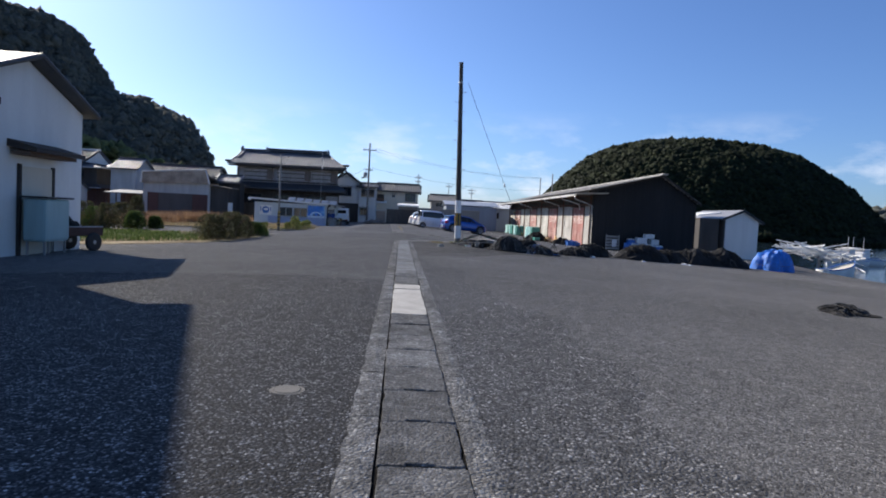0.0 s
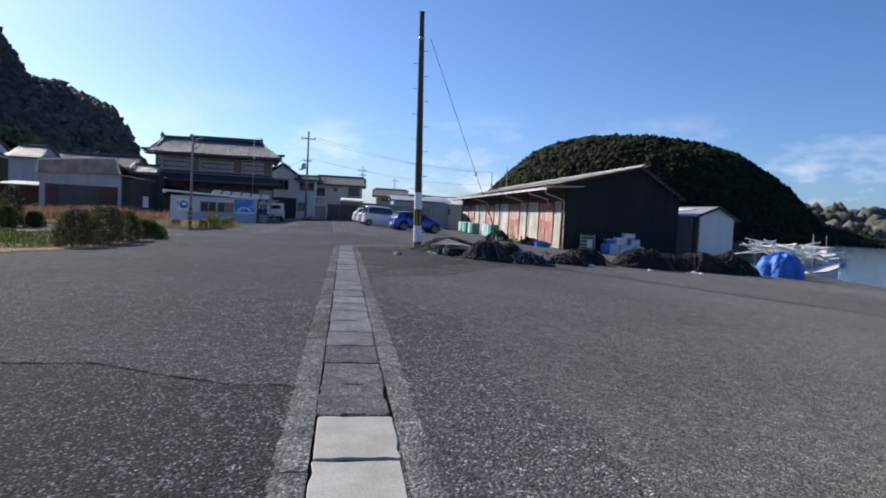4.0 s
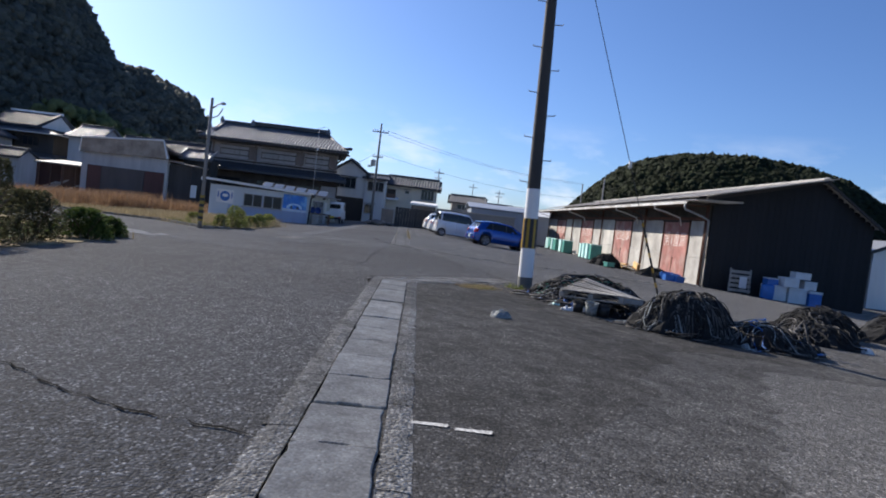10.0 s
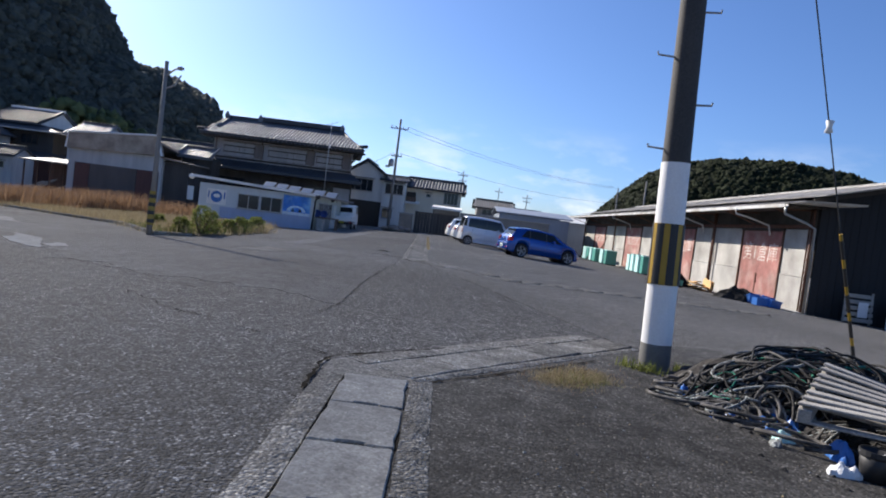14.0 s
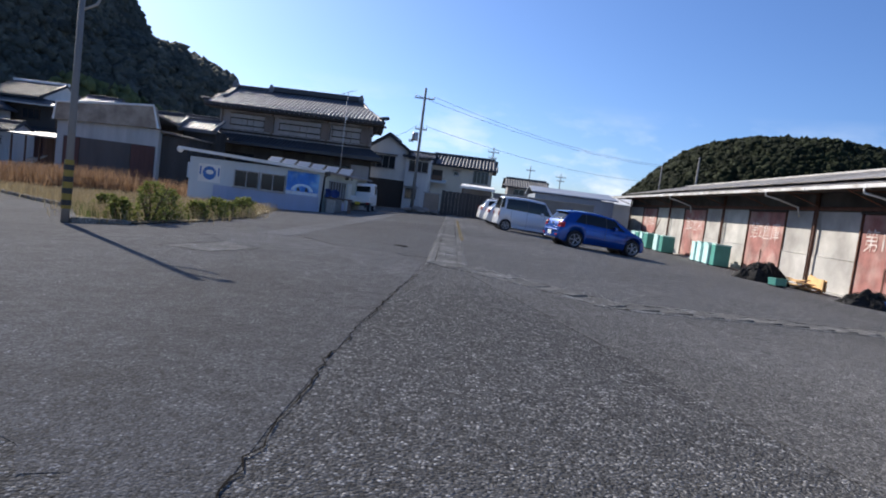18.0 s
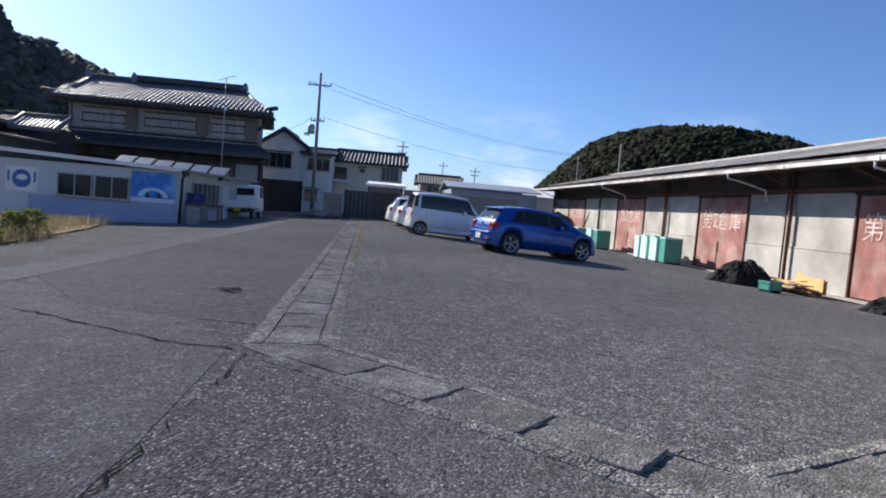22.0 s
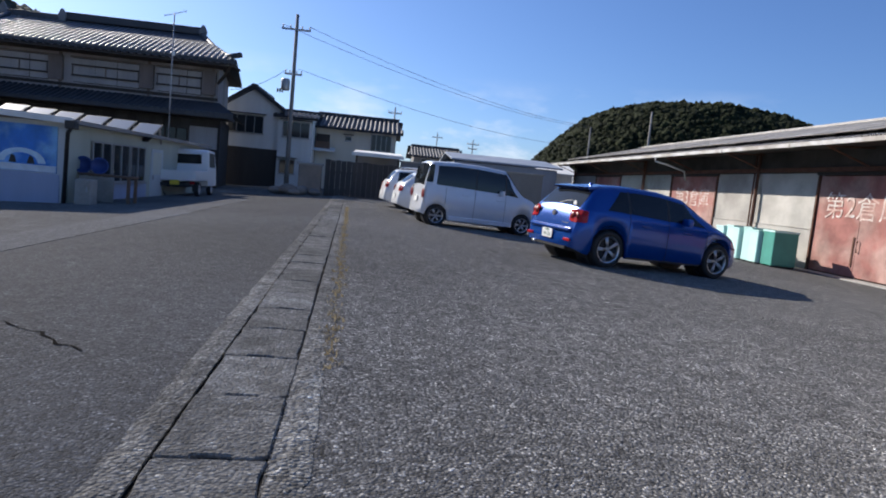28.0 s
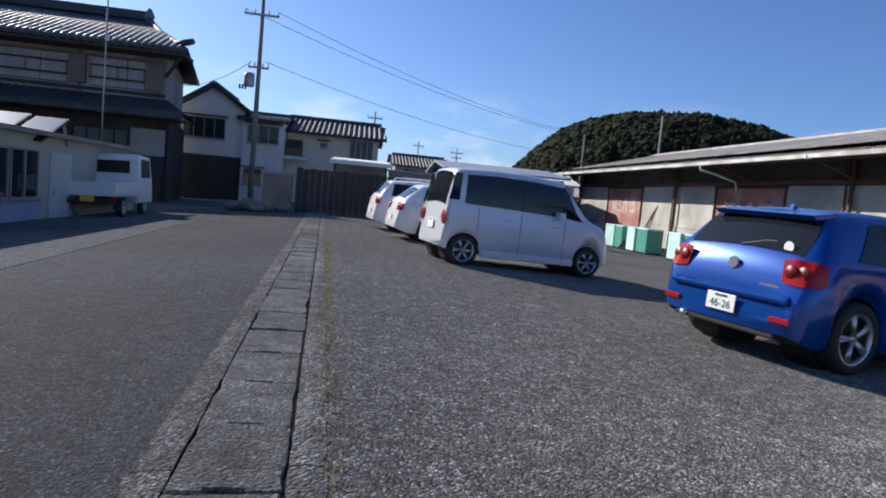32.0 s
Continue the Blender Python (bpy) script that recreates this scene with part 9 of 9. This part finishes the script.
for k, (x, y) in enumerate(((-0.8, 3.87),)):
    root = thing("manhole_cover", pose(x, y, gz(x) + 0.004), "small round iron cover set in the road", "manhole", "iron covers")
    part("cover", Shape().lathe([(0, 0.006), (0.085, 0.006), (0.09, 0.0)], 20), M_IRON, root)
    part("collar", Shape().lathe([(0.092, 0.003), (0.115, 0.003), (0.12, -0.005)], 20), M_IRON, root)


def scatter(name, loop, count, size, mat, seed, label, category):
    """Small flat bits lying about, in one mesh."""
    rnd, sh = random.Random(seed), Shape()
    for x, y in inside(loop, count, seed):
        q = size * rnd.uniform(0.4, 1.4)
        z = gz(x) + 0.008
        a = rnd.uniform(0, 6.28)
        ring = [(x + q * rnd.uniform(0.6, 1) * math.cos(a + 1.57 * k), y + q * rnd.uniform(0.4, 0.8) * math.sin(a + 1.57 * k), z) for k in range(4)]
        b = len(sh.v)
        sh.v += ring + [(x, y, z + q * rnd.uniform(0.3, 0.7))]
        sh.f += [(b + k, b + (k + 1) % 4, b + 4) for k in range(4)]
    whole(name, sh, mat, label, category, kind="stuff")


NETSIDE = [(0.7, 25.0), (2.4, 24.2), (4.6, 25.6), (5.4, 26.4), (3.2, 27.2), (2.1, 28.6), (1.4, 28.2), (0.7, 27.0)]
scatter("shell_chips", NETSIDE, 130, 0.011, M_SCRAP, 51, "small pale chips of shell and float", "litter")
scatter("dry_crumbs", NETSIDE, 200, 0.009, M_DIRT, 52, "dry brown crumbs on the dark asphalt", "litter")
scatter("rope_scraps", [(2.0, 27.4), (3.0, 26.6), (4.2, 26.0), (4.9, 26.3), (3.4, 27.6), (2.5, 28.0)], 60, 0.026, M_ROPE_DARK, 53, "dark scraps of cut rope beside the heap", "litter")


# ---- boats and quay ----
def boat(x, y, turn, length, label, cabin=True, hull=None):
    root = thing("fishing_boat", pose(x, y, -2.32, 0, 0, turn), label, "boat", "moored boats")
    rows = []
    for i in range(15):
        f = i / 14
        w = length * 0.14 * min(1.0, 2.6 * (1 - f) ** 0.75) * (0.85 + 0.15 * min(1, f * 4))
        sheer = 0.75 + 0.75 * f ** 2.2
        xx = -length / 2 + length * f
        rows.append([(xx, -w, sheer), (xx, -w * 0.95, 0.35), (xx, -w * 0.6, -0.15), (xx, 0, -0.3), (xx, w * 0.6, -0.15), (xx, w * 0.95, 0.35), (xx, w, sheer)])
    s = Shape().quad_grid(rows)
    s.f.append(tuple(range(7)))
    part("hull", s, hull or M_WHITE, root, smooth=True)
    part("deck", Shape().quad_grid([[r[0], r[-1]] for r in [[(p[0][0], p[0][1] * 0.97, p[0][2] - 0.12), (p[-1][0], p[-1][1] * 0.97, p[-1][2] - 0.12)] for p in rows]]), M_CREAM, root)
    part("rub_rail", Shape().tube([r[0] for r in rows] + [r[-1] for r in reversed(rows)], 0.05, 5), M_BLUEPLASTIC, root)
    if cabin:
        cab = part("cabin", Shape().prism([(-0.9, 0.6), (0.7, 0.7), (0.45, 2.0), (-0.8, 2.05)], "y", -0.75, 0.75), M_WHITE, root, bevel=0.06)
        part("cabin_window", Shape().box((-0.1, -0.76, 1.55), (0.9, 0.02, 0.42)), M_SHADEGLASS, cab)
        part("cabin_roof", Shape().box((-0.15, 0, 2.1), (1.7, 1.7, 0.08)), M_WHITE, cab, bevel=0.02)
        part("mast", Shape().tube([(-0.6, 0, 2.0), (-0.6, 0, 3.6)], 0.035, 6), M_STEEL, root)
    part("bow_rail", Shape().tube([(length * 0.25, -length * 0.09, 1.6), (length * 0.44, 0, 2.0), (length * 0.25, length * 0.09, 1.6)], 0.025, 6), M_STEEL, root)


boat(53, 72.5, -150, 8.5, "white fishing boat with a small wheelhouse")
boat(57.5, 76, -158, 8.0, "white fishing boat moored beside another")
boat(62, 84, -165, 9.0, "white fishing boat with a wheelhouse and mast")
boat(47, 84, 175, 7.0, "white open boat moored farther out", False)
boat(36.5, 50.5, 25, 4.6, "small white dinghy beside the quay", False)


def pole_bundle():
    root = thing("float_pole_bundle", pose(44.5, 65.5, -2.28, 0, 0, -38), "jumbled heap of white poles on a raft off the quay", "poles")
    rnd = random.Random(77)
    for k in range(46):
        c, ln, yaw = Vector((rnd.uniform(-2.4, 3.4), rnd.uniform(-1.6, 1.6), 0)), rnd.uniform(1.2, 3.2), rnd.gauss(0, 0.5)
        rise = rnd.uniform(-0.35, 0.35)
        z = 1.2 + rnd.uniform(0, 1.0) - 0.12 * c.x
        d = Vector((math.cos(yaw), math.sin(yaw), rise)) * ln
        part("pole", Shape().tube([c - d + Vector((0, 0, z)), c + d + Vector((0, 0, z))], rnd.choice((0.045, 0.06, 0.08)), 6), M_WHITE, root)
    for x in (-2.8, 0.4, 2.6):
        part("trestle", Shape().box((x, 0, 0.5), (0.14, 3.4, 1.6)), M_PALLET, root)


pole_bundle()
